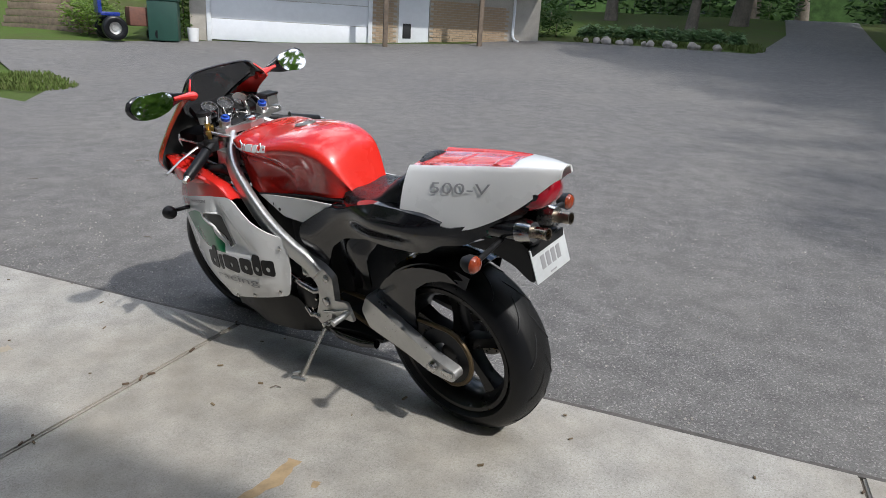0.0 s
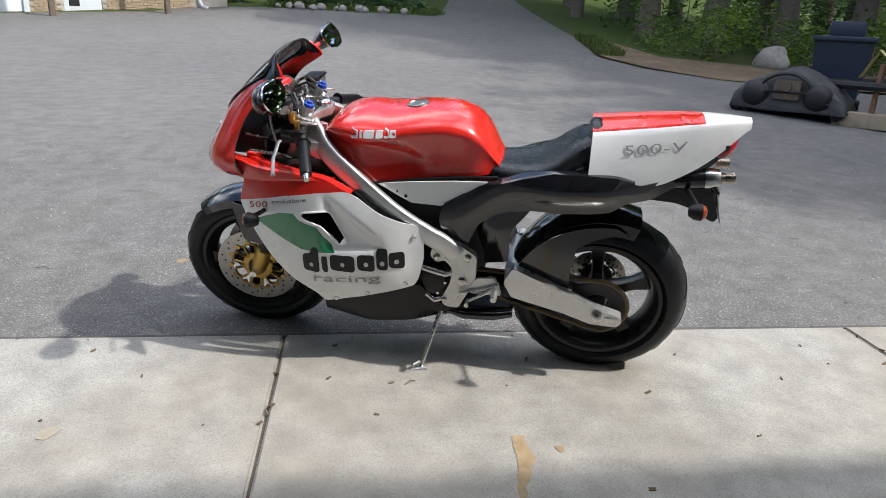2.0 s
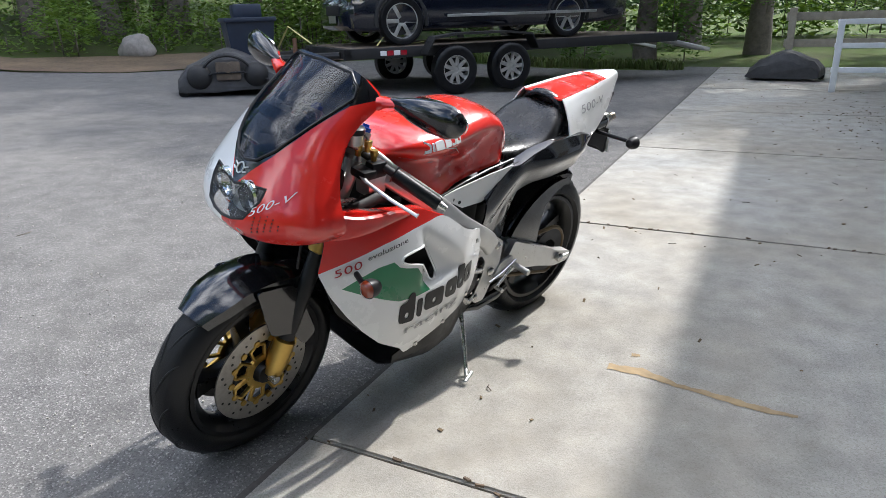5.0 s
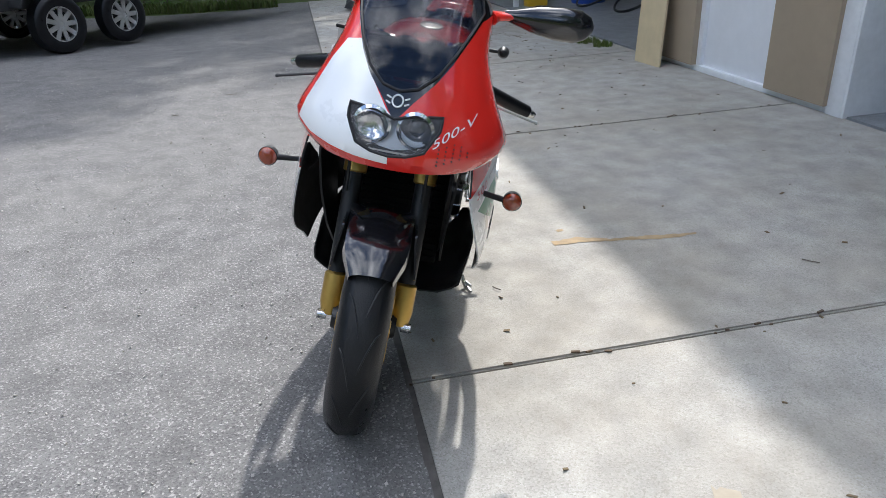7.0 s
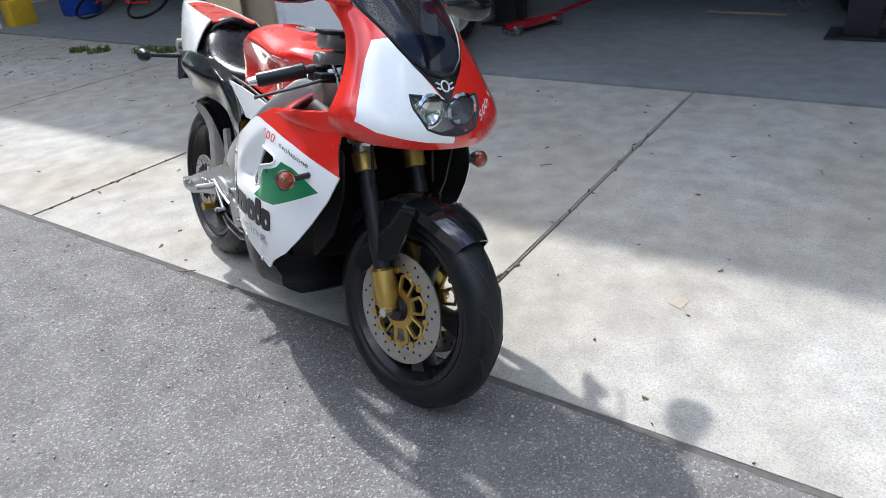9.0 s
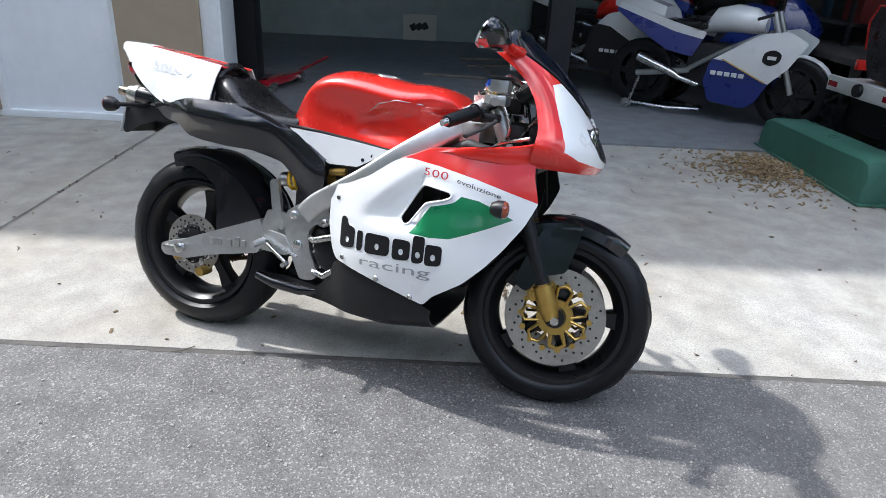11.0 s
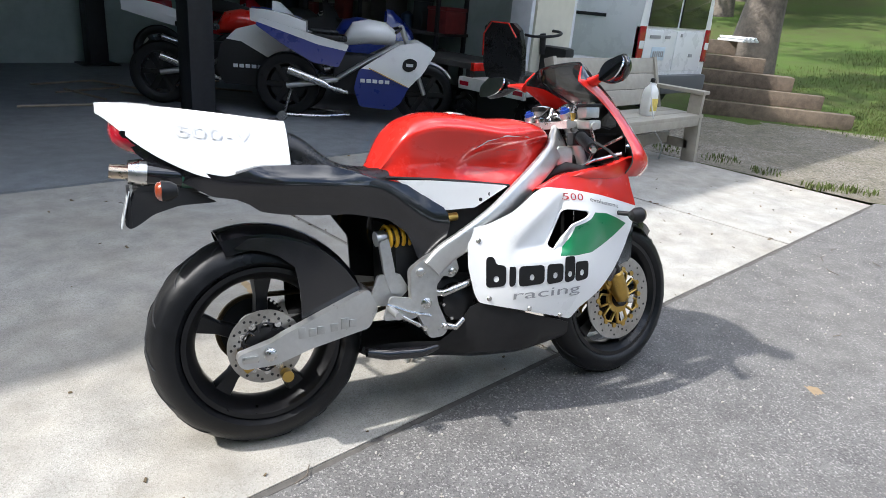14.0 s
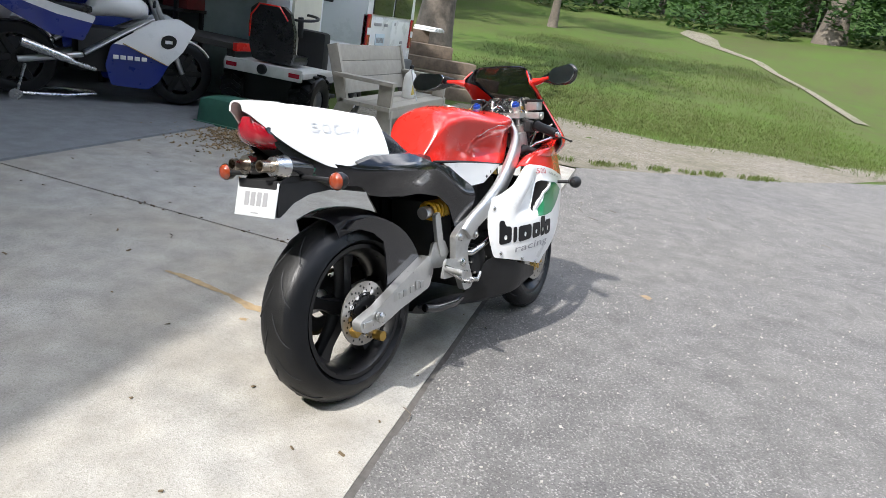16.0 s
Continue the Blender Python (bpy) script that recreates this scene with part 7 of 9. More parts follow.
# blades of grass along the edges of the paving
def blades(name, spots, count, size, label, seed):
    rng = random.Random(seed)
    bm = bmesh.new()
    for k in range(count):
        x, y, r = spots[k % len(spots)]
        a, q = rng.uniform(0, 6.283), r * rng.random() ** 0.5
        p = Vector((x + q * math.cos(a), y + q * math.sin(a), 0))
        p.z = height(p.x, p.y) - 0.012
        s = size * rng.uniform(0.5, 1.3)
        d = Vector((rng.uniform(-1, 1), rng.uniform(-1, 1), 0)) * s * 0.5
        w = Vector((-d.y, d.x, 0)).normalized() * s * 0.09
        v = [bm.verts.new(c) for c in (p - w, p + w, p + d * 0.4 + w * 0.8 + Vector((0, 0, s * 0.7)), p + d * 0.4 - w * 0.8 + Vector((0, 0, s * 0.7)), p + d + Vector((0, 0, s)))]
        bm.faces.new((v[0], v[1], v[2], v[3]))
        bm.faces.new((v[3], v[2], v[4]))
    return tagged(part(name, bm, "grass", None, recalc=False), label, "grass", kind="stuff")


blades("grass", [(-4.5 - 0.12 * k, -0.35 + 0.22 * k + 0.1 * math.sin(k * 4), 0.13) for k in range(13)] + [(-4.35, -0.5, 0.12), (-4.5, -1.0, 0.15), (-4.6, -1.5, 0.2), (-4.5, -2.0, 0.2)], 1500, 0.05, "ragged grass tufts along the slab edge", 1)
blades("grass", [(-9.0 - 0.35 * (k % 9) - 0.1 * rng.random(), -1.6 + 0.55 * (k // 9) + 0.2 * rng.random(), 0.5) for k in range(108)], 30000, 0.042, "thick uneven lawn grass beyond the gravel", 2)
rng = random.Random(91)
blades("grass", [(-8.6 - 13 * rng.random() ** 1.3, -3.4 + 7.6 * rng.random(), 0.9) for k in range(260)], 46000, 0.045, "uneven lawn grass on the slope", 12)
blades("grass", [(-7.4 - 0.5 * k, 5.0 + 0.45 * k * 0.6, 0.45) for k in range(4)] + [(-8.0, 4.6, 0.4), (-8.6, 4.9, 0.4)], 5000, 0.07, "lawn grass at the lot's edge", 3)
blades("grass", [(-2.2 + 0.5 * k, 19.4, 0.35) for k in range(10)] + [(2.4, 19.2, 0.5), (2.2, 20.2, 0.6)], 5000, 0.12, "grass round the planting bed", 4)
blades("grass", [(5.5 + 0.05 * k, 11.6 + 0.35 * k, 0.3) for k in range(9)], 2500, 0.13, "grass along the drive", 5)
blades("grass", [(6.2, -2.75, 0.12), (6.5, -2.7, 0.1), (5.6, -2.9, 0.12), (5.3, -2.95, 0.1)], 700, 0.06, "grass clippings growing in the slab joint", 6)
blades("grass", [(12.9 + 0.15 * (k % 3), 0.9 + 0.4 * k, 0.3) for k in range(12)], 2500, 0.16, "tall grass behind the trailer", 7)


# ---- things by the garage ----
def board(bm, a, b, wide, thick, up=(0, 0, 1), bevel=0.004):
    """A plank from a to b."""
    a, b = Vector(a), Vector(b)
    d = (b - a).normalized()
    s = d.cross(Vector(up)).normalized()
    u = s.cross(d)
    m = Matrix((( *d, 0), (*s, 0), (*u, 0), (0, 0, 0, 1))).transposed()
    m.translation = a
    add_box(bm, (0, -wide / 2, -thick / 2), ((b - a).length, wide / 2, thick / 2), bevel, m)


# bench: its own x along the seat, y to the front
bench = thing("bench", "taupe painted wooden bench with arms, on the slab", "bench", Matrix.Translation((-3.36, -1.6, 0.0)) @ pose(0, 0, 0, 0, 0, 180))
def bench_part(name, boards):
    bm = bmesh.new()
    for a, b, w, t, up in boards:
        board(bm, a, b, w, t, up)
    return part(name, bm, "bench_paint", bench)
Z = (0, 0, 1)
for k, y in enumerate((0.06, 0.21, 0.36)):
    bench_part("seat_board", [((-0.86, y, 0.435), (0.86, y, 0.435), 0.142, 0.036, Z)])
for k, (y, z) in enumerate(((0.50, 0.55), (0.54, 0.69), (0.58, 0.83))):
    bench_part("back_board", [((-0.82, y, z), (0.82, y, z), 0.03, 0.142, (0, 0.3, 1))])
for s in (-1, 1):
    x = s * 0.80
    bench_part("front_leg", [((x, 0.02, 0.0), (x, 0.05, 0.42), 0.045, 0.14, (0, 1, 0))])
    bench_part("back_leg", [((x, 0.60, 0.0), (x, 0.42, 0.44), 0.045, 0.14, (0, 1, 0))])
    bench_part("back_post", [((x, 0.46, 0.42), (x, 0.62, 0.90), 0.045, 0.10, (0, 1, 0))])
    bench_part("arm_board", [((x + s * 0.01, -0.02, 0.655), (x + s * 0.01, 0.55, 0.655), 0.12, 0.034, Z)])
    bench_part("arm_post", [((x, 0.06, 0.45), (x, 0.06, 0.64), 0.05, 0.13, (0, 1, 0))])
    bench_part("side_rail", [((x, 0.05, 0.16), (x, 0.52, 0.16), 0.045, 0.09, Z)])
bench_part("stretcher", [((-0.8, 0.28, 0.19), (0.8, 0.28, 0.19), 0.03, 0.11, Z)])
bench_part("apron", [((-0.84, 0.0, 0.385), (0.84, 0.0, 0.385), 0.025, 0.07, Z)])

jug = thing("jug", "white plastic jug with a black cap and yellow label", "jug", Matrix.Translation((-3.52, -1.79, 0.453)))
bm = bmesh.new()
add_loft(bm, [[(0.075 * w * math.copysign(abs(math.cos(a)) ** 0.5, math.cos(a)), 0.055 * w * math.copysign(abs(math.sin(a)) ** 0.5, math.sin(a)), z) for a in np.linspace(0, 2 * math.pi, 25)[:-1]] for z, w in ((0, 0.92), (0.008, 1.0), (0.15, 1.0), (0.2, 0.96), (0.235, 0.78), (0.26, 0.4), (0.275, 0.27), (0.285, 0.27))])
part("jug_body", bm, material("white plastic", (0.78, 0.78, 0.75), 0.4, vary=0.05, scale=20), jug)
bm = bmesh.new()
add_tube(bm, [(-0.02, 0, 0.27), (-0.06, 0, 0.265), (-0.072, 0, 0.22), (-0.07, 0, 0.17)], 0.011, 8)
part("jug_handle", bm, material("white plastic handle", (0.78, 0.78, 0.75), 0.4), jug)
bm = bmesh.new()
add_lathe(bm, [(0.0, 0.285), (0.022, 0.285), (0.022, 0.315), (0.012, 0.325), (0.0, 0.325)], 16, "z")
part("jug_cap", bm, "black", jug)
bm = bmesh.new()
add_box(bm, (-0.055, 0.053, 0.04), (0.055, 0.0565, 0.15), 0.001)
part("jug_label", bm, material("yellow label", (0.7, 0.55, 0.12), 0.5, vary=0.3, scale=60), jug)
bm = bmesh.new()
add_tube(bm, [(0.06, 0.02, 0.29), (0.12, 0.1, 0.1), (0.16, 0.2, -0.1), (0.05, 0.22, -0.2), (-0.12, 0.15, -0.28), (-0.2, 0.1, -0.4)], 0.006, 8)
part("jug_hose", bm, "cast_alloy", jug)

# the green plastic cover lying on the slab
cover = thing("plastic_cover", "faded green moulded plastic cover on the slab", "plastic cover", Matrix.Translation((-2.43, -2.65, 0.0)) @ pose(0, 0, 0, 0, 0, 2))
bm = bmesh.new()
def cover_ring(y, w, z0, z1):
    return [(-w, y, z0), (-w * 0.98, y, z1 * 0.5), (-w * 0.86, y, z1 * 0.93), (-w * 0.7, y, z1), (w * 0.7, y, z1), (w * 0.86, y, z1 * 0.93), (w * 0.98, y, z1 * 0.5), (w, y, z0)]
add_loft(bm, [cover_ring(y, w, 0.0, z) for y, w, z in ((-0.7, 0.16, 0.10), (-0.69, 0.165, 0.22), (-0.6, 0.17, 0.25), (-0.2, 0.172, 0.26), (0.3, 0.175, 0.27), (0.6, 0.178, 0.285), (0.665, 0.178, 0.27), (0.70, 0.175, 0.19), (0.705, 0.175, 0.02))])
GREENP = material("faded green plastic", (0.05, 0.16, 0.115), 0.5, vary=0.3, scale=7, bump=0.1, bump_scale=50)
part("cover_shell", bm, GREENP, cover)
bm = bmesh.new()
add_box(bm, (-0.19, -0.72, 0.0), (0.19, 0.725, 0.02), 0.006)
part("cover_flange", bm, GREENP, cover)
bm = bmesh.new()
add_lathe(bm, [(0.0, 0.262), (0.03, 0.262), (0.04, 0.268), (0.05, 0.262)], 16, "z", (0, 0, 0))
part("cover_boss", bm, GREENP, cover)

# wood chips spilt beside it
rng = random.Random(21)
bm = bmesh.new()
for k in range(1500):
    a, q = rng.uniform(0, 6.283), abs(rng.gauss(0, 0.42))
    x, y = -1.98 + q * 0.75 * math.cos(a), -2.6 + q * 0.85 * math.sin(a)
    z = 0.05 * math.exp(-(q / 0.4) ** 2) * rng.random() + 0.004
    s = rng.uniform(0.007, 0.02)
    m = Matrix.Translation((x, y, z)) @ pose(0, 0, 0, rng.uniform(-40, 40), rng.uniform(-40, 40), rng.uniform(0, 360))
    add_box(bm, (-s, -s * 0.4, -0.002), (s, s * 0.4, 0.002), 0, m)
tagged(part("wood_chips", bm, material("wood chips", (0.3, 0.21, 0.11), 0.9, vary=0.5, scale=5, island=0.8), None), "scattered heap of brown wood chips", "wood chips", kind="stuff")


def wheel_simple(parent, c, r, wide, rim, axis_y=True, tread=0, mat_rim="cast_alloy", spokes=0, yaw=0, label=""):
    """A tyre on a dished rim; the axle runs along y."""
    w = thing("wheel", "", "")
    w.parent = parent
    w.matrix_local = Matrix.Translation(c) @ pose(0, 0, 0, 0, 0, yaw)
    bm = bmesh.new()
    prof = [(rim, -wide * 0.42), (rim + (r - rim) * 0.4, -wide * 0.5), (rim + (r - rim) * 0.8, -wide * 0.48), (r, -wide * 0.36), (r, wide * 0.36), (rim + (r - rim) * 0.8, wide * 0.48), (rim + (r - rim) * 0.4, wide * 0.5), (rim, wide * 0.42)]
    add_lathe(bm, prof, 40, "y", closed=True)
    lugs = []
    for k in range(tread):
        a = 2 * math.pi * k / tread
        for s in (-1, 1):
            m = Matrix.Rotation(a + (0.5 if s > 0 else 0) * 2 * math.pi / tread, 4, 'Y')
            lugs.append((s, m @ Matrix.Rotation(s * 0.45, 4, 'X')))
    tyre = part("tyre", bm, "rubber", w, label)
    meshes = {}
    for s, m in lugs:
        if s not in meshes:
            bm = bmesh.new()
            add_box(bm, (r - 0.012, min(0.01 * s, s * wide * 0.5), -0.02), (r + 0.012, max(0.01 * s, s * wide * 0.5), 0.02), 0.003)
            one = part("lug", bm, "rubber", tyre)
            meshes[s] = one.data
        else:
            one = new("lug", meshes[s])
            one.parent = tyre
        one.matrix_basis = m
    bm = bmesh.new()
    if spokes:
        add_lathe(bm, [(rim - 0.012, -wide * 0.42), (rim + 0.004, -wide * 0.42), (rim + 0.004, wide * 0.42), (rim - 0.012, wide * 0.42)], 40, "y", closed=True)
        add_lathe(bm, [(0.0, -wide * 0.32), (0.06, -wide * 0.32), (0.06, wide * 0.32), (0.0, wide * 0.32)], 20, "y")
        for k in range(spokes):
            for s in (-1, 1):
                add_box(bm, (0.04, min(s * wide * 0.28, s * wide * 0.36), -0.028), (rim - 0.005, max(s * wide * 0.28, s * wide * 0.36), 0.028), 0.006, Matrix.Rotation(2 * math.pi * k / spokes, 4, 'Y'))
    else:
        add_lathe(bm, [(0.0, -wide * 0.2), (rim * 0.5, -wide * 0.22), (rim * 0.6, -wide * 0.1), (rim * 0.92, -wide * 0.14), (rim + 0.003, -wide * 0.42), (rim + 0.003, wide * 0.42), (rim * 0.92, wide * 0.14), (rim * 0.6, wide * 0.1), (rim * 0.5, wide * 0.22), (0.0, wide * 0.2)], 32, "y")
    part("rim", bm, mat_rim, w)
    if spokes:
        # a dark disc added between the spokes in place of the wheel's inner shade
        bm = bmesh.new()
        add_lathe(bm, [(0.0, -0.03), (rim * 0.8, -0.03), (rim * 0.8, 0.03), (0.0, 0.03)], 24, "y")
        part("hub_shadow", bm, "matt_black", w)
    return w


# riding mower; its own x ahead
mower = thing("riding_mower", "old white and grey riding mower with a black seat", "riding mower", Matrix.Translation((-3.05, -3.02, 0.0)) @ pose(0, 0, 0, 0, 0, 184))
for s in (1, -1):
    wheel_simple(mower, (0, s * 0.36, 0.265), 0.265, 0.24, 0.12, tread=18, mat_rim="cast_alloy")
    wheel_simple(mower, (1.25, s * 0.34, 0.19), 0.19, 0.15, 0.09, mat_rim="cast_alloy")
MW = material("white mower paint", (0.6, 0.6, 0.57), 0.45, vary=0.2, scale=10)
bm = bmesh.new()
add_box(bm, (-0.32, -0.42, 0.50), (0.42, 0.42, 0.56), 0.02)
add_box(bm, (-0.33, -0.40, 0.47), (-0.29, 0.40, 0.585), 0.01)
part("rear_fender", bm, MW, mower, "white rear fender plate")
bm = bmesh.new()
add_box(bm, (-0.333, -0.38, 0.505), (-0.328, -0.27, 0.545))
part("reflector", bm, "lamp_red", mower)
bm = bmesh.new()
add_box(bm, (-0.333, 0.27, 0.505), (-0.328, 0.38, 0.545))
part("reflector", bm, "lamp_red", mower)
bm = bmesh.new()
add_lathe(bm, [(0.0, -0.36), (0.045, -0.36), (0.05, -0.32), (0.0, -0.32)], 16, "x", (0, 0.0, 0.53))
part("rear_knob", bm, "black", mower)
bm = bmesh.new()
add_loft(bm, [[(-0.16 - 0.1 * t, y, 0.60 + 0.52 * t) for y in (-w, -w * 0.5, 0, w * 0.5, w)] + [(-0.10 - 0.1 * t, y, 0.60 + 0.52 * t) for y in (w, w * 0.5, 0, -w * 0.5, -w)] for t, w in ((0, 0.2), (0.2, 0.23), (0.6, 0.235), (0.9, 0.2), (1.0, 0.13))])
part("seat_back", bm, "leather", mower)
bm = bmesh.new()
add_tube(bm, [(-0.27, -0.19, 1.0), (-0.285, -0.10, 1.115), (-0.285, 0.1, 1.115), (-0.27, 0.19, 1.0), (-0.22, 0.22, 0.8)], 0.008, 6)
part("seat_piping", bm, "red", mower)
bm = bmesh.new()
add_box(bm, (-0.15, -0.2, 0.58), (0.27, 0.2, 0.67), 0.04)
part("seat_cushion", bm, "leather", mower)
bm = bmesh.new()
add_box(bm, (0.45, -0.28, 0.30), (0.62, 0.28, 0.92), 0.05)
add_box(bm, (0.2, -0.38, 0.26), (0.65, 0.38, 0.30), 0.01)
part("dash_tower", bm, "matt_black", mower)
bm = bmesh.new()
add_box(bm, (0.60, -0.27, 0.38), (1.55, 0.27, 0.80), 0.06)
part("bonnet", bm, material("grey mower bonnet", (0.4, 0.4, 0.4), 0.45, vary=0.2, scale=8), mower)
bm = bmesh.new()
add_box(bm, (0.7, 0.268, 0.62), (1.5, 0.275, 0.68))
part("bonnet_stripe", bm, "red", mower)
bm = bmesh.new()
m = Matrix.Translation((0.42, 0, 1.03)) @ Matrix.Rotation(radians(-9), 4, 'Y')
ring = [m @ Vector((0.18 * math.cos(a), 0.18 * math.sin(a), 0)) for a in np.linspace(0, 2 * math.pi, 25)[:-1]]
add_tube(bm, ring, 0.014, 8, closed=True)
for a in (0.4, 2.5, 4.6):
    add_tube(bm, [m @ Vector((0, 0, -0.03)), m @ Vector((0.175 * math.cos(a), 0.175 * math.sin(a), 0))], 0.012, 6)
add_tube(bm, [m @ Vector((0, 0, 0)), m @ Vector((0, 0, -0.2))], 0.03, 10)
part("steering_wheel", bm, "matt_black", mower)
bm = bmesh.new()
add_box(bm, (-0.2, -0.28, 0.2), (0.5, 0.28, 0.5), 0.03)
add_tube(bm, [(0, -0.3, 0.265), (0, 0.3, 0.265)], 0.05, 10)
part("chassis", bm, "matt_black", mower)
bm = bmesh.new()
add_tube(bm, [(0.30, 0.30, 0.5), (0.22, 0.33, 0.85), (0.18, 0.35, 1.0)], [0.01, 0.01, 0.018], 8)
part("lift_lever", bm, "matt_black", mower)


# parked motorcycles inside; own x ahead from the rear wheel's foot
def parked_bike(label, at, yaw, lean, body, second, seat_mat, nose=True, low=((0.4, 0.1), (1.4, 0.1), (1.4, 0.40), (0.9, 0.47), (0.4, 0.60)), tank="", side=(), group="motorcycles in the garage"):
    b = thing("motorcycle", label, "motorcycle", Matrix.Translation(at) @ pose(0, 0, 0, 0, 0, yaw) @ pose(0, 0, 0, lean), group)
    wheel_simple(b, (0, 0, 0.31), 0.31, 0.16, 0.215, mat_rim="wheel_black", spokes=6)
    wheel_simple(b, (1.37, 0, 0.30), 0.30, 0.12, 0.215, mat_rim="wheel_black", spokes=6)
    side = list(side) or [(0.60, 0.62), (0.75, 0.78), (1.02, 0.86), (1.25, 0.95), (1.38, 0.78), (1.28, 0.62), (1.12, 0.36), (0.95, 0.22), (0.62, 0.24), (0.55, 0.40)]
    low = list(low)
    for s in (1, -1):
        bm = sheet(rounded(side, 0.03), [(low, 1)], (), 0.05, lambda x, z: (x, s * (0.2 + 0.06 * math.sin((z - 0.2) * 4) - 0.1 * max(0, x - 1.1)), z), 0.006, core=(0.9, 0, 0.5))
        f = part("side_fairing", bm, [body, second], b)
        bm = bmesh.new()
        for k in range(5):
            y = s * (0.205 + 0.06 * math.sin((0.42 - 0.2) * 4))
            add_box(bm, (0.72 + 0.06 * k, min(y, y + s * 0.012), 0.405), (0.765 + 0.06 * k, max(y, y + s * 0.012), 0.44), 0.003)
        part("fairing_mark", bm, "label_white", f)
    if nose:
        bm = bmesh.new()
        add_loft(bm, [[(1.10 + (xc - 1.10) * abs(math.cos(a)) ** 0.7, w * math.sin(a), z) for a in np.linspace(-math.pi / 2, math.pi / 2, 13)] for z, xc, w in ((0.62, 1.40, 0.16), (0.75, 1.46, 0.2), (0.88, 1.40, 0.2), (1.0, 1.28, 0.17), (1.08, 1.18, 0.13))], closed=False)
        shell(bm, 0.006, (1.0, 0, 0.85))
        part("nose_fairing", bm, body, b)
    bm = bmesh.new()
    add_loft(bm, [[(x, w * math.cos(a), zc + h * math.sin(a)) for a in np.linspace(0, 2 * math.pi, 17)[:-1]] for x, w, zc, h in ((0.55, 0.09, 0.78, 0.06), (0.62, 0.14, 0.84, 0.11), (0.78, 0.16, 0.87, 0.12), (0.95, 0.14, 0.86, 0.11), (1.05, 0.08, 0.83, 0.07))])
    part("fuel_tank", bm, tank or body, b)
    bm = bmesh.new()
    add_loft(bm, [[(x, w * y, z + dz) for y, dz in ((-1, 0), (-0.8, h), (0.8, h), (1, 0), (0.7, -0.08), (-0.7, -0.08))] for x, w, z, h in ((0.18, 0.13, 0.84, 0.08), (0.0, 0.12, 0.88, 0.09), (-0.2, 0.09, 0.93, 0.07), (-0.36, 0.05, 0.97, 0.03))])
    part("tail_cowl", bm, body, b)
    bm = bmesh.new()
    add_box(bm, (0.15, -0.13, 0.76), (0.58, 0.13, 0.82), 0.025)
    part("seat", bm, seat_mat, b)
    bm = bmesh.new()
    add_box(bm, (0.45, -0.15, 0.26), (0.95, 0.15, 0.65), 0.05)
    part("engine", bm, "matt_black", b)
    for s in (1, -1):
        bm = bmesh.new()
        add_tube(bm, [(1.08, s * 0.11, 0.78), (0.8, s * 0.19, 0.62), (0.5, s * 0.18, 0.42)], [0.035, 0.04, 0.045], 10, 0.5)
        part("frame_spar", bm, "alloy", b)
        bm = bmesh.new()
        add_tube(bm, [(0.5, s * 0.13, 0.40), (0.0, s * 0.14, 0.31)], 0.03, 10)
        part("swing_arm", bm, "alloy", b)
        bm = bmesh.new()
        add_tube(bm, [(1.37, s * 0.09, 0.30), (1.1, s * 0.09, 0.95)], 0.025, 10)
        part("fork_leg", bm, "cast_alloy", b)
        bm = bmesh.new()
        add_tube(bm, [(0.6, s * 0.15, 0.28), (0.42, s * 0.2, 0.33), (0.36, s * 0.2, 0.36), (0.02, s * 0.21, 0.52 if s > 0 else 0.47)], [0.02, 0.022, 0.036, 0.040], 12)
        part("exhaust", bm, "steel", b)
        bm = bmesh.new()
        add_tube(bm, [(1.1, s * 0.1, 0.93), (1.04, s * 0.32, 0.90)], 0.014, 8)
        part("handlebar", bm, "matt_black", b)
    bm = bmesh.new()
    add_tube(bm, [(1.37 + 0.315 * math.cos(a), 0, 0.30 + 0.315 * math.sin(a)) for a in np.linspace(0.6, 2.4, 9)], 0.06, 8, 0.3)
    part("front_fender", bm, body, b)
    return b


MAT["race_blue"] = material("deep blue paint", (0.012, 0.03, 0.22), 0.3, coat=0.9, vary=0.1, scale=8)
race = parked_bike("blue and white race motorcycle on a paddock stand", (-1.60, -4.72, 0.03), 143, 0, "white", "race_blue", "leather", False, tank="white", low=((0.3, 0.05), (1.55, 0.05), (1.55, 0.30), (1.2, 0.38), (0.84, 0.53), (0.3, 0.56)), side=((0.70, 0.52), (0.84, 0.62), (1.08, 0.78), (1.28, 0.82), (1.45, 0.74), (1.33, 0.52), (1.2, 0.38), (1.13, 0.22), (1.04, 0.14), (0.72, 0.16), (0.66, 0.34)))
for s in (1, -1):
    bm = sheet(rounded([(1.12, 0.56), (1.13, 0.64), (1.20, 0.67), (1.27, 0.64), (1.26, 0.57), (1.19, 0.53)], 0.03), (), ([(1.16, 0.585), (1.16, 0.615), (1.23, 0.615), (1.23, 0.585)],), 0.04, lambda x, z: (x, s * (0.205 + 0.06 * math.sin((z - 0.2) * 4) - 0.1 * max(0, x - 1.1)), z), 0.003, core=(0.9, 0, 0.5))
    part("fairing_disc", bm, "decal_black", race, "dark round mark")
bm = bmesh.new()
for s in (1, -1):
    pts = [(0.80, s * 0.262, 0.545), (0.9, s * 0.263, 0.505), (1.05, s * 0.257, 0.443), (1.18, s * 0.238, 0.388)]
    add_tube(bm, pts, 0.012, 6, 0.4)
part("stripe", bm, "gold", race, "thin gold stripe")
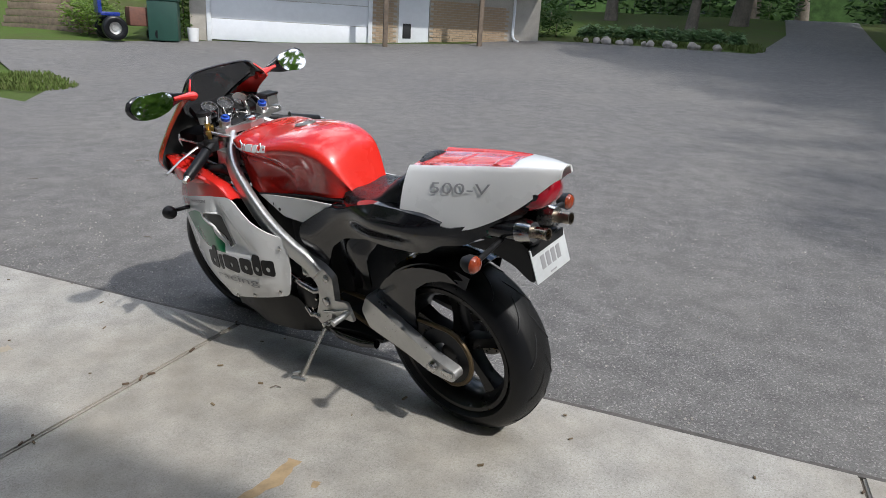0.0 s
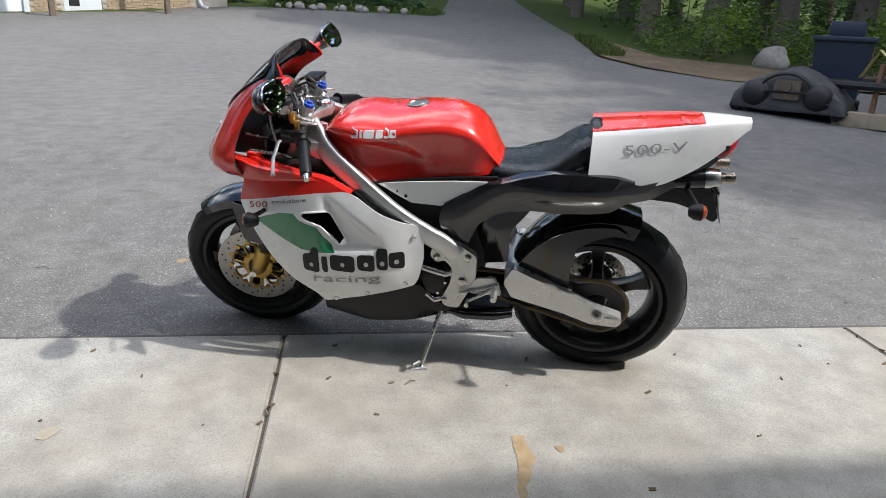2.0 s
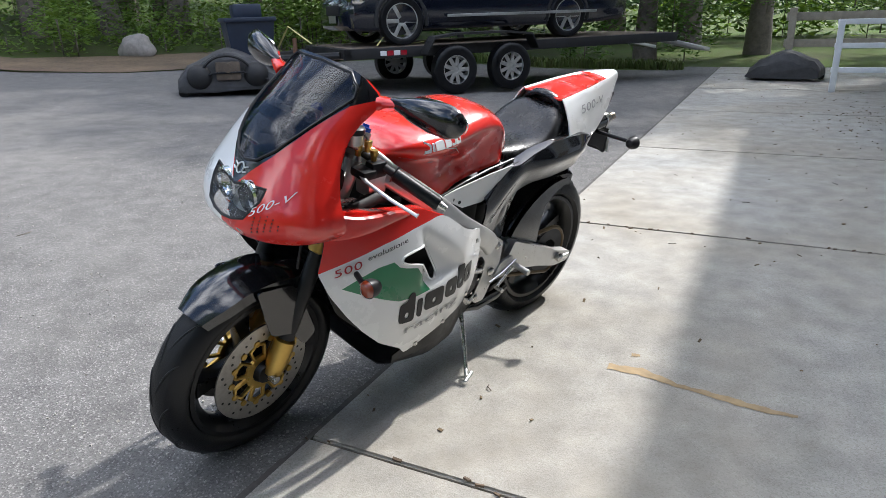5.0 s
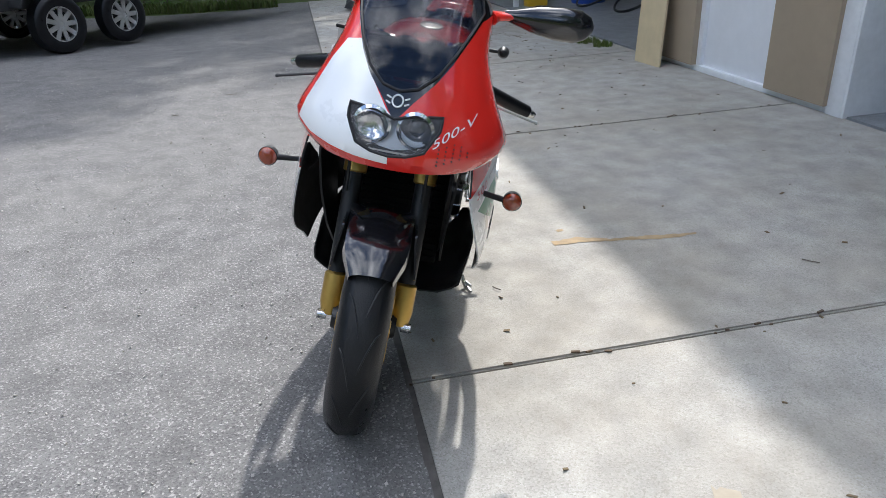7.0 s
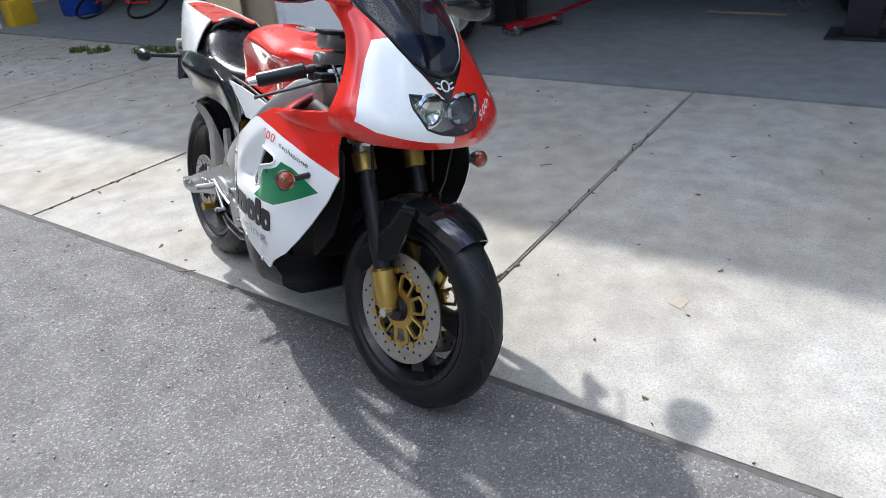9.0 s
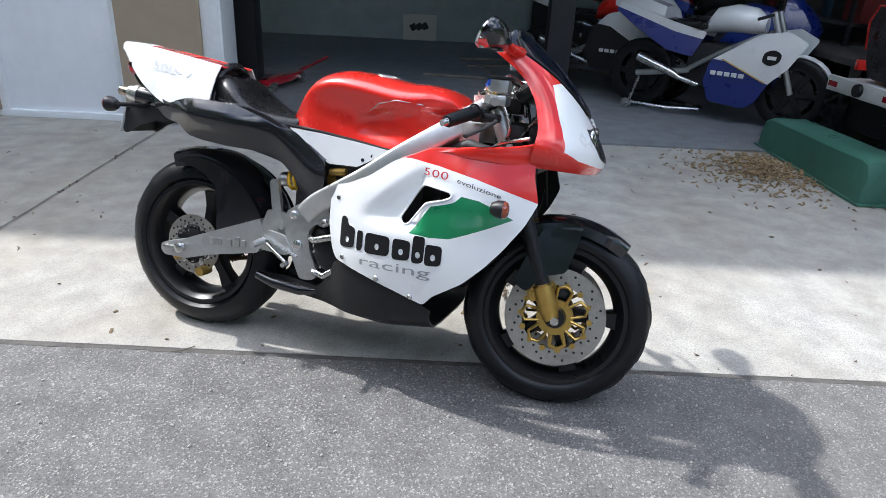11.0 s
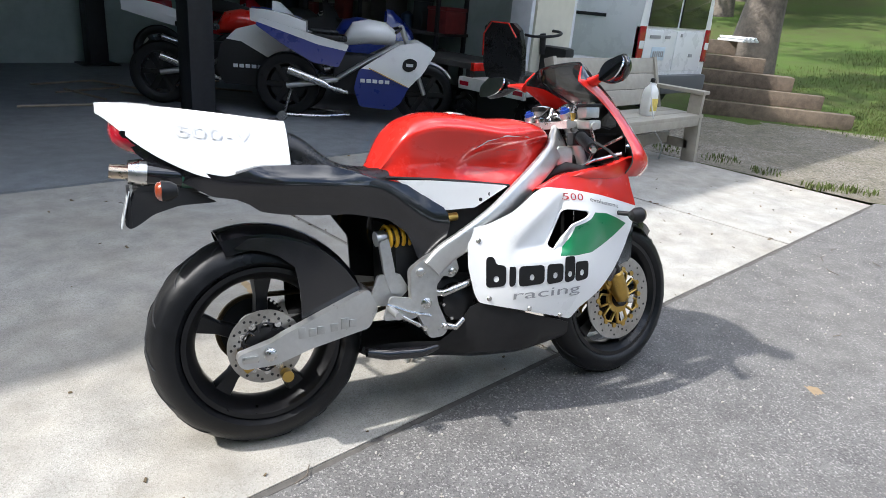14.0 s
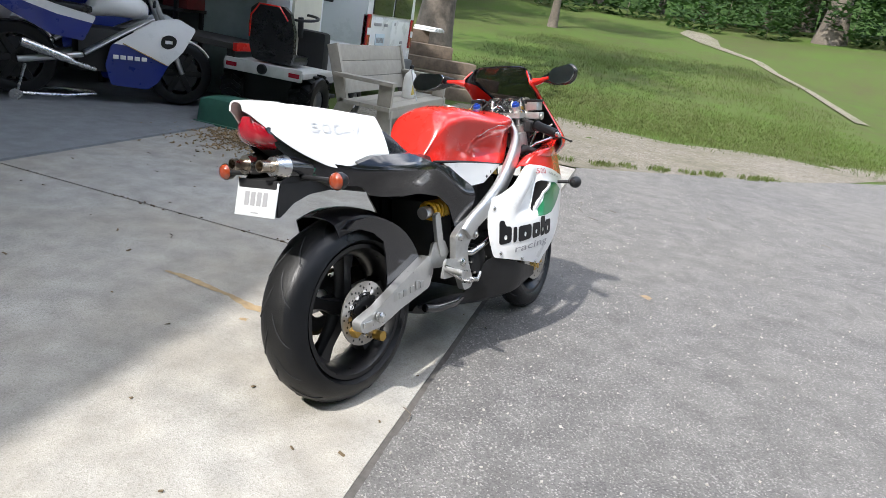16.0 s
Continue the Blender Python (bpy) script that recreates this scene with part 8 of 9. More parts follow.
for s in (1, -1):
    bm = sheet(rounded([(-0.3, 0.86), (-0.05, 0.70), (0.25, 0.55), (0.50, 0.52), (0.6, 0.74), (0.3, 0.80), (-0.25, 0.93)], 0.02), [([(-0.3, 0.4), (0.7, 0.4), (0.7, 0.66), (0.3, 0.72), (-0.3, 0.89)], 1)], (), 0.06, lambda x, z: (x, s * (0.13 + 0.06 * max(0, x)), z), 0.006, core=(0.2, 0, 0.75))
    part("side_panel", bm, ["white", "race_blue"], race)
bm = bmesh.new()
for s in (1, -1):
    add_tube(bm, [(0.05, s * 0.19, 0.30), (-0.02, s * 0.19, 0.05)], 0.014, 8)
    add_tube(bm, [(-0.02, s * 0.19, 0.05), (0.35, s * 0.17, 0.05), (0.62, s * 0.05, 0.06)], 0.014, 8)
    add_lathe(bm, [(0.0, s * 0.20), (0.05, s * 0.20), (0.05, s * 0.24), (0.0, s * 0.24)], 16, "y", (-0.03, 0, 0.04))
st = part("paddock_stand", bm, "steel", None)
st.matrix_world = Matrix.Translation((-1.60, -4.72, 0.015)) @ pose(0, 0, 0, 0, 0, 143)
tagged(st, "bare steel paddock stand under the race motorcycle", "paddock stand")
# the matt black lower fairing paints in the shade of the bay
parked_bike("red and white sports motorcycle in the dark bay", (-0.75, -5.75, 0.012), 148, -6, "white", "matt_black", "leather", True, tank="red", low=((0.3, 0.1), (1.5, 0.1), (1.5, 0.36), (1.1, 0.50), (0.8, 0.66), (0.3, 0.72)))
parked_bike("blue enduro motorcycle behind the race motorcycle", (-2.0, -5.45, 0.012), 146, -6, "race_blue", "race_blue", "leather")
parked_bike("dark red motorcycle against the back wall", (-1.5, -7.7, 0.012), 165, -8, "lamp_red", "matt_black", "leather")
parked_bike("black motorcycle deep in the garage", (-2.2, -7.0, 0.012), 155, -8, "matt_black", "matt_black", "leather")
# loose things on the garage floor
pic = thing("picture_board", "pale board with a dark printed shape, leaning on the wall", "board", Matrix.Translation((0.78, -8.88, 0.012)) @ pose(0, 0, 0, 6))
bm = bmesh.new()
add_box(bm, (-0.26, -0.012, 0), (0.26, 0.012, 0.38), 0.004)
part("panel", bm, material("cream card", (0.62, 0.6, 0.5), 0.7, vary=0.05, scale=10), pic)
bm = bmesh.new()
for k in range(3):
    m = Matrix.Translation((0.10 - 0.09 * k, 0.014, 0.19 + 0.01 * k)) @ Matrix.Rotation(0.5, 4, 'Y')
    add_box(bm, (-0.045, -0.001, -0.05), (0.045, 0.001, 0.05), 0.0, m)
part("printed_shape", bm, "decal_black", pic)
for k, (x, y, z) in enumerate(((2.44, -4.05, 0.3), (2.68, -4.08, 0.3), (3.3, -4.9, 0.28))):
    t = thing("spare_tyre", "loose black tyre standing in the dark bay", "tyre", Matrix.Translation((x, y, 0.012)) @ pose(0, 0, 0, 0, 0, 80 + 15 * k), "spare tyres")
    wheel_simple(t, (0, 0, 0.3), 0.3, 0.17, 0.2)
jack = thing("floor_jack", "long red trolley jack on the garage floor", "jack", Matrix.Translation((1.84, -5.05, 0.012)) @ pose(0, 0, 0, 0, 0, -106))
bm = bmesh.new()
add_box(bm, (-0.7, -0.06, 0.05), (0.0, 0.06, 0.12), 0.02)
part("jack_body", bm, "lamp_red", jack)
bm = bmesh.new()
add_tube(bm, [(-0.05, 0, 0.10), (0.65, 0, 0.16)], 0.018, 8)
part("jack_handle", bm, "lamp_red", jack)
for k in (-0.65, -0.08):
    bm = bmesh.new()
    add_lathe(bm, [(0.0, -0.09), (0.05, -0.09), (0.05, 0.09), (0.0, 0.09)], 16, "y", (k, 0, 0.05))
    part("jack_roller", bm, "steel", jack)
shelf = thing("workbench", "dark cluttered workbench along the partition", "workbench", Matrix.Translation((4.05, -5.6, 0.012)))
for z in (0.3, 0.9, 1.5):
    bm = bmesh.new()
    add_box(bm, (-0.33, -1.9, z), (0.33, 1.9, z + 0.05), 0.006)
    part("shelf_board", bm, "timber", shelf)
for x in (-0.3, 0.3):
    for y in (-1.85, 1.85):
        bm = bmesh.new()
        add_box(bm, (x - 0.03, y - 0.03, 0), (x + 0.03, y + 0.03, 1.9), 0.004)
        part("shelf_post", bm, "timber", shelf)
rack = thing("storage_rack", "dark steel rack crowded with tools along the side wall", "rack", Matrix.Translation((-3.55, -6.6, 0.012)))
for z in (0.25, 0.85, 1.45, 2.05):
    bm = bmesh.new()
    add_box(bm, (-0.24, -2.2, z), (0.24, 2.2, z + 0.035), 0.004)
    part("shelf_board", bm, "dark", rack)
for x in (-0.22, 0.22):
    for y in (-2.15, -0.7, 0.7, 2.15):
        bm = bmesh.new()
        add_box(bm, (x - 0.02, y - 0.02, 0), (x + 0.02, y + 0.02, 2.4), 0.003)
        part("shelf_post", bm, "matt_black", rack)
rng = random.Random(8)
SHADES = [material("rack item %d" % k, c, 0.55, vary=0.4, scale=14) for k, c in enumerate(((0.025, 0.025, 0.03), (0.05, 0.045, 0.04), (0.16, 0.02, 0.02), (0.02, 0.05, 0.09), (0.11, 0.10, 0.085), (0.03, 0.035, 0.035)))]
for z in (0.285, 0.885, 1.485, 2.085):
    y = -2.05
    while y < 2.0:
        w, h = rng.uniform(0.07, 0.19), rng.uniform(0.12, 0.46)
        bm = bmesh.new()
        if rng.random() < 0.35:
            add_lathe(bm, [(0.0, 0.0), (w * 0.9, 0.0), (w * 0.9, h * 0.8), (w * 0.5, h * 0.92), (w * 0.3, h), (0.0, h)], 14, "z", (0, 0, 0))
            what = ("can", "dusty can on the dark rack", "can")
        else:
            add_box(bm, (-w, -w, 0), (w, w, h * 0.86), 0.012)
            add_box(bm, (-w * 1.04, -w * 1.04, h * 0.86), (w * 1.04, w * 1.04, h), 0.01)
            what = ("storage_box", "dusty lidded box on the dark rack", "box")
        ob = part(what[0], bm, SHADES[rng.randrange(6)], None)
        ob.matrix_world = Matrix.Translation((-3.5, y + w - 6.6, 0.012 + z)) @ pose(0, 0, 0, 0, 0, rng.uniform(-8, 8))
        tagged(ob, what[1], what[2], "things on the rack")
        y += 2 * w + rng.uniform(0.04, 0.22)
rng = random.Random(3)
for k in range(16):
    c = [(0.3, 0.04, 0.03), (0.06, 0.06, 0.07), (0.08, 0.2, 0.1), (0.35, 0.33, 0.3), (0.05, 0.1, 0.3)][k % 5]
    bm = bmesh.new()
    w, h = rng.uniform(0.06, 0.16), rng.uniform(0.1, 0.3)
    add_box(bm, (-w, -w, 0), (w, w, h), 0.015)
    ob = part("storage_box", bm, material("storage box %d" % k, c, 0.6, vary=0.3, scale=12), None)
    ob.matrix_world = Matrix.Translation((4.0 + rng.uniform(-0.12, 0.12), -7.3 + 0.21 * k, (0.362, 0.962, 1.562)[k % 3])) @ pose(0, 0, 0, 0, 0, rng.uniform(-20, 20))
    tagged(ob, "small dusty storage box on the workbench", "box", "storage boxes")
for k in range(8):
    bm = bmesh.new()
    add_tube(bm, [(0, 0, 0.012), (rng.uniform(0.5, 1.1), rng.uniform(-0.3, 0.3), 0.012)], 0.012, 6)
    ob = part("metal_bar", bm, material("rusty bar %d" % k, (0.3, 0.24, 0.17), 0.6, vary=0.4, scale=30), None)
    ob.matrix_world = Matrix.Translation((-1.5 + rng.uniform(0, 1.6), -6.6 + rng.uniform(-0.7, 0.9), 0.012)) @ pose(0, 0, 0, 0, 0, rng.uniform(0, 180))
    tagged(ob, "thin rusty metal bar lying on the floor", "metal bar", "metal bars")
red_table = thing("lift_table", "low bench with a red edge inside the bay", "workbench", Matrix.Translation((-3.25, -4.2, 0.012)))
bm = bmesh.new()
add_box(bm, (-0.4, -0.9, 0.62), (0.35, 0.75, 0.68), 0.01)
part("table_top", bm, "dark", red_table)
bm = bmesh.new()
add_box(bm, (-0.4, 0.75, 0.61), (0.35, 0.80, 0.69), 0.006)
part("table_edge", bm, "red", red_table)
for x, y in ((-0.35, -0.85), (0.3, -0.85), (-0.35, 0.7), (0.3, 0.7)):
    bm = bmesh.new()
    add_box(bm, (x - 0.03, y - 0.03, 0), (x + 0.03, y + 0.03, 0.62), 0.004)
    part("table_leg", bm, "dark", red_table)

# white delivery van beside the garage; own x along its rear, y ahead
van = thing("van", "white delivery van parked with its rear to the gravel", "van", Matrix.Translation((-5.42, -3.16, 0.0)) @ pose(0, 0, 0, 0, 0, 180))
VW = material("white van paint", (0.78, 0.79, 0.8), 0.3, coat=0.8, vary=0.04, scale=3)
bm = bmesh.new()
add_loft(bm, [[(x, y, z) for x, z in ((0.06, 0.42), (0.0, 0.6), (0.0, 1.2), (0.05 + i, 1.75), (0.14 + i, 2.0), (0.9, 2.06), (1.66 - i, 2.0), (1.75 - i, 1.75), (1.8, 1.2), (1.8, 0.6), (1.74, 0.42))] for y, i in ((0.0, 0.03), (0.05, 0.0), (3.2, 0.0), (3.25, 0.0))])
part("van_body", bm, VW, van)
bm = bmesh.new()
add_loft(bm, [[(x, y, z) for x, z in ((0.08, 0.42), (0.02, 0.6), (0.02, a), (0.9, b), (1.78, a), (1.78, 0.6), (1.72, 0.42))] for y, a, b in ((3.25, 1.2, 1.9), (3.9, 1.15, 1.25), (4.5, 0.95, 1.0), (4.6, 0.7, 0.75))])
part("van_nose", bm, VW, van)
for x0, x1 in ((0.17, 0.87), (0.93, 1.63)):
    bm = bmesh.new()
    add_box(bm, (x0, -0.018, 1.16), (x1, 0.02, 1.78), 0.015)
    part("rear_window", bm, "window", van)
    bm = bmesh.new()
    add_box(bm, (x0 - 0.02, -0.008, 0.62), (x1 + 0.02, 0.02, 1.12), 0.012)
    part("rear_door", bm, VW, van)
for x in (0.0, 1.67):
    bm = bmesh.new()
    add_box(bm, (x, -0.02, 0.74), (x + 0.13, 0.06, 1.16), 0.015)
    l = part("tail_lamp", bm, "lamp_red", van)
    bm = bmesh.new()
    add_box(bm, (x + 0.015, -0.024, 0.90), (x + 0.115, -0.01, 0.99), 0.004)
    part("reverse_lens", bm, "label_white", l)
bm = bmesh.new()
add_box(bm, (0.02, -0.09, 0.34), (1.78, 0.1, 0.58), 0.04)
part("rear_bumper", bm, material("grey bumper plastic", (0.1, 0.105, 0.11), 0.6, vary=0.2, scale=20), van)
bm = bmesh.new()
add_box(bm, (0.34, -0.016, 0.76), (0.66, -0.006, 0.92), 0.003)
pl = part("number_plate", bm, material("pale blue plate", (0.55, 0.65, 0.72), 0.5, vary=0.1, scale=20), van)
bm = bmesh.new()
for k in range(6):
    add_box(bm, (0.37 + 0.045 * k, -0.0185, 0.80), (0.4 + 0.045 * k, -0.0155, 0.87))
part("plate_bar", bm, "decal_grey", pl)
for x, z, w in ((0.25, 1.02, 0.25), (0.62, 1.02, 0.12), (1.0, 1.05, 0.05), (1.3, 0.8, 0.1)):
    bm = bmesh.new()
    add_box(bm, (x, -0.014, z), (x + w, -0.004, z + 0.04), 0.002)
    part("badge", bm, "decal_grey", van)
bm = bmesh.new()
add_box(bm, (-0.012, 0.5, 1.22), (0.012, 2.9, 1.26), 0.003)
part("side_rail", bm, "matt_black", van)
for y in (0.75, 3.5):
    for x in (0.12, 1.68):
        wheel_simple(van, (x, y, 0.32), 0.32, 0.2, 0.2, yaw=90)

# stepped timber wall at the foot of the bank
for k in range(5):
    a, b = Vector((-7.55, -3.35, 0)), Vector((-8.75, -1.55, 0))
    n = Vector((-0.83, -0.55, 0))
    p, q = a + n * 0.16 * k, a.lerp(b, 1.0 - 0.19 * k) + n * 0.16 * k
    bm = bmesh.new()
    board(bm, (p.x, p.y, 0.10 + 0.205 * k), (q.x, q.y, 0.10 + 0.205 * k), 0.2, 0.2, Z, 0.012)
    for v in bm.verts:
        v.co += 0.012 * noise.noise_vector(v.co * 3)
    tagged(part("timber", bm, "timber", None), "weathered landscaping timber in a stepped wall", "timber", "stepped timbers")
bm = bmesh.new()
for k in range(10):
    add_box(bm, (-0.3 + 0.05 * k, -0.2, 0.02 * (k % 3)), (-0.2 + 0.05 * k, 0.2, 0.03 + 0.02 * (k % 3)), 0.01)
ob = part("white_sheet", bm, "label_white", None)
ob.matrix_world = Matrix.Translation((-8.45, -3.3, 1.02))
tagged(ob, "crumpled white sheet lying on the timbers", "sheet")

# plywood leaning on the wall, rail, can and barrel past the door
ply = part("plywood_board", bmesh.new(), "ply", None)
bm = bmesh.new()
add_box(bm, (0, 0, 0), (0.42, 0.018, 1.9), 0.003)
me = bpy.data.meshes.new("plywood_board")
bm.to_mesh(me)
bm.free()
me.materials.append(MAT["ply"])
ply.data = me
ply.matrix_world = Matrix.Translation((3.98, -2.92, 0.0)) @ pose(0, 0, 0, 5.5, 4, 4)
tagged(ply, "raw plywood board leaning against the wall", "board")
rail = thing("white_rail", "white painted metal barrier at the slab's end", "barrier", Matrix.Translation((9.55, -1.8, 0.0)))
for y in (0.0, -1.5):
    bm = bmesh.new()
    add_box(bm, (-0.04, y - 0.04, 0), (0.04, y + 0.04, 0.95), 0.008)
    part("post", bm, "trim", rail)
for z in (0.30, 0.62, 0.93):
    bm = bmesh.new()
    add_box(bm, (-0.03, -1.6, z - 0.035), (0.03, 0.05, z + 0.035), 0.008)
    part("rail_bar", bm, "trim", rail)
can = thing("fuel_can", "yellow plastic fuel can with a purple cap", "fuel can", Matrix.Translation((9.5, -3.62, 0.0)))
bm = bmesh.new()
add_box(bm, (-0.14, -0.17, 0), (0.14, 0.17, 0.36), 0.04)
part("can_body", bm, material("yellow plastic", (0.6, 0.38, 0.02), 0.5, vary=0.15, scale=9), can)
bm = bmesh.new()
add_tube(bm, [(-0.05, 0, 0.35), (-0.05, 0.02, 0.48)], [0.03, 0.022], 12)
part("can_cap", bm, material("purple plastic", (0.1, 0.03, 0.2), 0.5), can)
barrel = thing("barrel", "blue plastic barrel inside the second bay", "barrel", Matrix.Translation((9.4, -4.5, 0.012)))
bm = bmesh.new()
add_lathe(bm, [(0.0, 0), (0.27, 0), (0.29, 0.05), (0.28, 0.28), (0.295, 0.3), (0.28, 0.33), (0.28, 0.58), (0.295, 0.6), (0.28, 0.63), (0.29, 0.88), (0.25, 0.92), (0.0, 0.92)], 32, "z")
part("barrel_body", bm, material("blue plastic", (0.01, 0.05, 0.3), 0.45, vary=0.2, scale=9), barrel)
cyc = thing("bicycle", "old bicycle lying in the second bay", "bicycle", Matrix.Translation((7.6, -4.2, 0.05)) @ pose(0, 0, 0, 60, 0, 10))
for x in (0, 1.0):
    bm = bmesh.new()
    add_tube(bm, [(x + 0.31 * math.cos(a), 0, 0.31 + 0.31 * math.sin(a)) for a in np.linspace(0, 6.283, 33)[:-1]], 0.018, 6, closed=True)
    part("bicycle_tyre", bm, "rubber", cyc)
bm = bmesh.new()
add_tube(bm, [(0, 0, 0.31), (0.4, 0, 0.3), (0.28, 0, 0.75), (0.85, 0, 0.72), (0.4, 0, 0.3)], 0.016, 8)
add_tube(bm, [(1.0, 0, 0.31), (0.85, 0, 0.85)], 0.014, 8)
part("bicycle_frame", bm, "red", cyc)
fence = thing("wooden_fence", "low weathered rail fence beyond the slab", "fence", Matrix.Translation((12.6, -1.2, 0.0)))
for y in (0.0, -1.9, -3.8):
    bm = bmesh.new()
    add_box(bm, (-0.06, y - 0.06, 0), (0.06, y + 0.06, 1.1), 0.01)
    part("fence_post", bm, material("pale fence wood", (0.36, 0.32, 0.25), 0.85, vary=0.3, scale=12), fence)
for z in (0.5, 0.95):
    bm = bmesh.new()
    add_box(bm, (-0.02, -3.9, z - 0.07), (0.03, 0.1, z + 0.07), 0.006)
    part("fence_rail", bm, material("pale rail wood", (0.36, 0.32, 0.25), 0.85, vary=0.3, scale=12), fence)


# ---- across the lot: mower decks, bin, trailer and car ----
def mower_deck(at, yaw, s, label):
    d = thing("mower_deck", label, "mower deck", Matrix.Translation(at) @ pose(0, 0, 0, 0, 0, yaw) @ Matrix.Scale(s, 4))
    bm = bmesh.new()
    prof = [(-0.66, 0.10), (-0.64, 0.26), (-0.52, 0.40), (-0.36, 0.46), (-0.2, 0.55), (0.0, 0.60), (0.16, 0.56), (0.34, 0.47), (0.5, 0.38), (0.66, 0.24), (0.72, 0.08)]
    rings = []
    for y, f in ((-0.36, 0.35), (-0.33, 0.72), (-0.27, 0.92), (-0.1, 1.0), (0.1, 1.0), (0.25, 0.92), (0.34, 0.6)):
        rings.append([(x, y + 0.05 * math.cos(x * 4), 0.06 + (z - 0.06) * f) for x, z in prof] + [(0.62, y, 0.06), (-0.6, y, 0.06)])
    add_loft(bm, rings)
    bmesh.ops.subdivide_edges(bm, edges=bm.edges[:], cuts=2, use_grid_fill=True)
    for v in bm.verts:
        v.co += 0.025 * noise.noise_vector(v.co * 5) + 0.012 * noise.noise_vector(v.co * 14)
    part("deck_shell", bm, material("dusty black deck paint", (0.05, 0.05, 0.053), 0.6, vary=0.6, scale=9, bump=0.4, bump_scale=30), d)
    for x in (-0.38, 0.36):
        bm = bmesh.new()
        add_lathe(bm, [(0.0, -0.46), (0.06, -0.455), (0.11, -0.43), (0.15, -0.39), (0.17, -0.32), (0.0, -0.32)], 20, "y", (x, 0, 0.25))
        part("pulley_cover", bm, "matt_black", d)
    bm = bmesh.new()
    add_tube(bm, [(0.34 * math.cos(a) - 0.02, -0.36, 0.22 + 0.30 * math.sin(a)) for a in np.linspace(0.15, math.pi - 0.15, 13)], 0.03, 8, 0.7)
    part("arch_lip", bm, "matt_black", d)
    bm = bmesh.new()
    add_tube(bm, [(-0.5, -0.40, 0.20), (-0.2, -0.41, 0.30), (0.2, -0.41, 0.30), (0.52, -0.40, 0.18)], 0.014, 6)
    part("drive_belt", bm, "rubber", d)
    bm = bmesh.new()
    add_box(bm, (-0.16, -0.40, 0.2), (0.16, -0.32, 0.44), 0.03)
    add_lathe(bm, [(0.0, -0.43), (0.06, -0.43), (0.06, -0.38), (0.0, -0.38)], 12, "y", (0, 0, 0.36))
    part("gearbox", bm, material("rusty gearbox", (0.13, 0.1, 0.075), 0.8, vary=0.5, scale=14), d)
    for x in (-0.6, 0.6):
        bm = bmesh.new()
        add_lathe(bm, [(0.0, -0.04), (0.07, -0.04), (0.07, 0.04), (0.0, 0.04)], 14, "y", (x, -0.3, 0.07))
        part("gauge_wheel", bm, "rubber", d)
    return d


mower_deck(on_land(5.78, 5.62), -48, 0.98, "dusty black mower deck lying on the lot")
mower_deck((11.15, -1.2, 0.0), 80, 0.8, "black mower deck at the slab's far end")
bm = bmesh.new()
add_box(bm, (-0.42, -0.09, 0), (0.42, 0.09, 0.17), 0.01)
ob = part("wood_block", bm, material("sawn beam end", (0.4, 0.33, 0.24), 0.85, vary=0.3, scale=9), None)
ob.matrix_world = Matrix.Translation(on_land(6.28, 4.78)) @ pose(0, 0, 0, 0, 0, -48)
tagged(ob, "sawn timber block under the trailer's jack", "wood block")
binn = thing("wheeled_bin", "dark blue wheeled rubbish bin with closed lid", "bin", Matrix.Translation(on_land(6.5, 5.85)) @ pose(0, 0, 0, 0, 0, -40))
BINM = material("dark blue bin plastic", (0.02, 0.03, 0.055), 0.5, vary=0.2, scale=9)
bm = bmesh.new()
add_loft(bm, [[(-w, -w, z), (w, -w, z), (w, w, z), (-w, w, z)] for z, w in ((0.03, 0.24), (0.9, 0.33))])
part("bin_body", bm, BINM, binn)
bm = bmesh.new()
add_box(bm, (-0.36, -0.37, 0.9), (0.36, 0.36, 0.96), 0.02)
add_box(bm, (-0.2, -0.2, 0.95), (0.2, 0.15, 1.14), 0.04)
part("bin_lid", bm, BINM, binn)
bm = bmesh.new()
add_tube(bm, [(-0.3, 0.3, 0.08), (0.3, 0.3, 0.08)], 0.08, 14)
part("bin_wheel", bm, "rubber", binn)

TZ = 0.14
TRAILER = Matrix.Translation((5.99, 4.31, TZ)) @ pose(0, 0, 0, 0, 0, -38)
trailer = thing("car_trailer", "black tandem-axle car trailer on the lot", "trailer", TRAILER)
bm = bmesh.new()
add_box(bm, (0.4, 0.0, 0.50), (6.2, 0.09, 0.64), 0.01)
add_box(bm, (0.4, 1.95, 0.50), (6.2, 2.04, 0.64), 0.01)
add_box(bm, (0.4, 0.0, 0.52), (0.5, 2.04, 0.64), 0.01)
part("trailer_frame", bm, "matt_black", trailer)
deck = part("trailer_deck", bmesh.new(), "timber", trailer)
bm = bmesh.new()
add_box(bm, (0.5, 0.09, 0.60), (6.1, 0.315, 0.645), 0.004)
plank = part("plank", bm, "timber", deck)
for k in range(1, 8):
    one = new("plank", plank.data)
    one.parent = deck
    one.matrix_basis = Matrix.Translation((0, 0.232 * k, 0))
bm = bmesh.new()
add_tube(bm, [(0.4, 0.2, 0.56), (-0.75, 1.0, 0.52)], 0.05, 8)
add_tube(bm, [(0.4, 1.85, 0.56), (-0.75, 1.0, 0.52)], 0.05, 8)
part("draw_bar", bm, "matt_black", trailer)
bm = bmesh.new()
add_tube(bm, [(-0.1, 0.62, 0.16), (-0.1, 0.62, 0.8)], 0.03, 10)
add_box(bm, (-0.2, 0.52, 0.17), (0.0, 0.72, 0.2), 0.01)
part("jack_leg", bm, material("rusty jack", (0.2, 0.1, 0.06), 0.7, vary=0.4, scale=20), trailer)
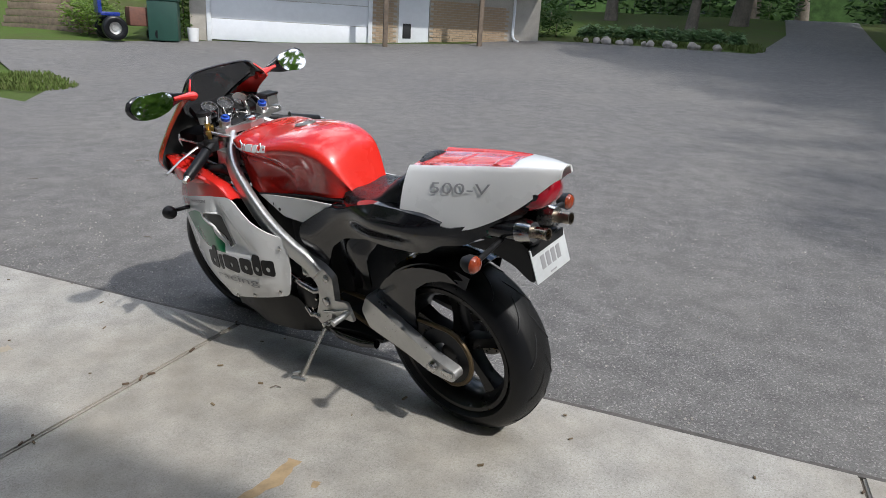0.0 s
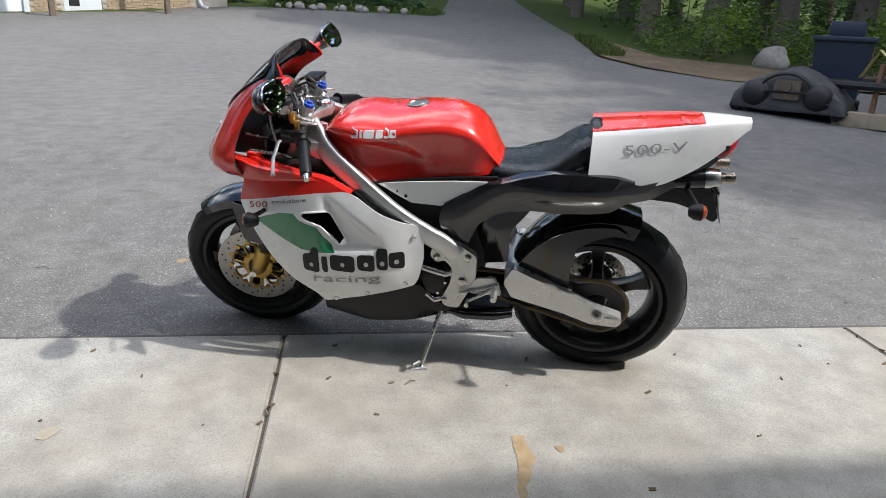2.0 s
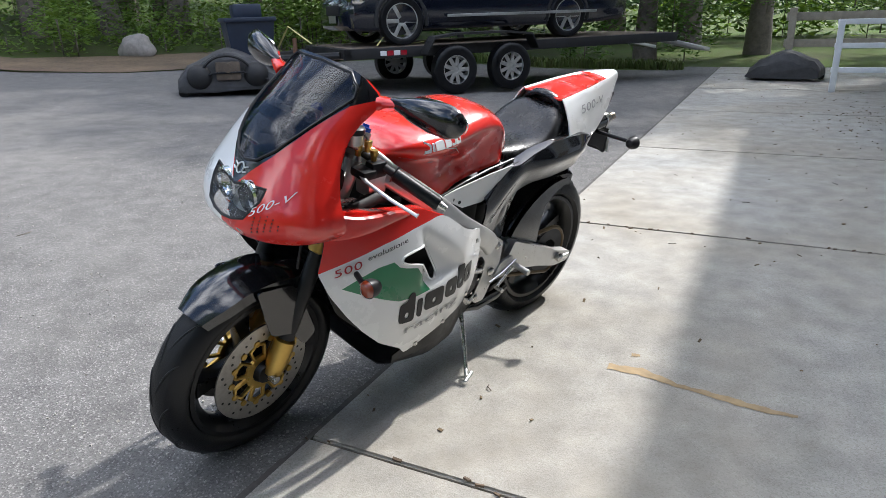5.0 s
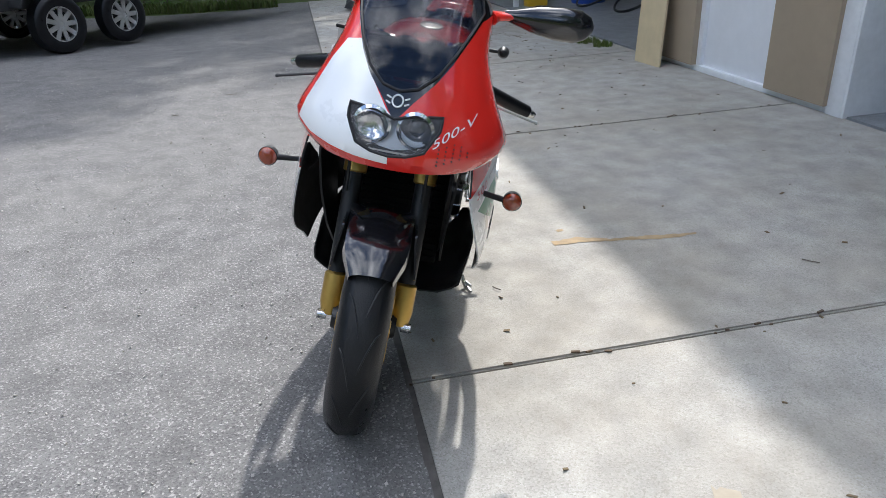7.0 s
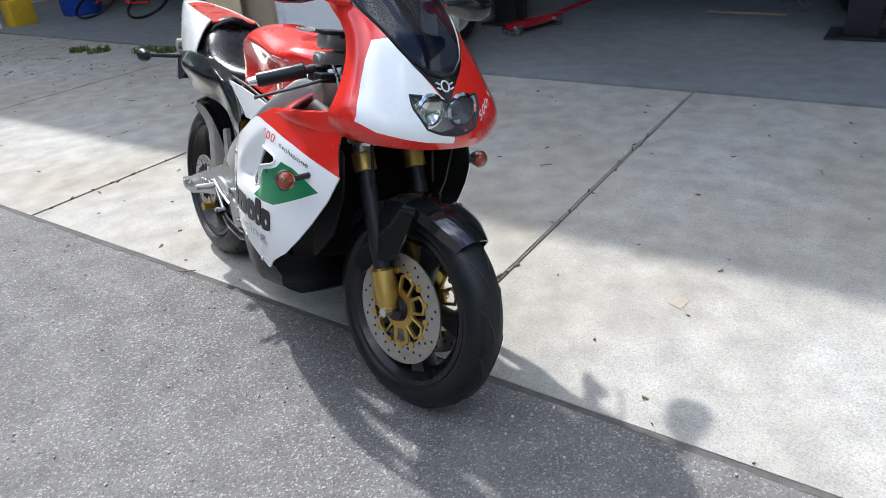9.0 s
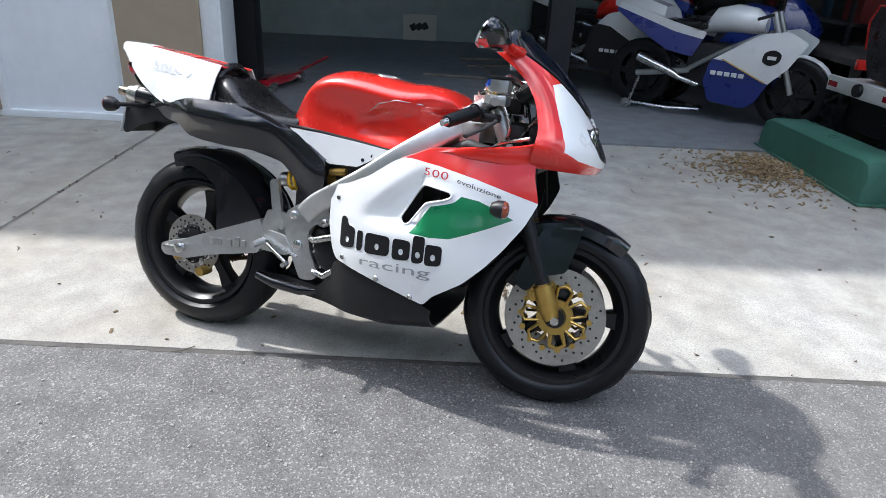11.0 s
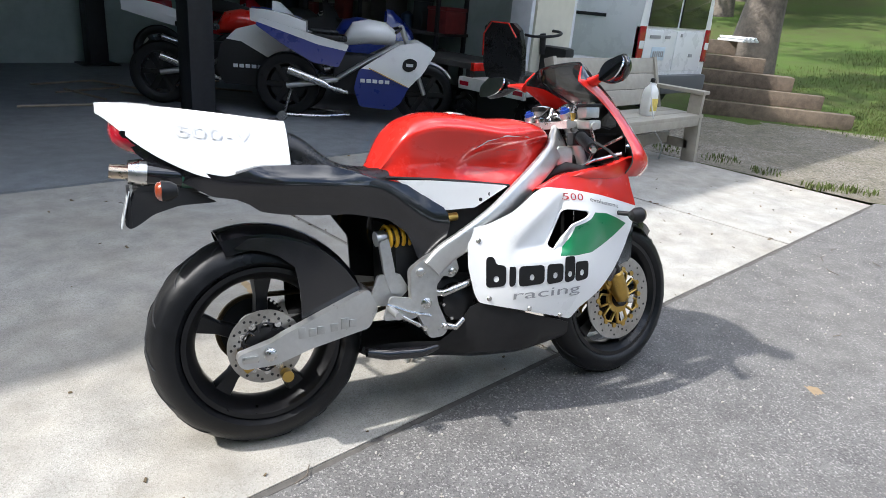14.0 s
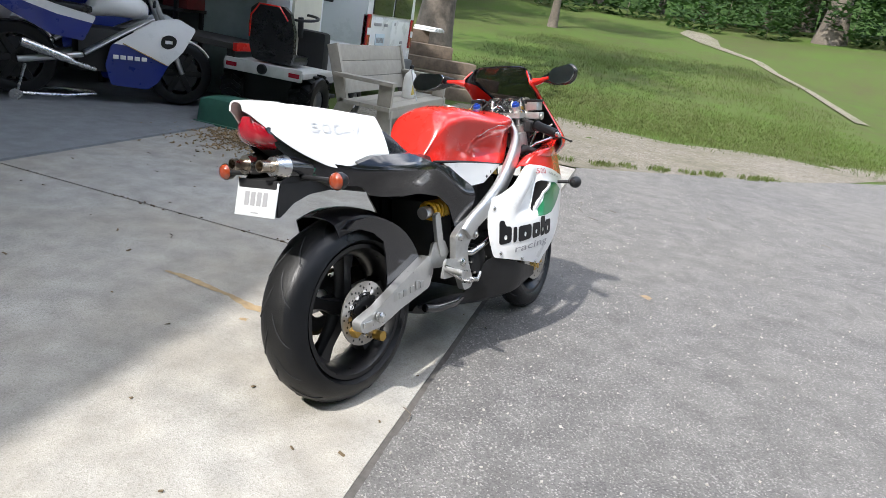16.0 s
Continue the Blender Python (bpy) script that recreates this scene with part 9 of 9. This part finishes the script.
for x in (1.95, 2.85):
    for y in (-0.12, 2.16):
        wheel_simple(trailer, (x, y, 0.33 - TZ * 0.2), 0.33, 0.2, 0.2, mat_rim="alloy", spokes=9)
for y0, y1 in ((-0.24, 0.0), (2.04, 2.28)):
    bm = bmesh.new()
    add_loft(bm, [[(x, y0, z), (x, y1, z), (x, y1, z - 0.03), (x, y0, z - 0.03)] for x, z in ((1.5, 0.56), (1.62, 0.76), (2.0, 0.8), (2.8, 0.8), (3.18, 0.76), (3.3, 0.56))])
    part("mudguard", bm, "matt_black", trailer)
for k, (x, c) in enumerate(((0.9, "label_white"), (1.0, "lamp_red"), (1.1, "label_white"), (1.2, "lamp_red"))):
    bm = bmesh.new()
    add_box(bm, (x, -0.006, 0.535), (x + 0.09, 0.004, 0.6), 0.002)
    part("side_reflector", bm, c, trailer)
bm = bmesh.new()
add_box(bm, (6.1, 0.2, 0.5), (7.2, 0.5, 0.56), 0.01, Matrix.Translation((6.1, 0, 0.53)) @ Matrix.Rotation(0.2, 4, 'Y') @ Matrix.Translation((-6.1, 0, -0.53)))
add_box(bm, (6.1, 1.55, 0.5), (7.2, 1.85, 0.56), 0.01, Matrix.Translation((6.1, 0, 0.53)) @ Matrix.Rotation(0.2, 4, 'Y') @ Matrix.Translation((-6.1, 0, -0.53)))
part("loading_ramp", bm, "alloy", trailer)
bm = bmesh.new()
WEB = material("yellow strap webbing", (0.55, 0.5, 0.2), 0.7, vary=0.2, scale=30)
add_tube(bm, [(0.95, 0.25, 0.66), (1.1, 0.3, 0.8), (1.4, 0.3, 0.66), (1.7, 0.35, 0.68)], 0.02, 6, 0.3)
part("tie_strap", bm, WEB, trailer)
bm = bmesh.new()
add_tube(bm, [(-0.3, 0.9, 0.62), (-0.15, 0.7, 0.95), (0.1, 0.5, 0.72)], 0.025, 6, 0.3)
part("tie_strap", bm, WEB, trailer)

car = thing("estate_car", "black estate car standing on the trailer", "car", TRAILER @ Matrix.Translation((0.6, 1.02, 0.645)))
CP = material("black car paint", (0.006, 0.008, 0.016), 0.12, spec=0.6, coat=1.0, vary=0.05, scale=4)
bm = bmesh.new()
def car_ring(x, zb, zt, w):
    w *= 0.94
    return [(x, -w * 0.92, zb), (x, -w, zb + 0.12), (x, -w, zb + (zt - zb) * 0.6), (x, -w * 0.95, zt - 0.04), (x, -w * 0.8, zt), (x, w * 0.8, zt), (x, w * 0.95, zt - 0.04), (x, w, zb + (zt - zb) * 0.6), (x, w, zb + 0.12), (x, w * 0.92, zb)]
add_loft(bm, [car_ring(*r) for r in ((0.0, 0.28, 0.55, 0.70), (0.06, 0.22, 0.68, 0.80), (0.25, 0.2, 0.75, 0.86), (0.9, 0.2, 0.86, 0.88), (1.3, 0.2, 0.92, 0.88), (3.9, 0.2, 0.95, 0.88), (4.55, 0.24, 0.95, 0.86), (4.7, 0.3, 0.85, 0.8))])
body = part("car_body", bm, CP, car)
bm = bmesh.new()
add_loft(bm, [[(x, -w, z0), (x, -w * 0.86, z1 - 0.05), (x, -w * 0.78, z1), (x, w * 0.78, z1), (x, w * 0.86, z1 - 0.05), (x, w, z0)] for x, z0, z1, w in ((1.2, 0.88, 0.93, 0.82), (1.75, 0.92, 1.36, 0.8), (2.1, 0.93, 1.44, 0.8), (3.9, 0.93, 1.42, 0.8), (4.4, 0.93, 1.3, 0.78), (4.62, 0.93, 0.98, 0.76))])
part("cabin_glass", bm, "window", car)
bm = bmesh.new()
add_loft(bm, [[(x, -w, z), (x, w, z), (x, w * 0.95, z + 0.03), (x, -w * 0.95, z + 0.03)] for x, z, w in ((1.8, 1.36, 0.64), (2.2, 1.43, 0.66), (3.9, 1.41, 0.66), (4.35, 1.31, 0.62))])
part("car_roof", bm, CP, car)
for s in (-1, 1):
    bm = bmesh.new()
    add_box(bm, (0.03, min(s * 0.45, s * 0.78), 0.55), (0.3, max(s * 0.45, s * 0.78), 0.70), 0.04)
    part("headlamp", bm, "chrome", car, "clear bright headlamp")
    bm = bmesh.new()
    add_lathe(bm, [(0.0, 0.02), (0.05, 0.02), (0.05, 0.06), (0.0, 0.06)], 14, "x", (0.0, s * 0.62, 0.38))
    part("fog_lamp", bm, "headlight", car)
    for x in (0.72, 3.5):
        wheel_simple(car, (x, s * 0.75, 0.33), 0.33, 0.2, 0.235, mat_rim="alloy", spokes=6)
        bm = bmesh.new()
        add_tube(bm, [(x + 0.38 * math.cos(a), s * 0.82, 0.33 + 0.38 * math.sin(a)) for a in np.linspace(-0.2, math.pi + 0.2, 13)], 0.03, 8, 0.6)
        part("arch_trim", bm, "matt_black", car)
    for x in (1.9, 2.9):
        bm = bmesh.new()
        add_box(bm, (x + 0.6, min(s * 0.875, s * 0.9), 0.74), (x + 0.76, max(s * 0.875, s * 0.9), 0.765), 0.006)
        part("door_handle", bm, CP, car)
    bm = bmesh.new()
    add_box(bm, (1.4, min(s * 0.86, s * 0.89), 0.36), (4.0, max(s * 0.86, s * 0.89), 0.4), 0.006)
    part("door_strip", bm, "cast_alloy", car)
bm = bmesh.new()
add_box(bm, (-0.02, -0.3, 0.42), (0.03, 0.3, 0.56), 0.02)
part("grille", bm, "matt_black", car)
bm = bmesh.new()
add_box(bm, (-0.03, -0.16, 0.32), (-0.015, 0.16, 0.42), 0.004)
part("front_plate", bm, "cast_alloy", car)

# before the house: an old tractor, a green bin, posts and a bucket
trac = thing("garden_tractor", "old red garden tractor beside the house", "tractor", Matrix.Translation(on_land(-12.2, 10.75)) @ pose(0, 0, 0, 0, 0, 60))
for s in (1, -1):
    wheel_simple(trac, (0, s * 0.4, 0.28), 0.28, 0.22, 0.14)
    wheel_simple(trac, (1.1, s * 0.35, 0.18), 0.18, 0.14, 0.1)
bm = bmesh.new()
add_box(bm, (0.4, -0.22, 0.35), (1.3, 0.22, 0.8), 0.05)
part("bonnet", bm, material("rusty red paint", (0.14, 0.06, 0.04), 0.7, vary=0.5, scale=9), trac)
bm = bmesh.new()
add_box(bm, (-0.25, -0.22, 0.55), (0.2, 0.22, 0.65), 0.04)
add_box(bm, (-0.3, -0.22, 0.6), (-0.2, 0.22, 1.0), 0.04)
part("tractor_seat", bm, "race_blue", trac)
gbin = thing("green_bin", "dark green rubbish bin beside the garage door", "bin", Matrix.Translation(on_land(-11.45, 11.75)) @ pose(0, 0, 0, 0, 0, 37))
bm = bmesh.new()
add_box(bm, (-0.35, -0.35, 0), (0.35, 0.35, 0.95), 0.03)
part("bin_body", bm, material("dark green plastic", (0.01, 0.05, 0.035), 0.5, vary=0.2, scale=8), gbin)
bm = bmesh.new()
add_box(bm, (-0.38, -0.38, 0.95), (0.38, 0.38, 1.03), 0.03)
part("bin_lid", bm, material("dark green lid", (0.01, 0.05, 0.035), 0.5, vary=0.2, scale=8), gbin)
bm = bmesh.new()
add_lathe(bm, [(0.0, 0.0), (0.12, 0.0), (0.15, 0.34), (0.14, 0.34), (0.11, 0.02), (0.0, 0.02)], 20, "z")
ob = part("bucket", bm, "label_white", None)
ob.matrix_world = Matrix.Translation(on_land(-10.95, 12.2))
tagged(ob, "white plastic bucket beside the wall", "bucket")
for k in range(5):
    bm = bmesh.new()
    board(bm, (-16 + 0.1 * k, 10.8, 0.1 + 0.18 * k), (-12.9 - 0.35 * k, 11.4, 0.1 + 0.18 * k), 0.18, 0.17, Z, 0.01)
    ob = part("timber", bm, "timber", None)
    ob.matrix_world = Matrix.Translation((0, 0, height(-14, 11) - 0.05))
    tagged(ob, "weathered edging timber below the lawn bank", "timber", "edging timbers")

# ---- marks and litter on the paving ----
def flat_mark(name, pts, widths, mat, label, z=0.0022):
    """A stain: a thin uneven film along a line."""
    bm = bmesh.new()
    rng = random.Random(len(pts))
    up, dn = [], []
    fine = []
    for (a, b), (wa, wb) in zip(zip(pts, pts[1:]), zip(widths, widths[1:])):
        for k in range(6):
            t = k / 6
            fine.append((Vector(a).lerp(Vector(b), t), wa + (wb - wa) * t))
    fine.append((Vector(pts[-1]), widths[-1]))
    for i, (p, w) in enumerate(fine):
        d = (fine[min(i + 1, len(fine) - 1)][0] - fine[max(i - 1, 0)][0]).normalized()
        n = Vector((-d.y, d.x))
        up.append(bm.verts.new((*(p + n * w * rng.uniform(0.6, 1.2)), z)))
        dn.append(bm.verts.new((*(p - n * w * rng.uniform(0.6, 1.2)), z)))
    for k in range(len(up) - 1):
        bm.faces.new((up[k], up[k + 1], dn[k + 1], dn[k]))
    return tagged(part(name, bm, mat, None), label, "stain", kind="structure")


RUST = material("rust stain", (0.36, 0.26, 0.145), 0.85, vary=0.35, scale=30)
SOFT = material("pale brown stain", (0.36, 0.31, 0.235), 0.85, vary=0.25, scale=20)
flat_mark("rust_stain", [(0.785, -0.74), (0.79, -0.85), (0.745, -0.98), (0.725, -1.12), (0.70, -1.24), (0.70, -1.35)], [0.022, 0.028, 0.013, 0.017, 0.021, 0.008], RUST, "rust-coloured run on the slab")
flat_mark("rust_stain", [(0.9, -0.80), (0.905, -0.83)], [0.014, 0.010], RUST, "rust-coloured spot on the slab")
flat_mark("pale_stain", [(-0.62, -0.62), (-0.64, -0.68)], [0.03, 0.02], SOFT, "pale brown spot on the slab")
flat_mark("pale_stain", [(-0.56, 0.77), (-0.60, 0.80)], [0.035, 0.025], material("tan spot", (0.3, 0.22, 0.13), 0.9, vary=0.3, scale=30), "tan spot on the asphalt", 0.026)
rng = random.Random(44)
bm = bmesh.new()
for k in range(420):
    x, y = rng.uniform(-4, 12), -rng.random() ** 1.2 * 3.0
    if k % 3 == 0:
        x, y = rng.gauss(6.8, 1.0), rng.gauss(-2.2, 0.35)
    if not (-4.1 < x < 13.4 and -3.1 < y < -0.02):
        continue
    s = rng.uniform(0.003, 0.012) * (1.6 if k % 3 == 0 else 1)
    m = Matrix.Translation((x, y, 0.004)) @ pose(0, 0, 0, rng.uniform(-25, 25), rng.uniform(-25, 25), rng.uniform(0, 360))
    add_box(bm, (-s, -s * 0.45, -0.0015), (s, s * 0.45, 0.0015), 0, m)
tagged(part("leaf_debris", bm, material("dry leaf scraps", (0.16, 0.115, 0.065), 0.9, vary=0.5, scale=8, island=0.7), None), "scraps of dry leaf scattered over the slab", "leaf scraps", kind="stuff")
bm = bmesh.new()
for k in range(26):
    x, y = rng.uniform(-3.5, 5), rng.uniform(-2.9, 3.0)
    z = height(x, y) + 0.005
    a = rng.uniform(0, 6.28)
    L = rng.uniform(0.03, 0.11)
    add_tube(bm, [(x, y, z), (x + L * 0.5 * math.cos(a), y + L * 0.5 * math.sin(a), z + 0.004), (x + L * math.cos(a + 0.4), y + L * math.sin(a + 0.4), z)], 0.0022, 5)
tagged(part("twigs", bm, "bark", None), "small dry twigs lying on the paving", "twigs", kind="stuff")
bm = bmesh.new()
for k in range(2400):
    x, y = rng.uniform(-4, 6), rng.random() ** 1.4 * 4.0 + 0.03
    z = height(x, y) - 0.002
    s = rng.uniform(0.0018, 0.0045)
    m = Matrix.Translation((x, y, z)) @ pose(0, 0, 0, rng.uniform(0, 90), rng.uniform(0, 90), rng.uniform(0, 360))
    add_box(bm, (-s, -s, -s * 0.6), (s, s, s * 0.6), 0, m)
tagged(part("stone_chips", bm, material("pale stone chips", (0.38, 0.36, 0.32), 0.9, vary=0.3, scale=20, island=0.5), None), "pale stone chips set in the asphalt", "stone chips", kind="stuff")
bm = bmesh.new()
for x0 in (0.0, 2.438, -2.438):
    for k in range(22):
        y = -rng.random() * 3.0
        s = rng.uniform(0.004, 0.014)
        m = Matrix.Translation((x0 + rng.gauss(0, 0.012), y, 0.004)) @ pose(0, 0, 0, rng.uniform(-15, 15), rng.uniform(-15, 15), rng.uniform(60, 120))
        add_box(bm, (-s, -s * 0.3, -0.003), (s, s * 0.3, 0.003), 0, m)
tagged(part("joint_debris", bm, material("bark crumbs", (0.13, 0.09, 0.06), 0.9, vary=0.5, scale=8, island=0.7), None), "bark crumbs and grit caught along the joints", "debris", kind="stuff")
